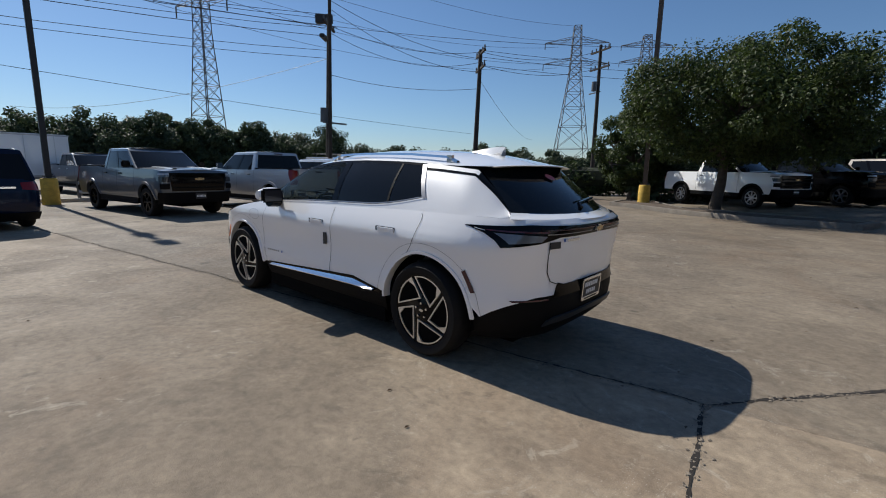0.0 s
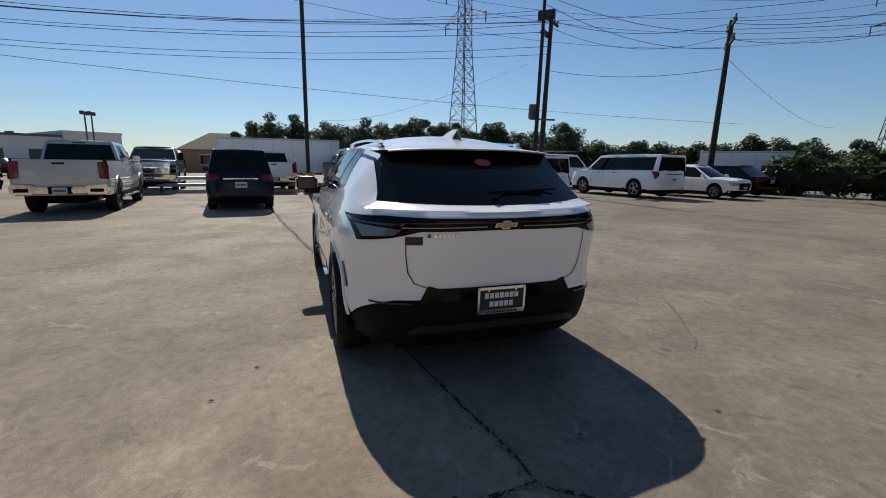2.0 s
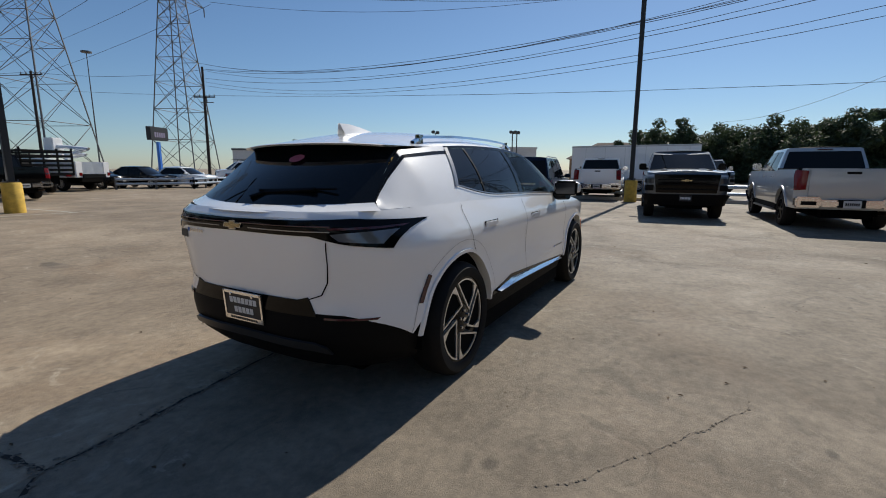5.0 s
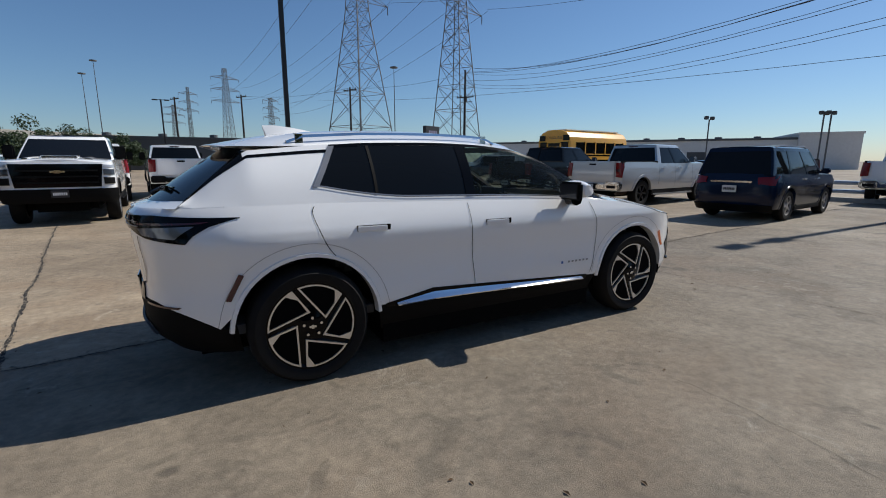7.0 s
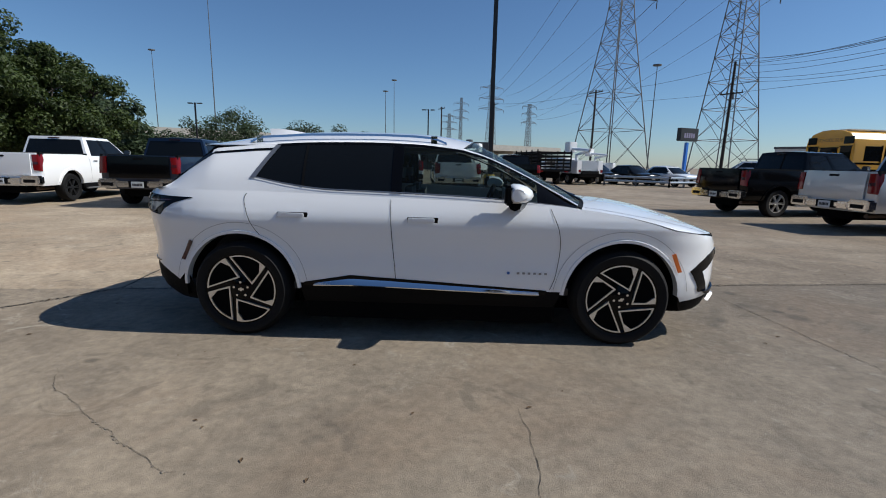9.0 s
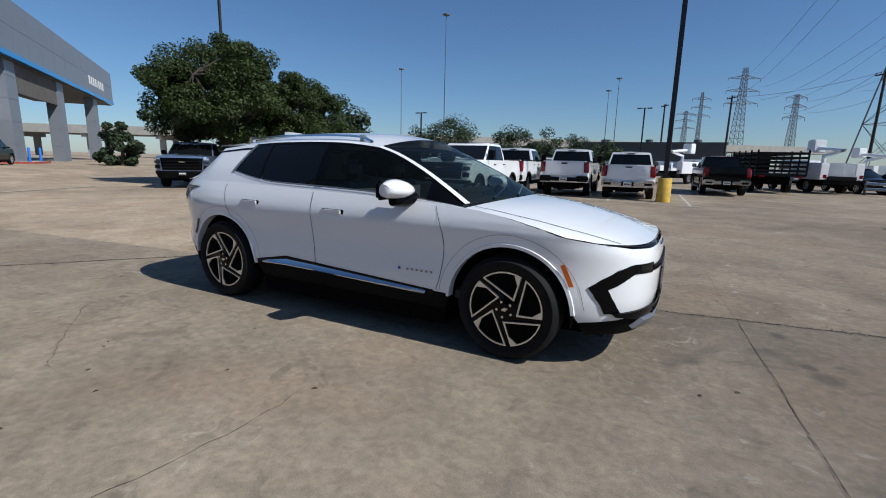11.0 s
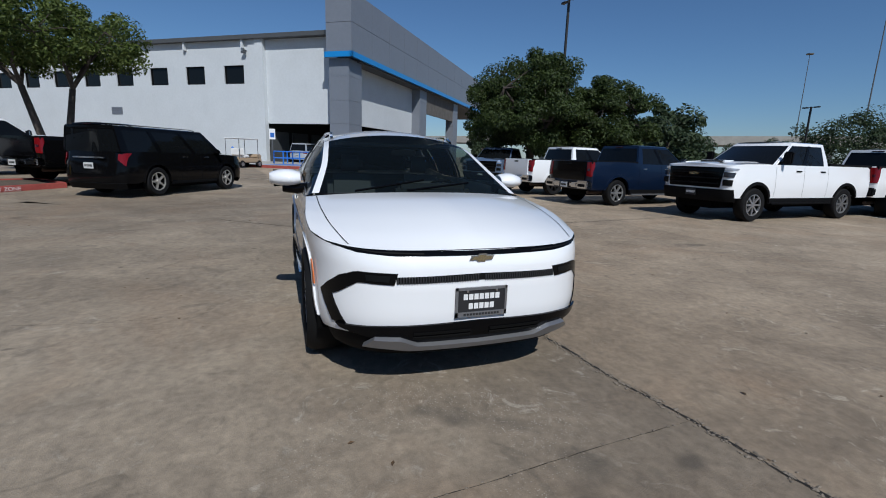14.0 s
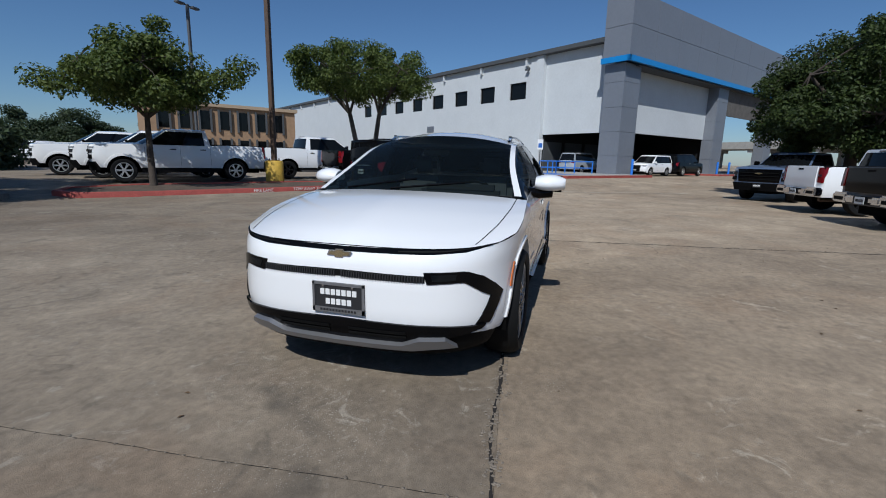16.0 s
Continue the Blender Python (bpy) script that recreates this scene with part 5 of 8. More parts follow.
def lines(label, rows):
    t = thing("overhead_line", label, "cable", group="overhead lines")
    for row in rows:
        bm = bmesh.new()
        p, r = wire(*row)
        tube(bm, p, r, 4)
        part("wire", bm, CABLE, t)


lines("thin dark overhead wire across the car park", [((40, 160, 22), (62, -80, 9.5), 4.0, 0.025)])
lines("bundle of high-voltage conductors strung between the pylons", [((37.6 + dx, 110, 40 + dz), (85 + dx * 0.7, -32.4, 29 + dz), 5.0, 0.035) for dx, dz in ((-9, 0), (9, 0), (-8, 7), (8, 7))])
lines("second bundle of high-voltage conductors strung between the pylons", [((59.3 + dx, 99.8, 39 + dz), (85 + dx * 0.7, -32.4, 35 + dz), 6.0, 0.035) for dx, dz in ((-9, 0), (9, 0), (-9, 7.5), (9, 7.5))])
lines("conductors running on to the farther pylons", [((85 + dx, -32.4, z), (63 + dx, -131, z2), 4.0, 0.035) for dx, z, z2 in ((-6, 29, 33), (6, 29, 33), (-6, 35, 39), (6, 35, 39), (0, 44, 44))])
lines("conductors running away from the car park", [((37.6 + dx, 110, z), (25 + dx, 325, z), 6.0, 0.05) for dx, z in ((-9, 40), (9, 40), (-9, 47), (9, 47))] + [((59.3 + dx, 99.8, z), (52.3 + dx * 0.6, 332, z * 0.85), 7.0, 0.05) for dx, z in ((-9, 38.5), (9, 38.5), (-9, 46), (9, 46))])
lines("service cables between the utility poles", [((16.6, -11.0, 9.6), (14.7, -21.0, 8.4), 0.5, 0.014), ((20.7, -13.9, 9.8), (14.7, -21.0, 8.8), 0.6, 0.014), ((14.7, -21, 8.8), (12.3, -33.2, 10.9), 0.6, 0.014),
       ((14.7, -21, 8.0), (12.3, -33.2, 9.6), 0.6, 0.014), ((20.7, -13.9, 9.8), (29.8, 47.7, 12.3), 2.2, 0.016), ((20.7, -13.9, 9.2), (29.8, 47.7, 11.4), 2.2, 0.016), ((20.7, -14.4, 9.8), (29.8, 47.2, 12.3), 2.0, 0.016),
       ((20.9, -13.6, 8.8), (16.6, -11, 8.6), 0.3, 0.014), ((29.8, 47.7, 12.3), (19.6, 62.8, 11.7), 0.6, 0.016), ((19.6, 62.8, 11.7), (7, 80, 11.8), 0.6, 0.016)])
lines("parallel distribution wires strung along the row of timber poles", [((20.7 + dx, -13.9, z), (29.8 + dx, 47.7, z + 2.6), sg_, 0.013) for dx, z, sg_ in ((0.5, 10.3, 2.6), (-0.5, 10.3, 2.9), (0.0, 8.4, 2.4), (0.3, 8.0, 2.2), (-0.3, 9.6, 2.7))])
lines("fan of wires from the timber poles over the oak", [((14.7, -21, 8.9), (-8, -48, 10.5), 1.0, 0.013), ((14.7, -21, 8.5), (-8.5, -47, 9.8), 1.0, 0.013), ((14.7, -21, 8.0), (-9, -46, 9.0), 1.0, 0.013),
       ((20.7, -13.9, 9.8), (-10, -44, 11), 1.2, 0.013), ((16.6, -11.0, 9.2), (14.7, -21.0, 7.6), 0.7, 0.013), ((20.7, -13.9, 9.4), (14.7, -21.0, 8.2), 0.9, 0.013)])
lines("lower service cables towards the neighbouring houses", [((20.7, -13.9, 8.0), (66, -4, 7.5), 1.2, 0.014), ((20.7, -13.9, 7.0), (14.7, -21.0, 6.6), 0.4, 0.014), ((14.7, -21, 7.0), (40, -70, 7), 1.0, 0.014)])


# ---- buildings farther off ----
def plain_building(name, label, x0, x1, y0, y1, h, m, wall, roof=None, n=0, parapet=0.4, doors=0):
    t = thing(name, label, "building", m)
    part("wall", boxes((x0, x1, y0, y1, -0.2, h)), wall, t)
    part("roof", boxes((x0 - 0.15, x1 + 0.15, y0 - 0.15, y1 + 0.15, h, h + parapet)), roof or wall, t)
    for k in range(n):
        x = x0 + (x1 - x0) * (k + 0.5) / n
        part("roof_vent", spin_z([(0, 1.0), (0.7, 0.9), (0.7, 0.0)], 12), STEEL, t).location = (x, (y0 + y1) / 2, h + parapet)
    for k in range(doors):
        x = x0 + (x1 - x0) * (k + 0.5) / doors
        part("door", boxes((x - 1.6, x + 1.6, y0 - 0.04, y0 + 0.05, 0, h * 0.6)), DARKB, t)
    return t


plain_building("warehouse", "long pale flat-roofed warehouse with roof vents", 0, 58, 0, 30, 5.3, pose(61, 86, 0, 0, 0, -53), WAREH, STEEL, 8, doors=9)
plain_building("warehouse", "white end block of the long warehouse", 58, 67, -1, 30, 6.1, pose(61, 86, 0, 0, 0, -53), WAREH, WAREH, 0)
plain_building("workshop", "low dark grey flat workshop with rooftop antennas", -17, 8, 0, 20, 5.0, pose(-0.5, 86, 0), DARKB, DARKB, 3, doors=5)


def house(at, turn, w, label):
    t = thing("house", label, "house", pose(*at, 0, 0, 0, turn), "houses")
    part("wall", boxes((-w / 2, w / 2, -4, 4, 0, 2.9)), BRICK, t)
    bm = bmesh.new()
    e = 0.5
    vs = [bm.verts.new(p) for p in ((-w / 2 - e, -4 - e, 2.9), (w / 2 + e, -4 - e, 2.9), (w / 2 + e, 4 + e, 2.9), (-w / 2 - e, 4 + e, 2.9), (-w / 2 + 3.5, 0, 5.2), (w / 2 - 3.5, 0, 5.2))]
    for q in ((0, 1, 5, 4), (1, 2, 5), (2, 3, 4, 5), (3, 0, 4), (3, 2, 1, 0)):
        bm.faces.new([vs[k] for k in q])
    part("roof", bm, ROOFING, t)
    for x in (-w / 4, w / 4):
        wd = part("window", boxes((x - 0.6, x + 0.6, -4.03, -3.95, 1.0, 2.2)), GLASS, t)
        part("frame", boxes((x - 0.7, x + 0.7, -4.05, -4.0, 0.9, 1.0), (x - 0.7, x + 0.7, -4.05, -4.0, 2.2, 2.3)), PAPER, wd)


house((66, 9.5), -80, 11, "small brick house with a brown hipped roof behind the trees")
house((66, -7.5), -95, 12, "brick house with a low brown hipped roof")
house((66, 0.5), -85, 9, "brick house with a grey-brown hipped roof")

# brick office block behind the trucks
ob = thing("office_block", "two-storey tan brick office block with a row of narrow windows", "building", pose(-50, -55, 0, 0, 0, -37 + 180))
part("wall", boxes((-4, 13, -14, 0, -0.2, 7.0)), BRICK, ob)
part("roof", boxes((-4.3, 13.3, -14.3, 0.3, 7.0, 7.4)), TAN, ob)
for k in range(7):
    x = -2.5 + 2.2 * k
    for z in (0.9, 4.3):
        w = part("window", boxes((x - 0.55, x + 0.55, -14.05, -13.95, z, z + 2.2)), GLASS, ob)
        part("frame", boxes((x - 0.75, x - 0.55, -14.3, -13.98, z - 0.3, z + 2.4), (x + 0.55, x + 0.75, -14.3, -13.98, z - 0.3, z + 2.4)), DARKB, w)

# elevated road
ov = thing("elevated_road", "pale concrete elevated motorway on round piers", "bridge", kind="structure")
a, b = Vector((-200, 24, 0)), Vector((40, 196, 0))
d = (b - a).normalized()
mo = Matrix.Translation(a) @ Matrix.Rotation(math.atan2(d.y, d.x), 4, "Z")
L = (b - a).length
bm = bmesh.new()
box(bm, 0, L, -7, 7, 6.2, 7.4, m=mo)
part("deck", bm, CONC, ov)
for s in (-7, 6.7):
    bm = bmesh.new()
    box(bm, 0, L, s, s + 0.3, 7.4, 8.3, m=mo)
    part("barrier", bm, CONC, ov)
for k in range(int(L / 18)):
    bm = bmesh.new()
    for y in (-4, 4):
        box(bm, 18 * k - 0.6, 18 * k + 0.6, y - 0.6, y + 0.6, -0.1, 5.4, m=mo)
    box(bm, 18 * k - 0.7, 18 * k + 0.7, -6.5, 6.5, 5.2, 6.2, m=mo)
    part("pier", bm, CONC, ov)

# steel billboard sign on a blue post
sg = thing("pole_sign", "dark rectangular sign on a blue post", "sign", pose(35.5, 68, 0, 0, 0, 25))
part("post", boxes((-0.2, 0.2, -0.2, 0.2, 0, 5.2)), BLUER, sg)
pn = part("panel", boxes((-1.9, 1.9, -0.35, 0.35, 5.4, 7.3), bevel=0.05), INK, sg)
bars(pn, Matrix.Translation((0, -0.36, 6.2)) @ pose(0, 0, 0, 90, 0, 0), [0.35] * 5, 0.7, 0.12, mat("dull sign print", (0.22, 0.2, 0.3), 0.6))
# ---- parked vehicles ----
def put(ob, x, y, turn, z=None):
    ob.matrix_basis = pose(x, y, rise(x, y) if z is None else z, 0, 0, turn)
    return ob


silver = pickup("silver crew-cab pickup with chrome bumpers and red tail lights", SILVER, mat("black alloy", (0.012, 0.012, 0.013), 0.4, 0.4), tail_bars=False)
put(silver, 12.15, 7.1, 7)
copy_thing(silver, pose(12.05, -4.8, 0, 0, 0, 5))
put(pickup("black crew-cab pickup with a chrome rear bumper and machined wheels", BLACKP, MACHINED, tail_bars=False), 11.35, 10.75, 12)
put(pickup("dark grey crew-cab pickup with black bumpers, facing the lane", GREYP, BLACK, chrome=False), 12.95, -1.5, 187)
put(pickup("dark grey chrome-fronted heavy pickup behind the steel barrier", GREYP, ALLOY, front="chrome", heavy=True), 20.6, 7.3, 187)
put(pickup("grey crew-cab pickup parked beyond the light pole", GREYP, ALLOY), 24.5, -2.2, 187)
wt = pickup("white crew-cab pickup with dark letters across its tailgate", WHITE, mat("dark alloy", (0.03, 0.03, 0.032), 0.4, 0.6))
put(wt, -12.5, 11.0, 97)
put(pickup("dark blue crew-cab pickup with a black tailgate and bright wheels", BLUEP, MACHINED, dark_tail=True, tail_bars=False), -8.55, 10.8, 97)
hd = pickup("white heavy-duty pickup with a black grille and hood scoop", WHITE, ALLOY, chrome=False, heavy=True, tail_bars=False)
put(hd, -4.65, 11.95, -87)
copy_thing(hd, pose(-5.0, 18.1, 0, 0, 0, 95))
copy_thing(hd, pose(-2.45, 19.0, 0, 0, 0, 95))
put(pickup("white crew-cab pickup with a chrome bumper and a lettered tailgate", WHITE, ALLOY), 0.1, 19.1, 95)
put(pickup("black pickup parked past the yellow pole base", BLACKP, ALLOY, group="parked pickups"), 3.9, 25.5, 95)
put(pickup("blue-grey pickup facing the lane by the portal", BLUEG, ALLOY, chrome=False), -18.2, 10.2, -45)
put(pickup("black crew-cab pickup with large red tail lights beside the red kerb", BLACKP, ALLOY, tail_bars=True), -14.9, -6.6, 143)
w4 = pickup("white crew-cab pickup dappled by the shade of a tree", WHITE, MACHINED, chrome=False, tail_bars=False)
put(w4, -10.3, -13.9, -38)
copy_thing(w4, pose(-11.6, -16.6, 0.3, 0, 0, -38))
copy_thing(w4, pose(-12.3, -19.85, 0.3, 0, 0, -38))
copy_thing(wt, pose(-15.9, -11.0, 0.3, 0, 0, 143))
put(pickup("white pickup parked in the shade of the large oak", WHITE, ALLOY, chrome=False, heavy=True, tail_bars=False), 0.2, -20.6, 147)
put(pickup("black pickup parked in the shade of the large oak", BLACKP, ALLOY, chrome=False), -2.5, -22.4, 147)
put(pickup("pale tan pickup parked in the shade of the large oak", mat("tan metallic", (0.35, 0.32, 0.28), 0.35, 0.4, coat=1.0), ALLOY, chrome=False), -4.8, -24.6, 147)
put(pickup("white compact pickup behind the blue suv", WHITE, ALLOY), 20.5, 2.3, 7)

put(wagon("dark blue compact suv with a roof rack and Texas-style white plate".replace("Texas-style ", ""), NAVY, L=4.65, W=0.91, H=1.70, belt=1.08), 11.6, 2.85, 7)
put(wagon("white minivan with upright red tail lights", WHITE, L=5.1, W=0.99, H=1.75, belt=1.05, wb=1.54, van=True, cat="minivan", name="minivan"), 13.4, -8.2, 7)
sub = wagon("white full-size suv with dark rear windows", WHITE, L=5.7, W=1.02, H=1.90, belt=1.22, wb=1.65, R=0.41, van=True)
put(sub, 14.3, -14.5, 8)
put(wagon("white hatchback sedan facing the lane", WHITE, L=4.5, W=0.88, H=1.47, belt=0.95, wb=1.35, R=0.33, sedan=True, cat="sedan", name="sedan"), 12.6, -17.6, 190)
put(wagon("charcoal sedan beside the white trailer", BLACKP, L=4.9, W=0.93, H=1.48, belt=0.95, wb=1.42, R=0.34, sedan=True, cat="sedan", name="sedan"), 13.9, -20.6, 8)
tah = wagon("glossy black full-size suv with chrome trim and machined wheels", BLACKP, L=5.35, W=1.02, H=1.90, belt=1.22, wb=1.535, R=0.41, van=True, rims=MACHINED)
put(tah, -12.6, -4.55, 149.5)
mal = wagon("grey saloon car at the end of the row", GREYP, L=4.9, W=0.92, H=1.46, belt=0.94, wb=1.42, R=0.33, sedan=True, cat="sedan", name="sedan")
put(mal, 24.5, 33.5, -40)
wsed = wagon("white saloon car behind the steel barrier", WHITE, L=4.8, W=0.92, H=1.46, belt=0.94, wb=1.42, R=0.33, sedan=True, cat="sedan", name="sedan")
put(wsed, 16.8, 31.8, -70)
bsed = wagon("black saloon car behind the steel barrier", BLACKP, L=4.8, W=0.92, H=1.46, belt=0.94, wb=1.42, R=0.33, sedan=True, cat="sedan", name="sedan")
put(bsed, 14.3, 32.8, -70)
copy_thing(bsed, pose(11.9, 34.2, 0, 0, 0, -70))
wsuv = wagon("white suv in the far rows of the car park", WHITE, L=4.7, W=0.93, H=1.75, belt=1.1)
put(wsuv, 38, 33, 60)
for x, y, a in ((42, 30, 60), (12, 50, -60), (-7, 34, 95), (-12, 33, 95), (35, -20, 120)):
    copy_thing(wsuv, pose(x, y, 0, 0, 0, a))
ssuv = wagon("silver suv inside the service drive", SILVER, L=4.9, W=0.95, H=1.85, belt=1.15)
put(ssuv, -42.0, 1.9, 143)
copy_thing(wsuv, pose(-39.6, 7.5, 0.3, 0, 0, -37))
copy_thing(tah, pose(-43.6, 10.8, 0.3, 0, 0, 143))
for x, y, a in ((46, 26, 60), (30, 38, -50)):
    copy_thing(bsed, pose(x, y, 0, 0, 0, a))
# cars left in the shade at the far end of the lane
for k in range(4):
    copy_thing(wsed if k % 2 else wsuv, pose(-24 - 3.2 * k * 0.6, -44 - 3.0 * k, 0.3, 0, 0, -38))


def school_bus():
    t = thing("school_bus", "yellow school bus with black-edged windows, seen from behind", "school bus")
    W, H, L = 1.2, 3.0, 5.6
    bm = bmesh.new()
    prof = [(W, 0.55), (W, 2.35), (W - 0.06, 2.6), (W - 0.28, 2.85), (W - 0.65, 2.97), (0, 3.02)]
    rows = []
    for x, sc in ((0, 0.985), (0.08, 1.0), (L, 1.0), (L + 0.1, 0.98)):
        half = [(x, y * sc, z) for y, z in prof]
        rows.append(half + [(x, -y * sc, z) for y, z in prof[-2::-1]])
    grid(bm, rows)
    bm.faces.new([bm.verts.new(p) for p in rows[0]][::-1])
    bm.faces.new([bm.verts.new(p) for p in rows[-1]])
    bmesh.ops.remove_doubles(bm, verts=bm.verts[:], dist=0.001)
    bmesh.ops.recalc_face_normals(bm, faces=bm.faces[:])
    part("body", bm, BUSY, t, smooth=25)
    part("roof_cap", boxes((0.2, L - 0.2, -0.7, 0.7, 2.96, 3.03), bevel=0.02), mat("bus roof white", (0.7, 0.68, 0.6), 0.5), t)
    for y0, y1, z0, z1 in ((-1.05, -0.55, 1.75, 2.3), (-0.42, 0.42, 1.7, 2.25), (0.55, 1.05, 1.75, 2.3)):
        w = part("rear_window", boxes((-0.025, 0.02, y0, y1, z0, z1), bevel=0.01), GLASS, t)
        part("frame", boxes((-0.03, 0.0, y0 - 0.04, y1 + 0.04, z1, z1 + 0.04), (-0.03, 0.0, y0 - 0.04, y1 + 0.04, z0 - 0.04, z0)), BLACK, w)
    part("sign_board", boxes((-0.02, 0.02, -0.6, 0.6, 2.45, 2.72), bevel=0.01), BUSY, t)
    plate_text("SCHOOL BUS", 0.2, INK, "lettering", t, Matrix.Translation((-0.024, 0, 2.58)) @ pose(0, 0, 0, 90, 0, -90))
    for s in (1, -1):
        part("warning_lamp_panel", boxes((-0.022, 0.02, min(s * 0.65, s * 1.12), max(s * 0.65, s * 1.12), 2.42, 2.72), bevel=0.02), BLACK, t)
        part("tail_light", boxes((-0.03, 0.02, min(s * 0.8, s * 1.0), max(s * 0.8, s * 1.0), 1.3, 1.5), bevel=0.02), RED, t)
        for k in range(5):
            x = 0.5 + k * 0.98
            w = part("side_window", boxes((x, x + 0.78, min(s * 1.195, s * 1.215), max(s * 1.195, s * 1.215), 1.72, 2.32)), GLASS, t)
            part("frame", boxes((x + 0.78, x + 0.86, min(s * 1.195, s * 1.22), max(s * 1.195, s * 1.22), 1.68, 2.36)), BLACK, w)
        for z in (1.0, 1.35, 1.62):
            part("rub_rail", boxes((0.1, L, min(s * 1.19, s * 1.23), max(s * 1.19, s * 1.23), z - 0.04, z + 0.04)), BLACK, t)
    part("door", boxes((-0.015, 0.02, -0.38, 0.38, 0.7, 1.65), bevel=0.01), BUSY, t)
    part("flag_sticker", boxes((-0.02, 0.0, -0.75, -0.55, 1.0, 1.15)), PAPER, t)
    part("bumper", boxes((-0.2, 0.1, -1.2, 1.2, 0.45, 0.7), bevel=0.04), BLACK, t)
    part("hood", boxes((L, L + 1.4, -1.0, 1.0, 0.6, 1.6), bevel=0.12), BUSY, t, smooth=40)
    part("chassis", boxes((0.3, L + 1, -1.0, 1.0, 0.4, 0.8)), UNDER, t)
    add_wheels(t, (1.5, L + 0.6), 1.15, 0.48, 0.28, 0.3, "steel", BLACK)
    return t


bus = school_bus()
bus.matrix_basis = pose(17.55, 17.8, 0, 0, 0, 7) @ Matrix.Diagonal((1, 1.03, 1.08, 1))


def box_trailer(label, L, W, H, m, floor=0.55, material=WHITE):
    t = thing("trailer", label, "trailer", m, "trailers")
    part("body", boxes((-L / 2, L / 2, -W / 2, W / 2, floor, H), bevel=0.06), material, t, smooth=40)
    part("rail", boxes((-L / 2 - 0.02, L / 2 + 0.02, -W / 2 - 0.02, W / 2 + 0.02, floor, floor + 0.12), (-L / 2 - 0.02, L / 2 + 0.02, -W / 2 - 0.02, W / 2 + 0.02, H - 0.1, H - 0.02)), ALLOY, t)
    for k in range(int(L / 1.2)):
        x = -L / 2 + 0.6 + 1.2 * k
        part("seam", boxes((x - 0.015, x + 0.015, -W / 2 - 0.008, W / 2 + 0.008, floor + 0.12, H - 0.1)), PLATE_W, t)
    part("door", boxes((L / 2 - 0.01, L / 2 + 0.015, -W / 2 + 0.1, W / 2 - 0.1, floor + 0.15, H - 0.12)), PLATE_W, t)
    part("drawbar", tubes(([(-L / 2, 0, floor - 0.05), (-L / 2 - 1.3, 0, floor - 0.05), (-L / 2 - 1.3, 0, 0.0)], 0.05), n=8), STEEL, t)
    add_wheels(t, (-0.45, 0.45), W / 2 + 0.02, 0.34, 0.2, 0.2, "steel", ALLOY)
    return t


box_trailer("small white box trailer by the hedge", 4.6, 2.1, 2.35, pose(16.0, -24.6, 0, 0, 0, 42))
box_trailer("long white cargo trailer behind the row of cars", 7.5, 2.4, 2.9, pose(28.5, 1.8, 0, 0, 0, 92), 0.7)


def cargo_van():
    t = wagon("white work van with a ladder rack and number on its side", WHITE, L=5.7, W=1.0, H=2.05, belt=1.25, wb=1.75, R=0.38, van=True, cat="van", name="van")
    for k in range(3):
        part("ladder_rack", tubes(([(-1.8 + 1.2 * k, -0.85, 2.08), (-1.8 + 1.2 * k, -0.8, 2.3), (-1.8 + 1.2 * k, 0.8, 2.3), (-1.8 + 1.2 * k, 0.85, 2.08)], 0.025)), STEEL, t)
    for y in (0.8, -0.8):
        part("rack_rail", tubes(([(-2.2, y, 2.3), (1.2, y, 2.3)], 0.025)), STEEL, t)
    for s in (1, -1):
        plate_text("1500", 0.34, INK, "side_number", t, Matrix.Translation((0.6, s * 1.012, 0.85)) @ pose(0, 0, 0, 90, 0, 180 if s > 0 else 0))
    return t


van = put(cargo_van(), 21.5, -15.4, -78)
copy_thing(van, pose(27, 38, 0, 0, 0, 150))


def stake_truck():
    t = thing("stake_truck", "black flatbed truck with tall slatted stake sides", "truck")
    part("bed", boxes((-4.0, 0.8, -1.2, 1.2, 0.95, 1.1)), TRIM, t)
    for s in (1, -1):
        for k in range(5):
            part("slat", boxes((-4.0, 0.8, s * 1.18 - 0.02, s * 1.18 + 0.02, 1.2 + 0.24 * k, 1.32 + 0.24 * k)), TRIM, t)
        for k in range(5):
            part("stake", boxes((-4.0 + 1.18 * k, -3.92 + 1.18 * k, s * 1.2 - 0.035, s * 1.2 + 0.035, 1.0, 2.4)), TRIM, t)
    for x in (-4.0, 0.8):
        for k in range(5):
            part("slat", boxes((x - 0.02, x + 0.02, -1.18, 1.18, 1.2 + 0.24 * k, 1.32 + 0.24 * k)), TRIM, t)
    part("cab", boxes((1.0, 2.4, -1.0, 1.0, 0.6, 2.3), (2.3, 3.3, -0.9, 0.9, 0.6, 1.5), bevel=0.12), BLACKP, t, smooth=40)
    for s in (1, -1):
        part("side_window", boxes((1.3, 2.1, s * 1.0 - 0.01, s * 1.0 + 0.01, 1.55, 2.1)), GLASS, t)
    part("rear_window", boxes((0.98, 1.01, -0.7, 0.7, 1.6, 2.1)), GLASS, t)
    part("chassis", boxes((-3.9, 3.0, -0.5, 0.5, 0.5, 0.95)), UNDER, t)
    add_wheels(t, (2.3, -2.3), 1.05, 0.42, 0.25, 0.28, "steel", ALLOY)
    for s in (1, -1):
        part("tail_light", boxes((-4.03, -3.98, s * 0.9 - 0.12, s * 0.9 + 0.12, 0.9, 1.0)), RED, t)
    return t


st = stake_truck()
put(st, 6.3, 31.5, 100)


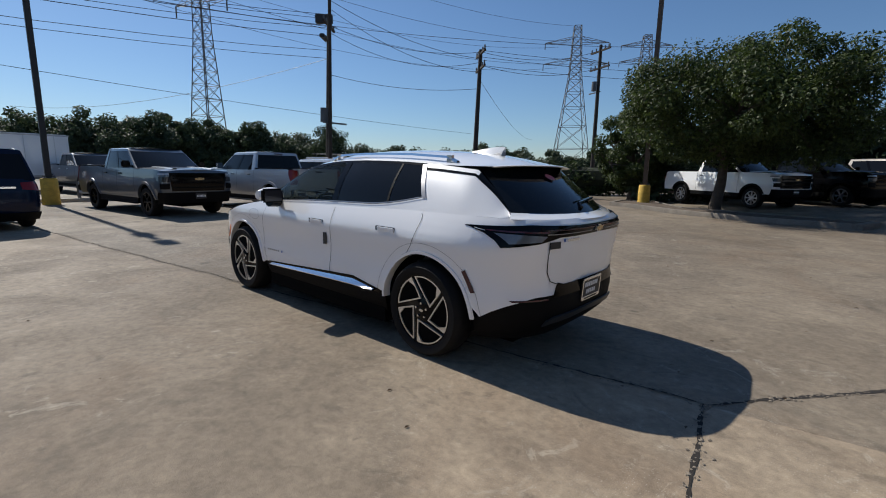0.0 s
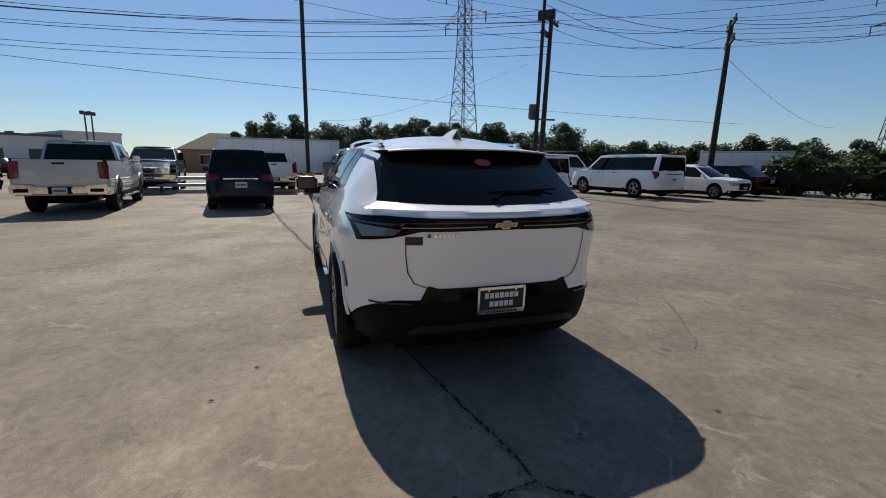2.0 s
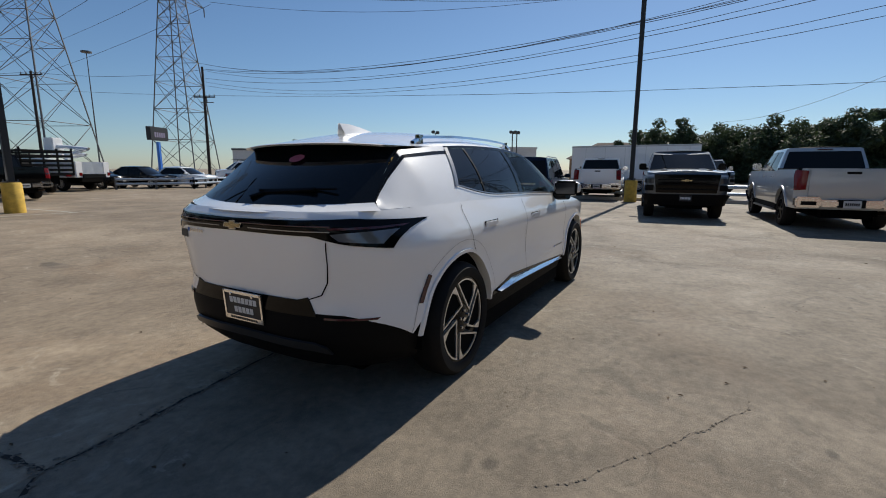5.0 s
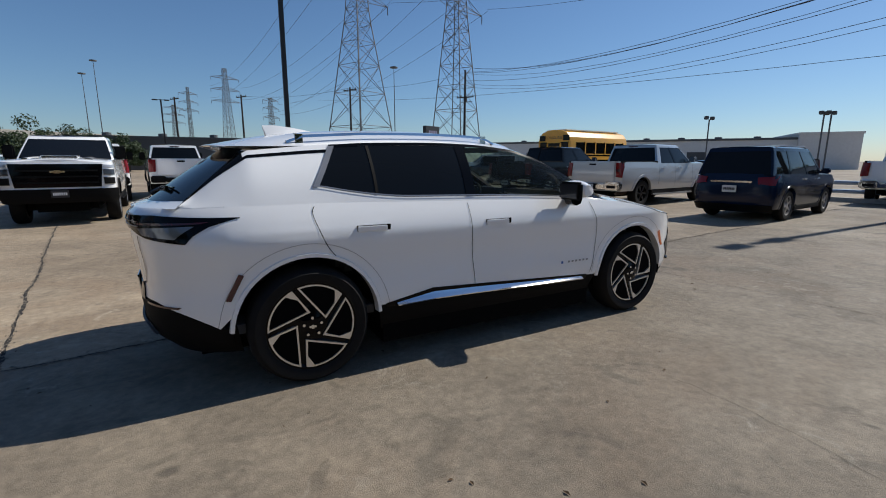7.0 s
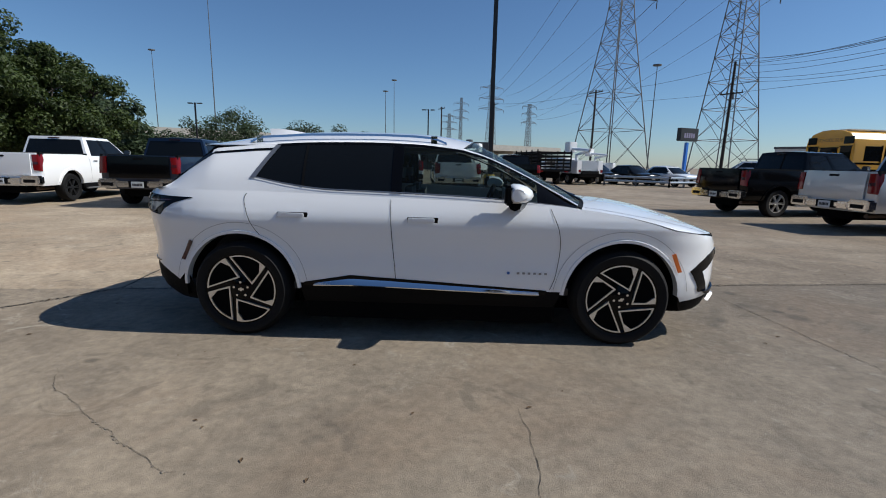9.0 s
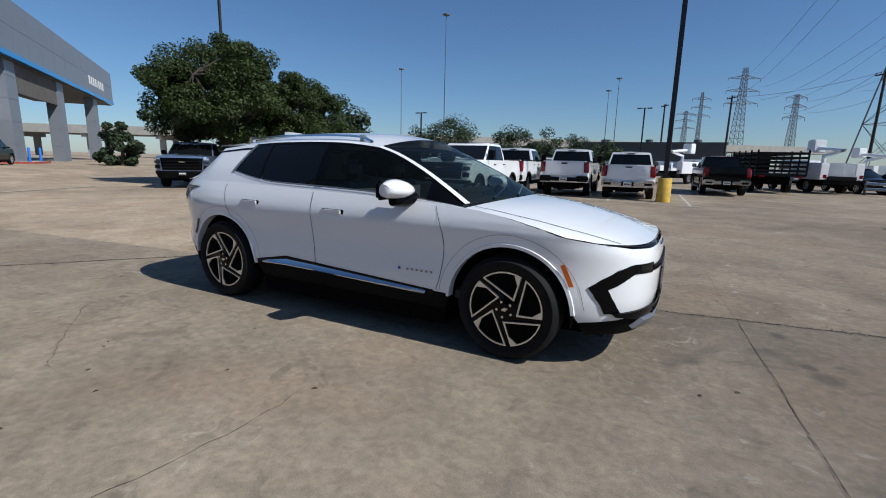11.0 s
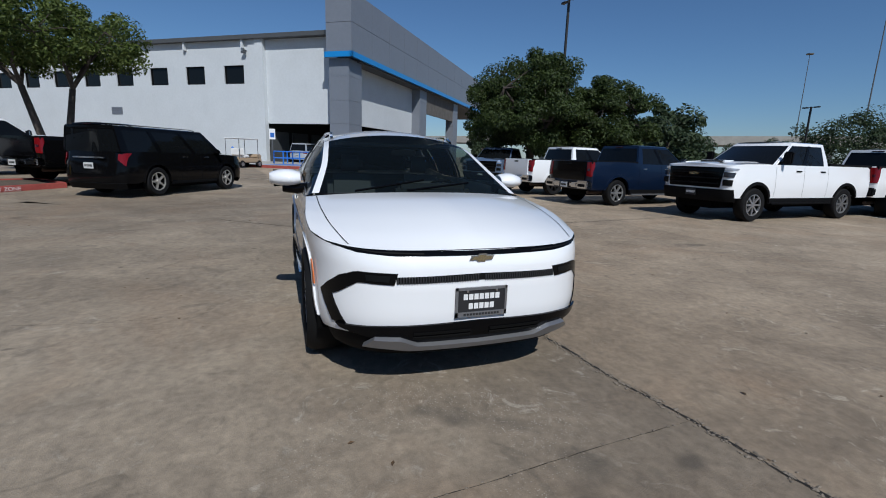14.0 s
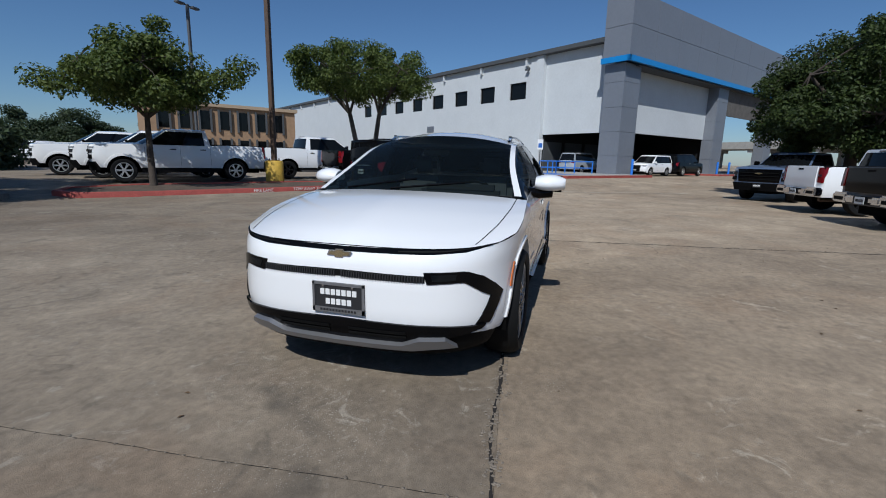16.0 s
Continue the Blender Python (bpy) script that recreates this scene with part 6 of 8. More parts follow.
def utility_truck():
    t = thing("utility_truck", "white service truck with tool cabinets and a folded boom", "truck")
    part("cabinets", boxes((-3.2, -0.4, 0.7, 1.15, 0.8, 1.75), (-3.2, -0.4, -1.15, -0.7, 0.8, 1.75), bevel=0.03), WHITE, t, smooth=40)
    part("bed", boxes((-3.3, -0.4, -0.75, 0.75, 0.8, 1.0)), TRIM, t)
    part("cab", boxes((-0.3, 1.6, -1.0, 1.0, 0.6, 1.95), (1.5, 2.8, -0.95, 0.95, 0.6, 1.35), bevel=0.12), WHITE, t, smooth=40)
    for s in (1, -1):
        part("side_window", boxes((0.0, 1.3, s * 1.0 - 0.01, s * 1.0 + 0.01, 1.35, 1.8)), GLASS, t)
        part("tail_light", boxes((-3.33, -3.28, s * 0.95 - 0.08, s * 0.95 + 0.08, 0.9, 1.1)), RED, t)
    part("rear_window", boxes((-0.32, -0.29, -0.7, 0.7, 1.35, 1.8)), GLASS, t)
    part("boom", tubes(([(-1.4, 0, 1.0), (-1.4, 0, 2.2), (-3.0, 0, 2.5), (-0.6, 0, 2.7)], 0.13), n=8), WHITE, t)
    part("bucket", boxes((-0.9, -0.2, -0.35, 0.35, 2.4, 3.2), bevel=0.05), WHITE, t, smooth=40)
    part("chassis", boxes((-3.2, 2.6, -0.5, 0.5, 0.45, 0.85)), UNDER, t)
    part("bumper", boxes((-3.5, -3.3, -1.1, 1.1, 0.55, 0.8)), BLACK, t)
    add_wheels(t, (1.9, -1.9), 1.05, 0.42, 0.25, 0.28, "steel", ALLOY)
    return t


ut = utility_truck()
put(ut, 9.2, 33.5, 110)
copy_thing(ut, pose(2.6, 40, 0, 0, 0, 60))
copy_thing(ut, pose(14.5, 47, 0, 0, 0, 120))


# ---- steel barrier rails ----
def barrier(a, b, label):
    a, b = Vector((*a, 0)), Vector((*b, 0))
    t = thing("barrier_rail", label, "barrier", group="barriers")
    n = max(2, int((b - a).length / 1.6))
    for k in range(n + 1):
        p = a.lerp(b, k / n)
        part("post", boxes((p.x - 0.05, p.x + 0.05, p.y - 0.05, p.y + 0.05, 0, 0.75)), STEEL, t)
    for z in (0.36, 0.66):
        bm = bmesh.new()
        tube(bm, [a + Vector((0, 0, z)), b + Vector((0, 0, z))], 0.075, 8)
        part("rail", bm, mat("pale blue steel", (0.30, 0.36, 0.44), 0.5, 0.4), t)


barrier((17.9, 8.5), (18.4, 0.9), "pale galvanised pipe barrier behind the parked cars")
barrier((18.6, -0.6), (18.9, -9.0), "pale galvanised pipe barrier behind the parked pickups")
barrier((11.4, 30.4), (15.2, 28.2), "low pale blue pipe barrier before the saloon cars")
barrier((15.2, 28.2), (19.4, 30.6), "short pale blue pipe barrier beside the saloon cars")
kb = thing("kerb_island", "low concrete kerb behind the parked row", "kerb", kind="structure")
part("kerb", boxes((18.1, 18.35, -9, 12, -0.05, 0.14), bevel=0.02), CONC, kb)


# ---- islands with red kerbs ----
def island(pts, label, kerb=KERB, fill=SOIL, h=0.15):
    t = thing("kerb_island", label, "kerb", kind="structure")
    bm = bmesh.new()
    n = len(pts)
    P = [Vector((*p, rise(*p))) for p in pts]
    c = sum(P, Vector()) / n
    inn = [p + (c - p).normalized() * 0.18 for p in P]
    U = Vector((0, 0, h))
    grid(bm, [[p - Vector((0, 0, 0.1)), p + U * 0.8, p.lerp(q, 0.15) + U, q + U, q + U * 0.6] for p, q in zip(P + P[:1], inn + inn[:1])])
    bmesh.ops.recalc_face_normals(bm, faces=bm.faces[:])
    part("kerb", bm, kerb, t, smooth=50)
    bm = bmesh.new()
    bm.faces.new([bm.verts.new(q + U * 0.75) for q in inn])
    part("bed", bm, fill, t)
    return t


island([(-5.2, -12.6), (-6.6, -11.3), (-9.6, -9.1), (-12.4, -7.3), (-13.2, -8.1), (-11.8, -9.6), (-9.6, -11.5), (-7.6, -13.1), (-5.9, -13.9), (-5.2, -13.5)], "planted island with a red painted kerb under the sparse oak")
isl = thing("kerb_lettering", "white stencilled fire lane lettering on the red kerb", "lettering")
for words, x, y in (("FIRE LANE", -9.3, -9.32), ("TOW AWAY ZONE", -10.75, -8.36)):
    plate_text(words, 0.15, PAPER, "stencil", isl, Matrix.Translation((x + 0.02, y + 0.03, rise(x, y) + 0.065)) @ pose(0, 0, 0, 90, 0, 146))
island([(4.3, -17.2), (3.4, -16.8), (1.0, -14.95), (-1.6, -14.0), (-4.2, -13.6), (-4.6, -14.4), (-1.5, -15.9), (1.2, -16.6), (3.2, -19.8), (4.6, -19.2)], "planted island with a worn concrete kerb under the large oak", mat("dirty kerb concrete", (0.20, 0.175, 0.145), 0.9, vary=0.3, scale=3, bump=0.3, bscale=30))

# blue rails and accessible-parking sign before the service drive
rl = thing("handrail", "bright blue painted pipe handrails on the kerb", "handrail")
def bp(u, v, z):
    return BM @ Vector((u, v, z))
for (u0, v0), (u1, v1) in (((-5.0, 2.6), (-5.0, 0.9)), ((-5.0, 0.9), (-1.4, 0.1)), ((-5.0, 2.6), (-2.2, 2.2))):
    for k in range(3):
        f = k / 2
        part("post", tubes(([bp(u0 + (u1 - u0) * f, v0 + (v1 - v0) * f, 0.4), bp(u0 + (u1 - u0) * f, v0 + (v1 - v0) * f, 1.4)], 0.05), n=8), BLUER, rl)
    for z in (0.88, 1.38):
        part("rail", tubes(([bp(u0, v0, z), bp(u1, v1, z)], 0.045), n=8), BLUER, rl)
for u, v in ((-2.6, 8.6), (0.3, -2.4), (15.8, -2.5), (18.6, -2.5)):
    b = thing("bollard", "bright blue steel bollard", "bollard", Matrix.Translation(bp(u, v, 0.44)), "bollards")
    part("post", spin_z([(0, 1.25), (0.08, 1.22), (0.1, 1.15), (0.1, 0)], 14), BLUER, b, smooth=40)
sn = thing("parking_sign", "white accessible-parking sign with a blue symbol on a post", "sign", Matrix.Translation(bp(-4.7, 2.9, 0.44)))
part("post", boxes((-0.03, 0.03, -0.03, 0.03, 0, 2.6)), STEEL, sn)
part("board", boxes((0.03, 0.045, -0.22, 0.22, 1.85, 2.65)), PAPER, sn)
part("symbol", boxes((0.045, 0.05, -0.15, 0.15, 2.0, 2.35)), BLUE_INK, sn)

# golf cart by the wall
gc = thing("golf_cart", "tan golf cart with a white canopy and windscreen frame", "golf cart", Matrix.Translation((-28.2, -3.35, 0.3)) @ Matrix.Rotation(radians(143), 4, "Z"))
part("body", boxes((-1.1, 1.1, -0.55, 0.55, 0.3, 0.62), (0.75, 1.15, -0.5, 0.5, 0.6, 0.85), bevel=0.06), TAN, gc, smooth=40)
part("seat", boxes((-0.5, 0.0, -0.5, 0.5, 0.62, 0.8), (-0.6, -0.48, -0.5, 0.5, 0.75, 1.2), bevel=0.05), PAPER, gc, smooth=40)
part("canopy", boxes((-1.0, 0.8, -0.6, 0.6, 1.78, 1.84), bevel=0.02), PAPER, gc)
for x in (-0.95, 0.75):
    for y in (-0.52, 0.52):
        part("canopy_post", tubes(([(x, y, 0.5), (x, y, 1.8)], 0.02)), STEEL, gc)
add_wheels(gc, (0.8, -0.75), 0.6, 0.23, 0.13, 0.18, "steel", ALLOY)
# ---- the white electric suv in the middle of the lane ----
class Upper(Shell):
    """The painted shell: its lower edge follows the black cladding."""
    edge = [(-2.5, 0.60), (-2.3, 0.585), (-2.1, 0.50), (-1.96, 0.41), (-1.88, 0.385), (-1.05, 0.445), (1.05, 0.42), (1.86, 0.35), (2.0, 0.35), (2.2, 0.375), (2.45, 0.415)]

    def low(self, x):
        z = lerp_list(self.edge, x)[0]
        for ax, az, r in self.arches:
            if abs(x - ax) < r:
                z = max(z, az + math.sqrt(r * r - (x - ax) ** 2))
        return z


FORM = dict(nose=[(0.2, 2.24), (0.28, 2.33), (0.38, 2.385), (0.5, 2.40), (0.66, 2.405), (0.78, 2.395), (0.84, 2.37), (0.88, 2.335), (1.2, 2.335)],
            tail=[(0.22, -2.24), (0.32, -2.36), (0.45, -2.41), (0.55, -2.41), (0.65, -2.395), (0.8, -2.41), (0.95, -2.43), (1.06, -2.44), (1.10, -2.43), (1.14, -2.38)],
            wide=[(0.2, 0.85), (0.3, 0.905), (0.40, 0.934), (0.48, 0.945), (0.56, 0.944), (0.66, 0.936), (0.76, 0.938), (0.86, 0.950), (0.92, 0.956), (0.98, 0.945), (1.05, 0.918), (1.10, 0.895), (1.16, 0.865)],
            arches=[(1.477, 0.375, 0.455), (-1.477, 0.375, 0.455)], p=3.5, cf=1.1, cr=1.12)
ev_top = [(-2.46, 1.125), (-2.2, 1.135), (-1.9, 1.14), (-1.3, 1.14), (-0.3, 1.115), (0.5, 1.095), (1.0, 1.075), (1.25, 1.05), (1.5, 1.01), (1.7, 0.965), (1.86, 0.92), (2.1, 0.885), (2.42, 0.862)]
UP = Upper(top=ev_top, base=0.40, **FORM)
LO = Shell(top=[(x, z + 0.004) for x, z in Upper.edge], base=0.25, **dict(FORM, nose=[(0.2, 2.29), (0.27, 2.36), (0.36, 2.39), (0.5, 2.395), (0.8, 2.39)], wide=[(0.2, 0.82), (0.27, 0.885), (0.36, 0.915), (0.45, 0.925), (0.6, 0.938), (0.8, 0.95)]))
ev = thing("electric_suv", "glossy white electric suv with black cladding and machined five-window wheels", "suv")


def ring(x):
    """A point of the shoulder on the left side."""
    z = lerp_list(ev_top, x)[0]
    return UP.side(x, z)


part("body", UP.skin(rows=18, arc=22, n=14), WHITE, ev, smooth=32)


def low_skin():
    bm = bmesh.new()
    rows = []
    for s in LO.stations(12, 18):
        q = LO.point(s, 0.5)
        z1 = max(UP.low(q.x), 0.26) + 0.003
        z0 = min(LO.low(q.x), z1 - 0.002)
        rows.append([LO.point(s, z0 + (z1 - z0) * k / 4) - Vector((0, 0.004, 0)) for k in range(5)])
    grid(bm, rows)
    return mirrored(bm)


part("cladding", low_skin(), TRIM, ev, "black lower cladding and bumpers", smooth=40)
part("underfloor", boxes((-2.1, 2.1, -0.60, 0.60, 0.19, 0.62), (-0.98, 0.98, -0.88, 0.88, 0.15, 0.40)), UNDER, ev)


def coons(B, F, C, E, nf=10, nk=10):
    """A half patch: C the middle line, E the edge, B and F the back and front lines, each a function of 0..1."""
    rows = []
    for i in range(nf + 1):
        f = i / nf
        row = []
        for j in range(nk + 1):
            k = j / nk
            p = (1 - f) * B(k) + f * F(k) + (1 - k) * C(f) + k * E(f)
            p -= (1 - f) * ((1 - k) * C(0) + k * E(0)) + f * ((1 - k) * C(1) + k * E(1))
            row.append(p)
        rows.append(row)
    bm = bmesh.new()
    grid(bm, rows)
    return mirrored(bm)


def curve(pts):
    """A smooth curve through the points, by share of their number."""
    P = [Vector(p) for p in pts]

    def at(f):
        f = max(0, min(1, f)) * (len(P) - 1)
        i = min(int(f), len(P) - 2)
        t = f - i
        a, b, c, d = P[max(i - 1, 0)], P[i], P[i + 1], P[min(i + 2, len(P) - 1)]
        return 0.5 * (2 * b + (c - a) * t + (2 * a - 5 * b + 4 * c - d) * t * t + (3 * b - a - 3 * c + d) * t ** 3)
    return at


# hood
Bh = lambda k: Vector((1.13 + 0.17 * (1 - k * k), ring(1.13).y * k, ring(1.13).z + (1.110 - ring(1.13).z) * (1 - k ** 2.4)))
xl = 1.86
yl = ring(xl).y
Fh = lambda k: UP.on_end(yl * k, lerp_list(ev_top, UP.on_end(yl * k, 0.89).x)[0]) if k < 0.999 else ring(xl)
Ch = curve([(1.30, 0, 1.110), (1.58, 0, 1.090), (1.84, 0, 1.045), (2.05, 0, 0.99), (2.22, 0, 0.93), (2.335 + 0.0, 0, 0.868)])
Ch_end = Fh(0.0)
Eh = lambda f: ring(1.13 + (xl - 1.13) * f)
Ch2 = lambda f: Ch(f) + (Ch_end - Ch(1.0)) * f * f
part("hood", coons(Bh, Fh, Ch2, Eh, 16, 14), WHITE, ev, smooth=40)


def hood_at(f, k):
    p = (1 - f) * Bh(k) + f * Fh(k) + (1 - k) * Ch2(f) + k * Eh(f)
    return p - (1 - f) * ((1 - k) * Ch2(0) + k * Eh(0)) - f * ((1 - k) * Ch2(1) + k * Eh(1))


for s in (1, -1):
    bm = bmesh.new()
    rows = []
    for i in range(21):
        f = 0.02 + 0.95 * i / 20
        k = 0.915 - 0.13 * f ** 2.2
        rows.append([hood_at(f, k + d) + Vector((0, 0, 0.0025)) for d in (-0.0035, 0.0035)])
    grid(bm, rows)
    part("hood_seam", bm if s > 0 else flip_y(bm), TRIM, ev)

def strip(fn, ts, w, name, material, parent=None, up=0.003):
    """A thin line on a surface: fn(t) gives the point and the direction across."""
    bm = bmesh.new()
    rows = []
    for t in ts:
        p, a = fn(t)
        rows.append([p + a * w / 2, p - a * w / 2])
    grid(bm, rows)
    return part(name, bm, material, parent or ev)


# cant line between side glass and roof, and the middle of hood, screen and roof
EDGE = [(1.14, 0.885, 1.072), (1.08, 0.83, 1.096), (0.74, 0.762, 1.285), (0.44, 0.716, 1.422), (0.22, 0.69, 1.487), (-0.1, 0.675, 1.52), (-0.5, 0.67, 1.53), (-1.0, 0.66, 1.52),
        (-1.4, 0.645, 1.495), (-1.76, 0.63, 1.46), (-1.94, 0.66, 1.325), (-2.09, 0.70, 1.19), (-2.16, 0.79, 1.135)]


def edge_at(x):
    return Vector((x, *lerp_list(sorted(EDGE), x)))


def side_at(x, v, off=0.0):
    """Side of the glasshouse: v 0 at the shoulder, 1 at the cant line."""
    a, b = ring(x), edge_at(x)
    p = a.lerp(b, v)
    return p + Vector((0, 0.03 * math.sin(math.pi * v) * max(0.0, min(1.0, (b.z - a.z - 0.05) / 0.28)) + off, off * 0.4))


def sill_v(x):
    """The lower edge of the side glass: it kicks up towards the rear pillar."""
    f = max(0.0, min(1.0, (-0.72 - x) / 0.66))
    return 0.085 + 0.21 * f * f


def side_patch(name, xa, xb, v0, v1, material, off=0.0, nx=14, nv=5, label="", solid=0.0, smooth=50, low=None, high=None):
    """The same patch on both sides; xa, xb: numbers or functions of v."""
    A = xa if callable(xa) else (lambda v: xa)
    B = xb if callable(xb) else (lambda v: xb)
    for s in (1, -1):
        bm = bmesh.new()
        vs = [v0 + (v1 - v0) * k / nv for k in range(nv + 1)]
        rows = []
        for i in range(nx + 1):
            row = []
            for v in vs:
                x = A(v) + (B(v) - A(v)) * i / nx
                a_, b_ = (low(x) if low else v0), (high(x) if high else v1)
                row.append(side_at(x, a_ + (b_ - a_) * (v - v0) / (v1 - v0), off))
            rows.append(row)
        grid(bm, rows, flip=True)
        if solid:
            thick(bm, solid)
        if s < 0:
            flip_y(bm)
        part(name, bm, material, ev, label, smooth=smooth)


qx = lambda v: -1.44 + 0.22 * v              # the slanted rear end of the side windows
side_patch("window_sill_panel", lambda v: -1.46, 1.12, 0.0, 0.075, WHITE, nv=1, nx=30, high=lambda x: sill_v(x) - 0.008)
side_patch("cant_rail", -1.25, 1.12, 0.95, 1.0, BLACK, 0.002, nv=1, nx=30)
side_patch("rear_quarter", -2.15, lambda v: qx(v) - 0.02, 0.0, 0.88, WHITE, nx=18, nv=8)
side_patch("quarter_band", -2.15, lambda v: qx(v) - 0.02, 0.86, 0.915, BLACK, 0.002, nx=18, nv=2, label="gloss black band under the roof")
side_patch("spoiler_side", -1.78, lambda v: qx(v) - 0.02, 0.915, 1.0, WHITE, 0.001, nx=18, nv=2)
side_patch("glass_return", -2.12, -1.78, 0.915, 1.0, GLASS, 0.001, nx=10, nv=2, label="black edge of the rear window")
side_patch("front_window", -0.235, 0.80, 0.10, 0.95, GLASS_F, 0.0, 16, 6, low=sill_v)
side_patch("mirror_sail", 0.80, 1.10, 0.08, 0.96, BLACK, 0.001, 6, 3)
side_patch("rear_window_pane", -0.985, -0.305, 0.10, 0.95, GLASS, 0.0, 12, 6, low=sill_v)
side_patch("quarter_window", lambda v: qx(v) + 0.02, -1.0, 0.10, 0.95, GLASS, 0.0, 8, 6, low=sill_v)
side_patch("centre_pillar", -0.31, -0.23, 0.08, 0.96, BLACK, 0.004, 3, 5)
side_patch("window_divider", -1.003, -0.983, 0.13, 0.95, TRIM, 0.004, 1, 5)
side_patch("window_chrome", -1.40, 1.06, 0.070, 0.100, SATIN, 0.006, 30, 1, "bright window strip", low=lambda x: sill_v(x) - 0.004, high=lambda x: sill_v(x) + 0.018)
side_patch("quarter_chrome", lambda v: qx(v) - 0.030, lambda v: qx(v) + 0.012, 0.275, 0.97, SATIN, 0.006, 1, 6, "bright strip at the rear pillar")

# windscreen, roof, rear window: lateral bows between the cant lines
def bow(xe, ye, ze, xc, zc, pw=2.2):
    return lambda k: Vector((xe + (xc - xe) * (1 - k * k), ye * k, ze + (zc - ze) * (1 - abs(k) ** pw)))


def cross(name, secs, material, k0=0.0, k1=1.0, nk=12, nf=5, lift=0.0, label="", smooth=40):
    """A surface through bows, between the shares k0 and k1 of the half width."""
    rows = []
    cur = [curve([b(k0 + (k1 - k0) * j / nk) for b in secs]) for j in range(nk + 1)]
    n = nf * (len(secs) - 1)
    bm = bmesh.new()
    grid(bm, [[cur[j](i / n) + Vector((0, 0, lift)) for j in range(nk + 1)] for i in range(n + 1)])
    return part(name, mirrored(bm), material, ev, label, smooth=smooth)


E = {x: edge_at(x) for x in (1.0, 0.68, 0.41, 0.22, -0.1, -0.5, -1.0, -1.4)}
scr = [bow(1.11, 0.865, 1.086, 1.265, 1.106), bow(0.74, 0.762, 1.285, 0.88, 1.300), bow(0.44, 0.716, 1.422, 0.57, 1.455), bow(0.22, 0.69, 1.487, 0.34, 1.572)]
roof = [scr[-1], bow(-0.1, 0.675, 1.52, 0.0, 1.625), bow(-0.5, 0.67, 1.53, -0.5, 1.642), bow(-1.0, 0.66, 1.52, -1.0, 1.634), bow(-1.4, 0.645, 1.495, -1.5, 1.595), bow(-1.85, 0.60, 1.488, -1.965, 1.506, 3.0)]
cross("windscreen", scr, GLASS_F, 0.0, 0.94)
for s in (1, -1):
    cur = [curve([b(k) for b in scr]) for k in (0.94, 0.965, 1.0)]
    bm = bmesh.new()
    grid(bm, [[c(i / 15) + Vector((0, 0, 0.001)) for c in cur] for i in range(16)])
    part("windscreen_pillar", bm if s > 0 else flip_y(bm), WHITE, ev, smooth=40)
cross("roof", roof, WHITE)
cross("cowl", [Bh, bow(1.12, 0.87, 1.078, 1.282, 1.104), scr[0]], TRIM, 0, 0.97, 10, 2, -0.004)
g0, g1, g2, g3 = bow(-1.77, 0.63, 1.472, -1.85, 1.487, 3.0), bow(-1.94, 0.66, 1.325, -2.10, 1.32, 3.0), bow(-2.115, 0.725, 1.172, -2.335, 1.150), bow(-2.16, 0.80, 1.135, -2.43, 1.118)
cross("spoiler_underside", [bow(-1.85, 0.60, 1.478, -1.96, 1.496, 3.0), g0], BLACK, 0, 1, 10, 2)
cross("rear_window", [g0, g1, g2], GLASS, nf=6)
cross("tailgate_top", [g2, bow(-2.135, 0.76, 1.152, -2.385, 1.135), g3], WHITE, nf=4)
cross("spoiler_lip", [bow(-1.845, 0.60, 1.491, -1.96, 1.509, 3.0), bow(-1.87, 0.60, 1.485, -1.985, 1.501, 3.0), bow(-1.85, 0.60, 1.475, -1.96, 1.492, 3.0)], WHITE, nf=3)
for s in (1, -1):
    bm = bmesh.new()
    rows = []
    for x in (-1.50, -1.40, -1.25, -1.0, -0.7, -0.4, -0.15, 0.0, 0.10):
        q = edge_at(x)
        h = 0.020 if -1.45 < x < 0.05 else -0.01
        c = Vector((x, q.y - 0.075, q.z + 0.045 + h))
        rows.append([c + Vector((0, 0.016, -0.010)), c + Vector((0, 0.013, 0.008)), c + Vector((0, -0.013, 0.009)), c + Vector((0, -0.016, -0.008))])
    grid(bm, rows, close=True)
    bmesh.ops.recalc_face_normals(bm, faces=bm.faces[:])
    for x0 in (-1.42, 0.0):
        q = edge_at(x0)
        box(bm, x0 - 0.025, x0 + 0.025, q.y - 0.09, q.y - 0.06, q.z + 0.01, q.z + 0.08)
    part("roof_rail", bm if s > 0 else flip_y(bm), CHROME, ev, "bright silver roof rail", smooth=35)
bm = bmesh.new()
fin = [(-1.18, 0.012, 1.615, 1.625), (-1.32, 0.032, 1.607, 1.648), (-1.45, 0.042, 1.597, 1.662), (-1.54, 0.036, 1.588, 1.660)]
grid(bm, [[(x, w, z0), (x - 0.01, w * 0.6, (z0 + z1) / 2), (x - 0.02, w * 0.2, z1), (x - 0.02, -w * 0.2, z1), (x - 0.01, -w * 0.6, (z0 + z1) / 2), (x, -w, z0)] for x, w, z0, z1 in fin])
bmesh.ops.holes_fill(bm, edges=[e for e in bm.edges if e.is_boundary])
bmesh.ops.recalc_face_normals(bm, faces=bm.faces[:])
part("antenna_fin", bm, WHITE, ev, smooth=50)


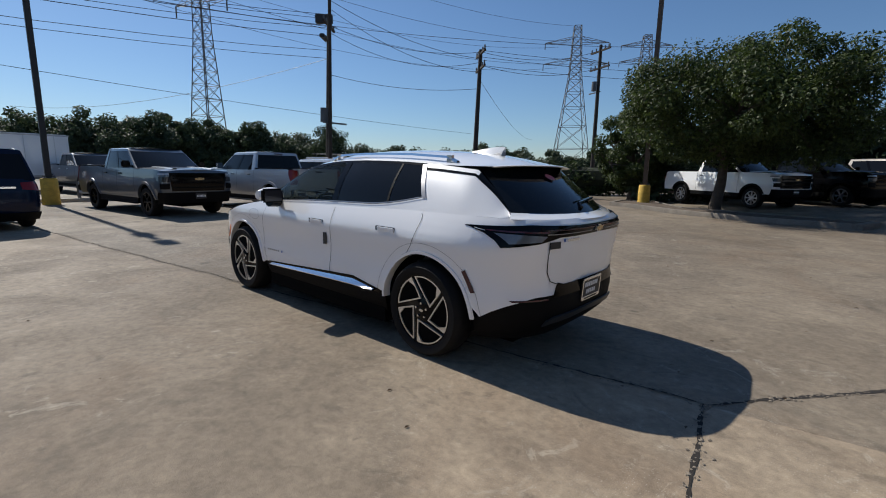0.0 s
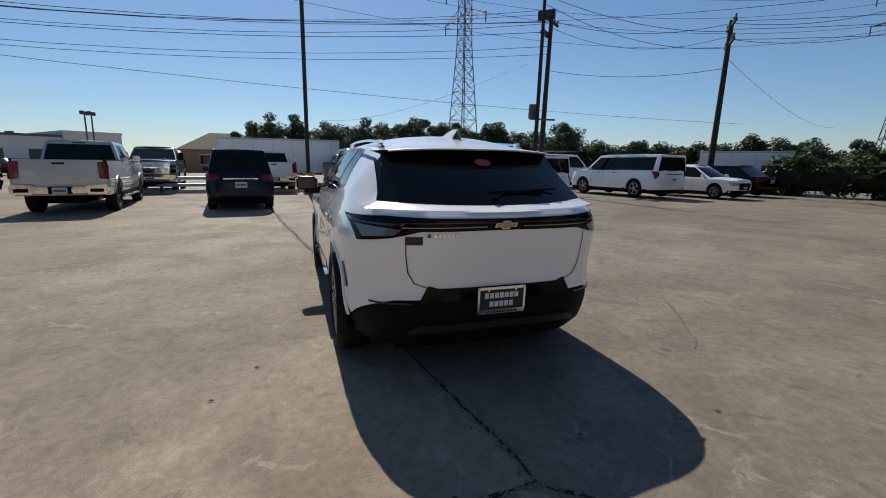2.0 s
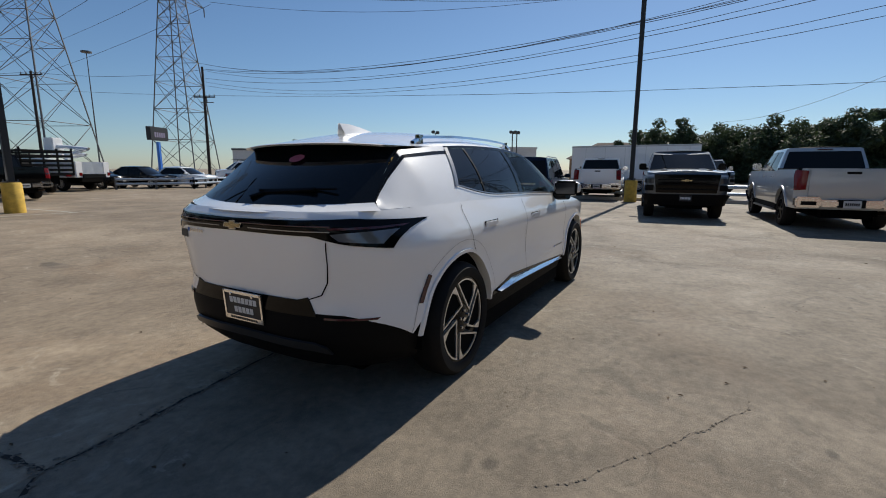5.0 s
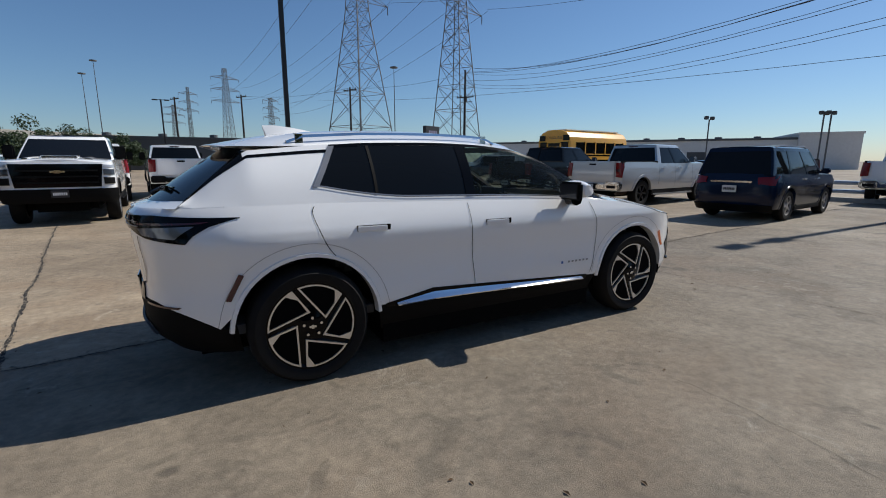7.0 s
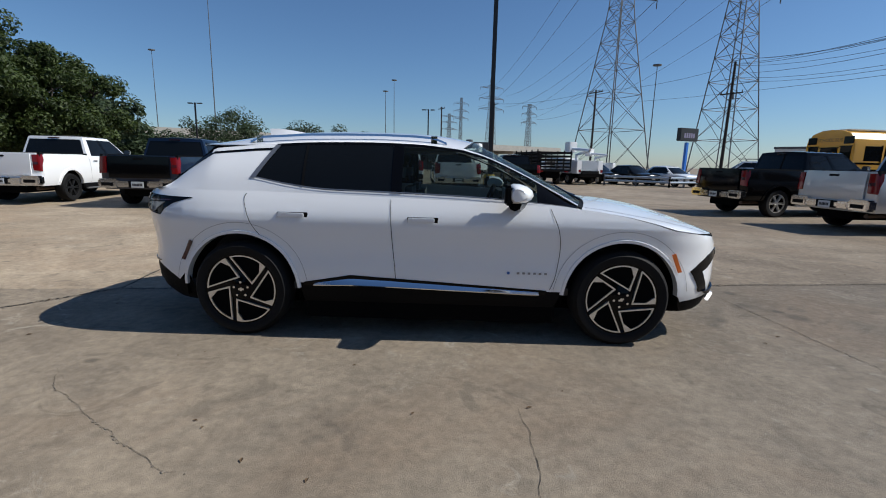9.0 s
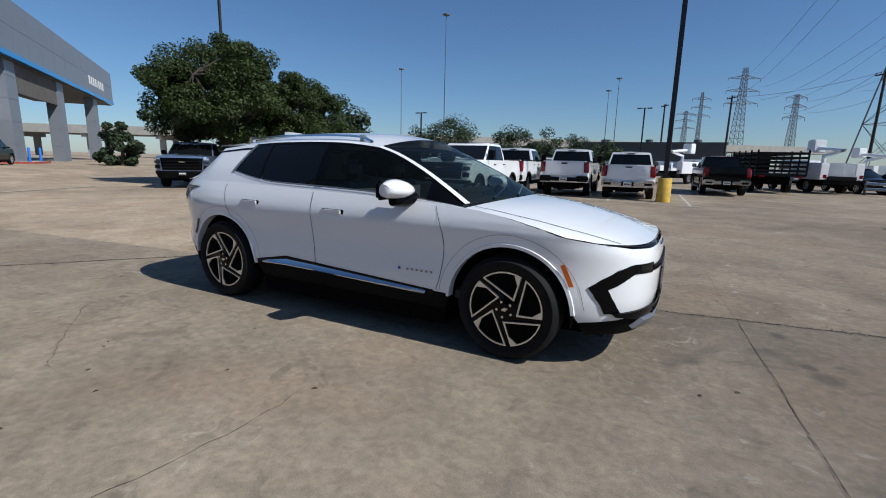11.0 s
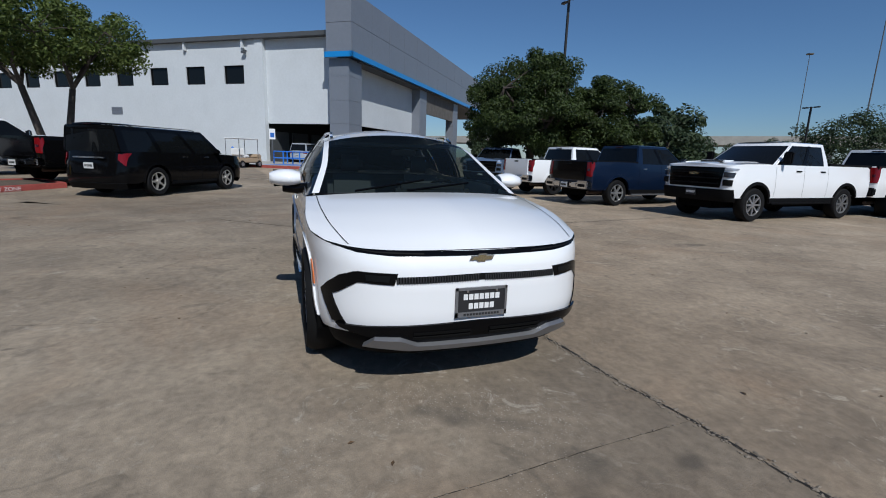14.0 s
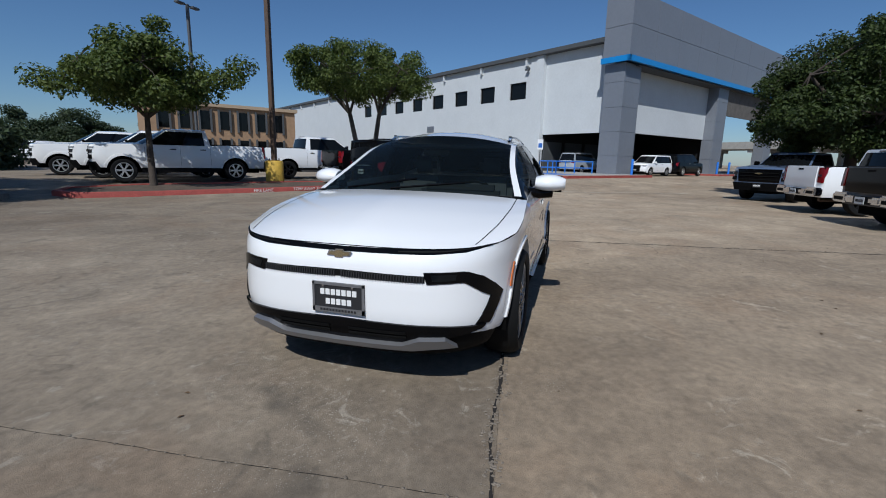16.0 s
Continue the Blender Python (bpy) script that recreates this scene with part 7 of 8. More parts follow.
# overlays on nose and tail
def face(name, top, bot, material, front=True, off=0.006, d=0.012, both=True, n=8, label="", parent=None, sub=None):
    """A plate on the nose or tail, given in y and z; both: the same on the other side."""
    made = None
    for s in ((1, -1) if both else (0,)):
        if both:
            fn = lambda y, z: UP.on_end(s * y, z, front, off)
        else:
            fn = lambda y, z: UP.on_end(y, z, front, off)
        bm = ribbon(fn, top, bot, n)
        bm.normal_update()
        if bm.faces and sum(f.normal.x * f.calc_area() for f in bm.faces) * (1 if front else -1) < 0:
            bmesh.ops.reverse_faces(bm, faces=bm.faces[:])
        thick(bm, d)
        made = part(name, bm, material, parent or ev, label, smooth=35)
    return made


sym = lambda rows: [(-y, z) for y, z in rows[::-1] if y > 0] + rows
# nose
face("light_bar", sym([(0, 0.861), (0.5, 0.866), (0.7, 0.876), (0.85, 0.890)]), sym([(0, 0.835), (0.5, 0.840), (0.7, 0.853), (0.85, 0.886)]), BLACK, True, 0.001, 0.008, False, 6, "slim black light bar under the hood edge")
face("light_blade", [(0.34, 0.856), (0.6, 0.864), (0.82, 0.884)], [(0.34, 0.849), (0.6, 0.857), (0.82, 0.880)], GRILLE, True, 0.005, 0.006)
gr = face("upper_grille", sym([(0, 0.735), (0.5, 0.727)]), sym([(0, 0.697), (0.5, 0.689)]), GRILLE, True, 0.003, 0.014, False, 10)
bm = bmesh.new()
for i in range(64):
    y = -0.49 + 0.98 * i / 63
    if abs(y) < 0.02:
        continue
    a, b = UP.on_end(y - 0.002, 0.694, True, 0.008), UP.on_end(y + 0.004, 0.729, True, 0.008)
    box(bm, a.x - 0.01, a.x + 0.002, a.y - 0.0035, a.y + 0.0035, 0.693 - 0.004 * abs(y) * 2, 0.729 - 0.004 * abs(y) * 2)
tagged(part("grille_slats", bm, mat("dark satin slat", (0.055, 0.056, 0.06), 0.35, 0.5), gr), kind="stuff")
face("lamp_housing", [(0.49, 0.748), (0.70, 0.752)], [(0.51, 0.682), (0.68, 0.690)], BLACK, True, 0.006, 0.016)
face("headlight", [(0.53, 0.735), (0.66, 0.738)], [(0.54, 0.700), (0.655, 0.703)], GLASS, True, 0.009, 0.006)
face("corner_trim", [(0.68, 0.752), (0.72, 0.748), (0.79, 0.715), (0.845, 0.655), (0.878, 0.600), (0.862, 0.53), (0.842, 0.47), (0.825, 0.425)], [(0.68, 0.690), (0.700, 0.688), (0.740, 0.660), (0.785, 0.622), (0.826, 0.592), (0.812, 0.54), (0.786, 0.475), (0.755, 0.425)], BLACK, True, 0.006, 0.014, label="gloss black angular corner trim")
face("lower_grille", sym([(0, 0.452), (0.56, 0.442), (0.70, 0.434), (0.80, 0.428)]), sym([(0, 0.33), (0.44, 0.33), (0.60, 0.36), (0.78, 0.405)]), BLACK, True, 0.022, 0.014, False)
for z in (0.365, 0.395):
    face("grille_bar", [(0.06, z + 0.008), (0.40, z + 0.008)], [(0.06, z - 0.006), (0.40, z - 0.006)], GRILLE, True, 0.030, 0.008)
face("skid_plate", sym([(0, 0.312), (0.37, 0.318), (0.47, 0.362), (0.60, 0.364)]), sym([(0, 0.278), (0.42, 0.284), (0.52, 0.300), (0.65, 0.310)]), SATIN, True, 0.055, 0.03, False, 6, "satin silver skid plate")


def bowtie(parent, m, w):
    """Plain emblem: a bar with a wider middle block, in a bright rim."""
    for nm, e, mt in (("emblem_rim", 0.006, CHROME), ("emblem", 0.0, GOLD)):
        bm = bmesh.new()
        h = w * 0.08
        pts = [(-w / 2, -h), (-w * 0.42, h), (-w * 0.17, h), (-w * 0.13, h * 1.9), (w * 0.17, h * 1.9), (w * 0.21, h), (w / 2, h), (w * 0.42, -h), (w * 0.17, -h), (w * 0.13, -h * 1.9), (-w * 0.17, -h * 1.9), (-w * 0.21, -h)]
        f = bm.faces.new([bm.verts.new((x * (1 + e / w * 4), y * (1 + e * 0.5 / h), 0.0 if e else 0.004)) for x, y in pts])
        r = bmesh.ops.extrude_face_region(bm, geom=[f])
        for v in r["geom"]:
            if isinstance(v, bmesh.types.BMVert):
                v.co.z += 0.006
        bmesh.ops.recalc_face_normals(bm, faces=bm.faces[:])
        o = part(nm, bm, mt, parent)
        o.matrix_basis = m


FRONT = pose(0, 0, 0, 90, 0, 90)
BACK = pose(0, 0, 0, 90, 0, -90)
bowtie(ev, Matrix.Translation((2.385, 0, 0.823)) @ FRONT, 0.13)
bowtie(ev, Matrix.Translation((-2.447, 0, 1.043)) @ BACK, 0.13)


def dealer_plate(name, m, w, h, frame):
    """A black plate with two rows of white letter bars, in a bright frame with a lettered foot."""
    t = part(name, boxes((-w / 2, w / 2, -h / 2, h / 2, 0, 0.006)), INK, ev, "black dealer plate in a bright frame")
    t.matrix_basis = m
    fr = boxes((-w / 2, w / 2, h / 2 - 0.016, h / 2, 0.004, 0.012), (-w / 2, w / 2, -h / 2, -h / 2 + 0.028, 0.004, 0.012), (-w / 2, -w / 2 + 0.014, -h / 2, h / 2, 0.004, 0.012), (w / 2 - 0.014, w / 2, -h / 2, h / 2, 0.004, 0.012))
    part("frame", fr, frame, t)
    k = w / 0.32
    lt = Matrix.Translation((0, 0, 0.0062))
    bars(t, Matrix.Translation((0, h * 0.18, 0.006)), [0.026 * k] * 7, 0.034 * k, 0.007 * k, PAPER)
    bars(t, Matrix.Translation((0, -h * 0.14, 0.006)), [0.026 * k] * 5, 0.034 * k, 0.007 * k, PAPER)
    bars(t, Matrix.Translation((0, -h / 2 + 0.014, 0.0122)), [0.013 * k] * 12, 0.013 * k, 0.006 * k, INK)
    for sx in (-0.09 * k, 0.09 * k):
        part("screw", boxes((sx - 0.006, sx + 0.006, h / 2 - 0.026, h / 2 - 0.014, 0.006, 0.016)), CHROME, t)


dealer_plate("front_plate", Matrix.Translation((2.405, 0, 0.567)) @ FRONT, 0.325, 0.175, SATIN)
dealer_plate("rear_plate", Matrix.Translation((-2.412, 0, 0.568)) @ BACK @ pose(0, 0, 0, 4), 0.325, 0.175, CHROME)
# tail
lb = face("tail_light_bar", sym([(0, 1.082), (0.45, 1.088), (0.70, 1.098), (0.885, 1.082)]), sym([(0, 1.012), (0.52, 1.008), (0.68, 0.968), (0.85, 0.940)]), BLACK, False, 0.006, 0.016, False, 8, "gloss black full-width tail light bar")
face("light_blade", [(0.06, 1.062), (0.62, 1.062)], [(0.06, 1.056), (0.62, 1.056)], DARKRED, False, 0.010, 0.006, True)
face("light_blade", [(0.12, 1.036), (0.62, 1.034)], [(0.12, 1.031), (0.62, 1.029)], SATIN, False, 0.010, 0.006, True)
face("tail_light", [(0.60, 1.052), (0.80, 1.058), (0.865, 1.062)], [(0.62, 1.040), (0.80, 1.046), (0.855, 1.052)], DARKRED, False, 0.010, 0.008)
face("clear_lamp", [(0.62, 1.020), (0.85, 1.040)], [(0.66, 0.984), (0.82, 0.968)], mat("grey lamp glass", (0.16, 0.17, 0.185), 0.12, 0.3, coat=0.5), False, 0.010, 0.008)
face("rear_panel", sym([(0, 0.655), (0.40, 0.657), (0.465, 0.675)]), sym([(0, 0.575), (0.45, 0.575), (0.52, 0.575)]), BLACK, False, 0.006, 0.012, False, 8, "black panel round the plate")
face("bumper_reflector", [(0.56, 0.572), (0.80, 0.568)], [(0.56, 0.560), (0.79, 0.556)], DARKRED, False, 0.004, 0.006)
face("diffuser", sym([(0, 0.435), (0.5, 0.425), (0.56, 0.40)]), sym([(0, 0.385), (0.5, 0.375), (0.58, 0.36)]), mat("dark satin", (0.02, 0.02, 0.021), 0.45), False, 0.018, 0.014, False)
for top, bot in (([(0.604, 0.978), (0.60, 0.86), (0.588, 0.76), (0.55, 0.69), (0.47, 0.66)], [(0.598, 0.978), (0.594, 0.86), (0.581, 0.762), (0.545, 0.695), (0.47, 0.666)]),):
    for s in (1, -1):
        bm = ribbon(lambda y, z: UP.on_end(s * y, z, False, 0.003), top, bot, 5)
        part("tailgate_seam", bm, TRIM, ev)
part("sticker", boxes((-0.052, 0.052, -0.024, 0.024, 0, 0.002)), INK, ev, "small black dealer sticker").matrix_basis = Matrix.Translation(UP.on_end(0.555, 0.955, False, 0.004)) @ BACK @ pose(0, 0, 0, 0, -14, 0)
stk = ev.children[-1]
bars(stk, Matrix.Translation((0, 0.009, 0.002)), [0.009] * 7, 0.012, 0.004, PAPER)
bars(stk, Matrix.Translation((0, -0.009, 0.002)), [0.009] * 5, 0.012, 0.004, PAPER)
bdg = bars(ev, Matrix.Translation(UP.on_end(0.37, 0.985, False, 0.004)) @ BACK @ pose(0, 0, 0, 0, -6, 0), [0.018] * 6, 0.018, 0.008, CHROME, "badge")
bars(ev, Matrix.Translation(UP.on_end(0.47, 0.985, False, 0.004)) @ BACK @ pose(0, 0, 0, 0, -8, 0), [0.022], 0.022, 0.0, BLUE_INK, "badge_tile")
for s in (1, -1):
    q = UP.side(0.78, 0.565, 0.003)
    mm = Matrix.Translation((q.x, s * q.y, q.z)) @ pose(0, 0, 0, 90, 0, 180 if s > 0 else 0)
    bars(ev, mm, [0.02] * 6, 0.016, 0.022, SATIN, "door_badge")
    q = UP.side(0.60, 0.565, 0.003)
    bars(ev, Matrix.Translation((q.x, s * q.y, q.z)) @ pose(0, 0, 0, 90, 0, 180 if s > 0 else 0), [0.022], 0.02, 0, BLUE_INK, "badge_tile")
bm = bmesh.new()
bmesh.ops.create_circle(bm, cap_ends=True, segments=8, radius=0.055)
st_ = part("window_sticker", bm, PINK, ev, "small round red sticker in the rear window")
st_.matrix_basis = Matrix.Translation((-1.988, -0.03, 1.412)) @ pose(0, 0, 0, 34, 0, -90) @ Matrix.Diagonal((1.1, 0.8, 1, 1))
part("rear_wiper", tubes(([(-2.305, 0.02, 1.185), (-2.25, -0.05, 1.215), (-2.20, -0.38, 1.235)], 0.014), ([(-2.24, 0.02, 1.225), (-2.16, -0.50, 1.24)], 0.007), n=6), BLACK, ev)
part("front_wipers", tubes(([(1.265, -0.15, 1.122), (1.11, 0.42, 1.178)], 0.009), ([(1.205, -0.55, 1.112), (1.115, 0.02, 1.196)], 0.009), n=6), BLACK, ev)


# sides
def side_line(pts, w, material, name, off=0.003, n=8):
    """A line drawn on both sides through (x, z) points."""
    c = curve([(x, 0, z) for x, z in pts])
    ts = [i / (n * (len(pts) - 1)) for i in range(n * (len(pts) - 1) + 1)]
    for s in (1, -1):
        bm = bmesh.new()
        rows = []
        for t in ts:
            p, q = c(max(0, t - 0.01)), c(min(1, t + 0.01))
            d = (q - p).normalized()
            a = Vector((-d.z, 0, d.x)) * w / 2
            m_ = c(t)
            rows.append([UP.side(m_.x + a.x, m_.z + a.z, off), UP.side(m_.x - a.x, m_.z - a.z, off)])
        grid(bm, rows)
        if s < 0:
            flip_y(bm)
        part(name, bm, material, ev)


side_line([(-0.31, 1.10), (-0.295, 0.8), (-0.27, 0.55), (-0.265, 0.44)], 0.0042, TRIM, "door_seam")
side_line([(0.90, 1.06), (0.965, 0.90), (0.985, 0.75), (0.96, 0.55), (0.925, 0.44)], 0.0042, TRIM, "door_seam")
side_line([(-1.415, 1.125), (-1.43, 1.07), (-1.37, 0.90), (-1.30, 0.80)], 0.0042, TRIM, "door_seam")
for s_ in (1,):
    for cx in (1.477, -1.477):
        pts = [(cx + 0.53 * math.cos(a), 0.375 + 0.53 * math.sin(a)) for a in [0.12 + (math.pi - 0.24) * k / 10 for k in range(11)]]
        side_line(pts, 0.003, SATIN, "arch_crease", 0.002, 3)
for s in (1, -1):
    for rows in UP.lips(0.012, 0.010, 24):
        bm = bmesh.new()
        grid(bm, rows, flip=True)
        part("arch_lip", bm if s > 0 else flip_y(bm), WHITE, ev, smooth=50)
    for cx in (1.477, -1.477):
        bm = bmesh.new()
        rows = []
        for k in range(25):
            a = -0.15 + (math.pi + 0.3) * k / 24
            rows.append([(cx + 0.452 * math.cos(a), y, 0.375 + 0.452 * math.sin(a)) for y in (0.60, 0.90)])
        grid(bm, rows)
        part("wheel_liner", bm if s > 0 else flip_y(bm), UNDER, ev, smooth=50)
    # flush handles in a dark recess
    for x, z in ((-1.05, 0.972), (-0.06, 0.955)):
        y = UP.side(x, z).y
        b1 = boxes((x - 0.119, x + 0.115, y - 0.004, y + 0.003, z - 0.021, z + 0.021), bevel=0.003)
        r_ = part("handle_recess", b1 if s > 0 else flip_y(b1), BLACK, ev)
        b2 = boxes((x - 0.115, x + 0.088, y - 0.002, y + 0.014, z - 0.0175, z + 0.0175), bevel=0.005)
        part("door_handle", b2 if s > 0 else flip_y(b2), WHITE, r_, smooth=40)
    # bright sill strip
    top = [(-0.90, 0.440), (-0.62, 0.482), (-0.30, 0.470), (0.84, 0.412)]
    bot = [(-0.90, 0.434), (-0.62, 0.442), (-0.30, 0.436), (0.84, 0.402)]
    bm = bmesh.new()
    rows = []
    for i in range(31):
        x = -0.90 + 1.74 * i / 30
        zt, zb = lerp_list(top, x)[0] + 0.004, lerp_list(bot, x)[0]
        rows.append([UP.side(x, zt, 0.004), UP.side(x, (zt + zb) / 2, 0.014), UP.side(x, zb, 0.034), UP.side(x, zb - 0.008, 0.030), UP.side(x, zb - 0.010, 0.0)])
    grid(bm, rows, flip=True)
    part("sill_strip", bm if s > 0 else flip_y(bm), CHROME, ev, "bright sill strip", smooth=40)
    top = [(-0.98, 0.45), (-0.62, 0.515), (-0.28, 0.497), (0.90, 0.43)]
    bot = [(-0.98, 0.42), (-0.62, 0.43), (-0.28, 0.42), (0.90, 0.39)]
    bm = thick(ribbon(lambda x, z: UP.side(x, z, 0.003), top, bot, 6), 0.006)
    bmesh.ops.recalc_face_normals(bm, faces=bm.faces[:])
    part("sill_trim", bm if s > 0 else flip_y(bm), BLACK, ev, smooth=40)
    # side reflectors
    for pts, mt in (([(-1.955, 0.60), (-1.875, 0.755)], DARKRED), ([(1.93, 0.60), (1.865, 0.745)], AMBER)):
        (x0, z0), (x1, z1) = pts
        sg_ = 1 if x0 > 0 else -1
        bm = thick(ribbon(lambda x, z: UP.side(x, z, 0.008), [(x0, z0), (x1, z1)], [(x0 - 0.03 * sg_ * -1 * -1, z0 - 0.005), (x1 - 0.028 * sg_, z1 - 0.012)], 5), 0.006)
        bmesh.ops.recalc_face_normals(bm, faces=bm.faces[:])
        part("side_reflector", bm if s > 0 else flip_y(bm), mt, ev, smooth=40)
    # door mirror
    bm = bmesh.new()
    secs = []
    for f in range(9):
        a = f / 8
        y = 0.93 + 0.245 * a
        h = 0.085 * math.sin(math.pi * (0.22 + 0.62 * a)) ** 0.7
        d = 0.125 * math.sin(math.pi * (0.30 + 0.58 * a)) ** 0.8
        secs.append([(0.605 + d * math.cos(t) * (1.15 if math.cos(t) > 0 else 0.55), y, 1.165 + h * math.sin(t) * (1.0 if math.sin(t) > 0 else 0.72)) for t in [2 * math.pi * k / 14 for k in range(14)]])
    grid(bm, secs, close=True)
    bmesh.ops.holes_fill(bm, edges=[e for e in bm.edges if e.is_boundary])
    bmesh.ops.recalc_face_normals(bm, faces=bm.faces[:])
    dm = part("door_mirror", bm if s > 0 else flip_y(bm), WHITE, ev, smooth=55)
    b = bmesh.new()
    tube(b, [(0.70, 0.86, 1.105), (0.65, 0.95, 1.085), (0.61, 1.06, 1.10)], 0.04, 8, 0.05)
    part("mirror_foot", b if s > 0 else flip_y(b), BLACK, dm, smooth=50)
    b = boxes((0.522, 0.530, 0.958, 1.146, 1.112, 1.222), bevel=0.003)
    part("mirror_glass", b if s > 0 else flip_y(b), SMOKE, dm)
    b = boxes((0.526, 0.585, 0.938, 1.162, 1.098, 1.238), bevel=0.018)
    part("mirror_bezel", b if s > 0 else flip_y(b), TRIM, dm)
bm = boxes((-0.235, -0.185, 0.952, 0.956, 0.75, 0.86))
part("door_tag", bm, INK, ev, "black paper tag on the door")
b = bmesh.new()
sq = [(1.06, 0.90), (1.08, 0.965), (1.15, 0.985), (1.25, 0.975), (1.28, 0.93), (1.22, 0.885), (1.12, 0.875), (1.06, 0.90)]
cq = curve([(x, 0, z) for x, z in sq])
rows = []
for i in range(43):
    p = cq(i / 42)
    c = Vector((1.17, 0, 0.93))
    d = (p - c).normalized() * 0.002
    rows.append([UP.side(p.x + d.x, p.z + d.z, 0.003), UP.side(p.x - d.x, p.z - d.z, 0.003)])
grid(b, rows)
part("charge_flap", b, SATIN, ev, "seam of the charging flap")
# interior seen through the front glass
part("dashboard", boxes((0.62, 1.15, -0.74, 0.74, 0.72, 1.04), (0.60, 0.64, -0.1, 0.62, 1.0, 1.14), bevel=0.05), mat("dark dashboard", (0.025, 0.025, 0.027), 0.7), ev, smooth=40)
part("cabin_floor", boxes((-2.0, 1.1, -0.82, 0.82, 0.36, 0.42), (-2.1, -1.5, -0.6, 0.6, 0.4, 1.05)), SEAT, ev)
for y in (-0.38, 0.38):
    st_ = part("front_seat", boxes((-0.15, 0.38, y - 0.26, y + 0.26, 0.45, 0.68), (-0.30, -0.12, y - 0.25, y + 0.25, 0.6, 1.18), bevel=0.06), SEAT, ev, smooth=40)
    part("headrest", boxes((-0.36, -0.26, y - 0.14, y + 0.14, 1.20, 1.38), bevel=0.05), SEAT, st_, smooth=40)
part("rear_bench", boxes((-1.05, -0.55, -0.66, 0.66, 0.45, 0.68), (-1.22, -1.02, -0.66, 0.66, 0.6, 1.15), bevel=0.06), SEAT, ev, smooth=40)
part("headliner", boxes((-1.4, 0.18, -0.58, 0.58, 1.47, 1.50)), SEAT, ev)
b = bmesh.new()
tube(b, [(0.52 + 0.06 * math.sin(t), 0.38 + 0.18 * math.cos(t), 1.0 + 0.17 * math.sin(t)) for t in [2 * math.pi * k / 20 for k in range(21)]], 0.016, 8)
part("steering_wheel", b, TRIM, ev, smooth=50)
part("cabin_mirror", boxes((0.50, 0.53, -0.12, 0.12, 1.38, 1.44), bevel=0.012), TRIM, ev, smooth=40)


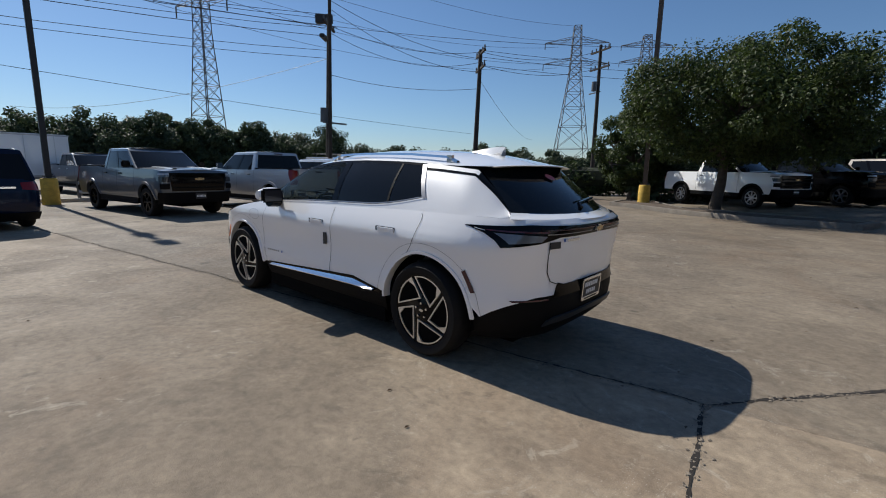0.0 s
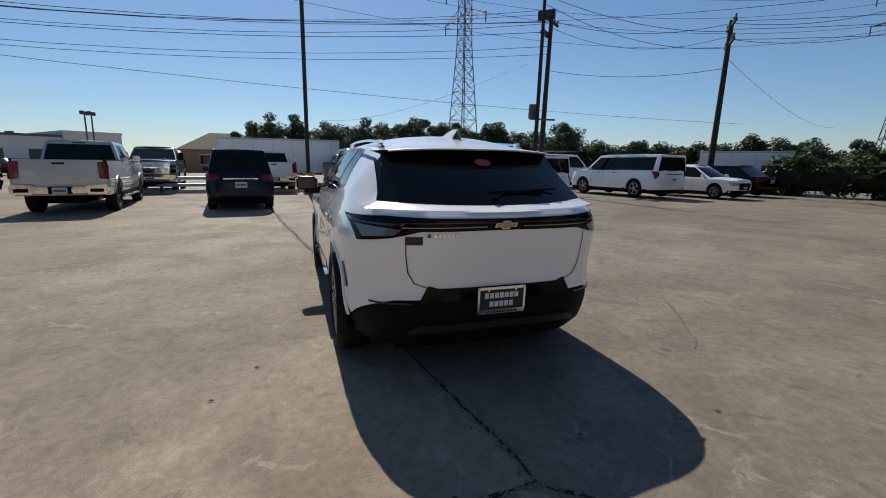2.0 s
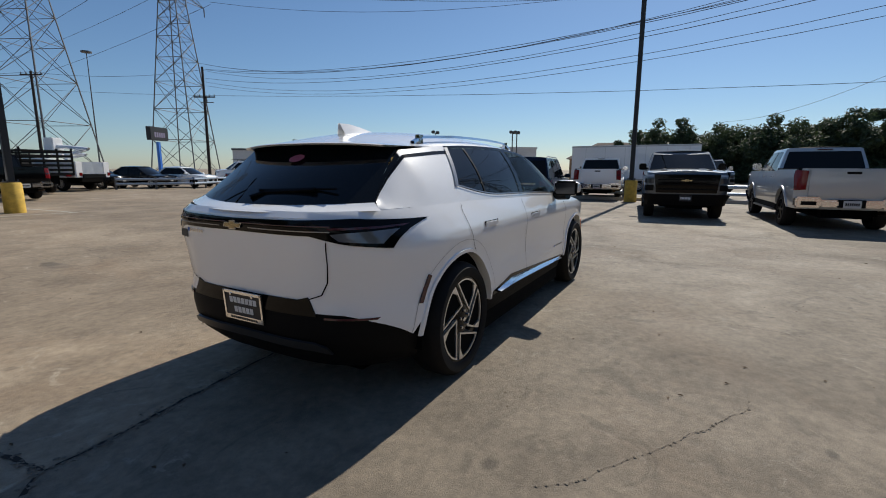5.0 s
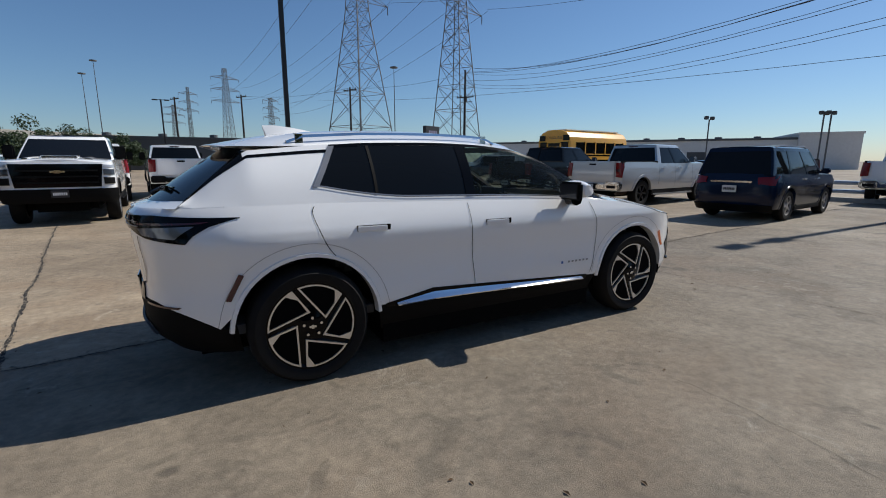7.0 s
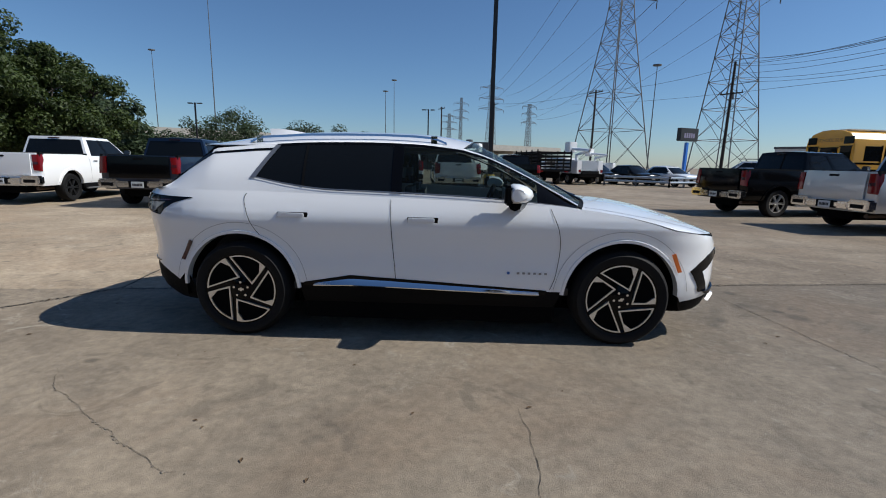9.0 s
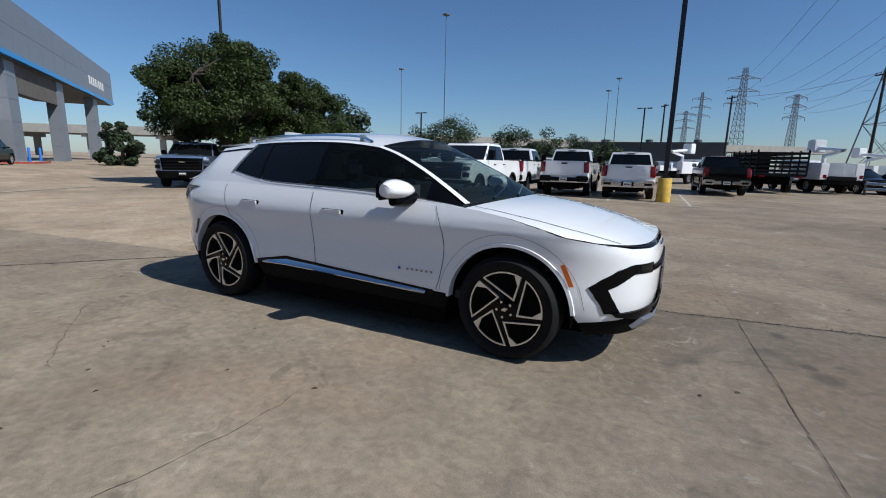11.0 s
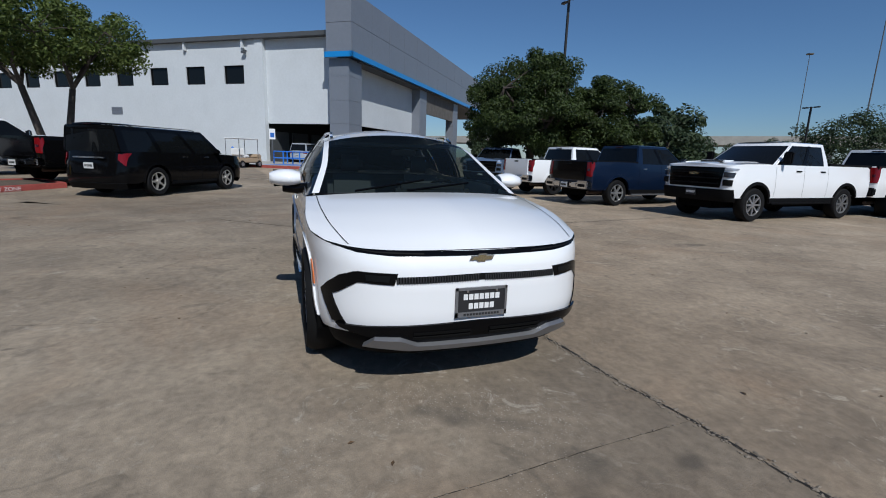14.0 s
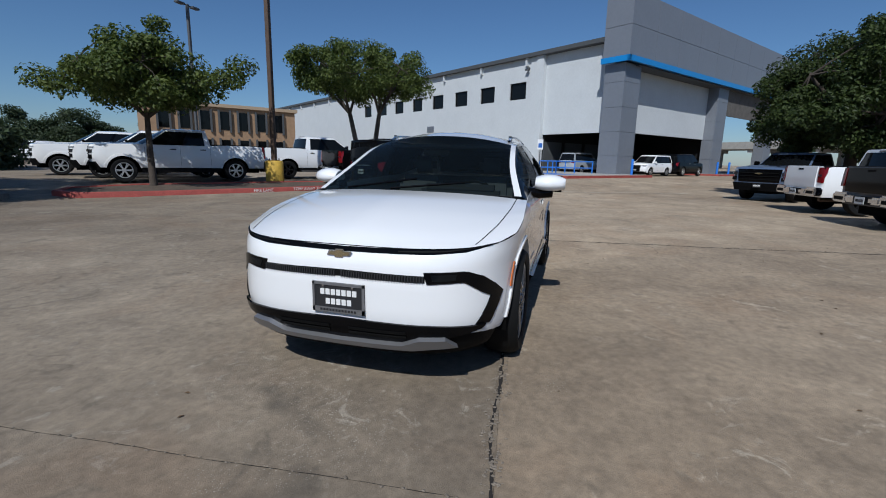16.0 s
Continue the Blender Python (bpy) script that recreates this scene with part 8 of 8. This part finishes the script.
# wheels: gloss black face, five bright-edged windows
def ev_wheel():
    r, rim = 0.377, 0.283
    h = 0.122
    prof = [(rim - 0.004, -h + 0.01), (rim + 0.02, -h), (r - 0.035, -h), (r - 0.01, -h + 0.03), (r, -h + 0.06), (r, h - 0.06), (r - 0.01, h - 0.03), (r - 0.035, h), (rim + 0.02, h - 0.002), (rim, h - 0.012), (rim - 0.012, h - 0.05), (rim - 0.02, -h)]
    ty = link("wheel", spin(prof, 56), TYRE, 40)
    fc = h - 0.022
    disc = link("rim", spin([(rim - 0.004, fc - 0.04), (rim - 0.002, fc + 0.004), (rim - 0.014, fc + 0.004), (rim - 0.03, fc - 0.012), (0.12, fc - 0.018), (0.075, fc + 0.004), (0.0, fc + 0.008)], 48), BLACK, 30)
    frames, holes = bmesh.new(), bmesh.new()
    for k in range(1):
        rot = 0.0
        a0, a1 = radians(108), radians(43)
        arc = [(0.955 * math.cos(a0 + (a1 - a0) * i / 8), 0.955 * math.sin(a0 + (a1 - a0) * i / 8)) for i in range(9)]
        outer = arc + [(0.56, 0.468), (0.30, 0.13)]
        # the inner outline: thin along the arc and the trailing side, wide at the leading corner
        b0, b1 = radians(104.5), radians(54)
        arc2 = [(0.915 * math.cos(b0 + (b1 - b0) * i / 8), 0.915 * math.sin(b0 + (b1 - b0) * i / 8)) for i in range(9)]
        inner = arc2 + [(0.515, 0.47), (0.295, 0.20)]
        tr = lambda p, y: (-rim * (p[0] * math.cos(rot) - p[1] * math.sin(rot)), y, rim * (p[0] * math.sin(rot) + p[1] * math.cos(rot)))
        n = len(outer)
        V = [[frames.verts.new(tr(p, y)) for p in ps] for ps, y in ((outer, fc - 0.018), (outer, fc + 0.004), (inner, fc + 0.004), (inner, fc - 0.028))]
        for a, b in zip(V, V[1:]):
            for i in range(n):
                frames.faces.new((a[i], a[(i + 1) % n], b[(i + 1) % n], b[i]))
        # flat near-black pane in each opening, standing in for the shaded depth behind
        holes.faces.new([holes.verts.new(tr(p, fc - 0.008)) for p in inner])
    for bm_ in (frames, holes):
        bmesh.ops.recalc_face_normals(bm_, faces=bm_.faces[:])
    fr = link("rim_window", frames, MACHINED, 40)
    ho = link("rim_gap", holes, UNDER)
    lug = bmesh.new()
    for k in range(1):
        a = 0.3
        tube(lug, [(0.057 * math.cos(a), fc, 0.057 * math.sin(a)), (0.057 * math.cos(a), fc + 0.016, 0.057 * math.sin(a))], 0.010, 6)
    lg = link("lug_nut", lug, CHROME)
    cap = link("hub_cap", boxes((-0.022, 0.022, fc + 0.008, fc + 0.013, -0.007, 0.007), (-0.008, 0.008, fc + 0.008, fc + 0.0135, -0.013, 0.013)), CHROME)
    ms = [o.data for o in (ty, disc, fr, ho, lg, cap)]
    for o in (ty, disc, fr, ho, lg, cap):
        bpy.data.objects.remove(o)
    return ms


EVW = ev_wheel()
for x in (1.477, -1.477):
    for s in (1, -1):
        w = new("wheel", EVW[0])
        w.parent = ev
        w.matrix_basis = pose(x, s * 0.838, 0.377, 0, 0, 0 if s > 0 else 180) @ Matrix.Rotation(radians(23 if x > 0 else 0), 4, "Y")
        for nm, me in zip(("rim", "rim_window", "rim_gap", "lug_nut", "hub_cap"), EVW[1:]):
            for k in range(1 if nm in ("rim", "hub_cap") else 5):
                o = new(nm, me)
                o.parent = w
                o.matrix_basis = Matrix.Rotation(2 * math.pi * k / 5, 4, "Y")
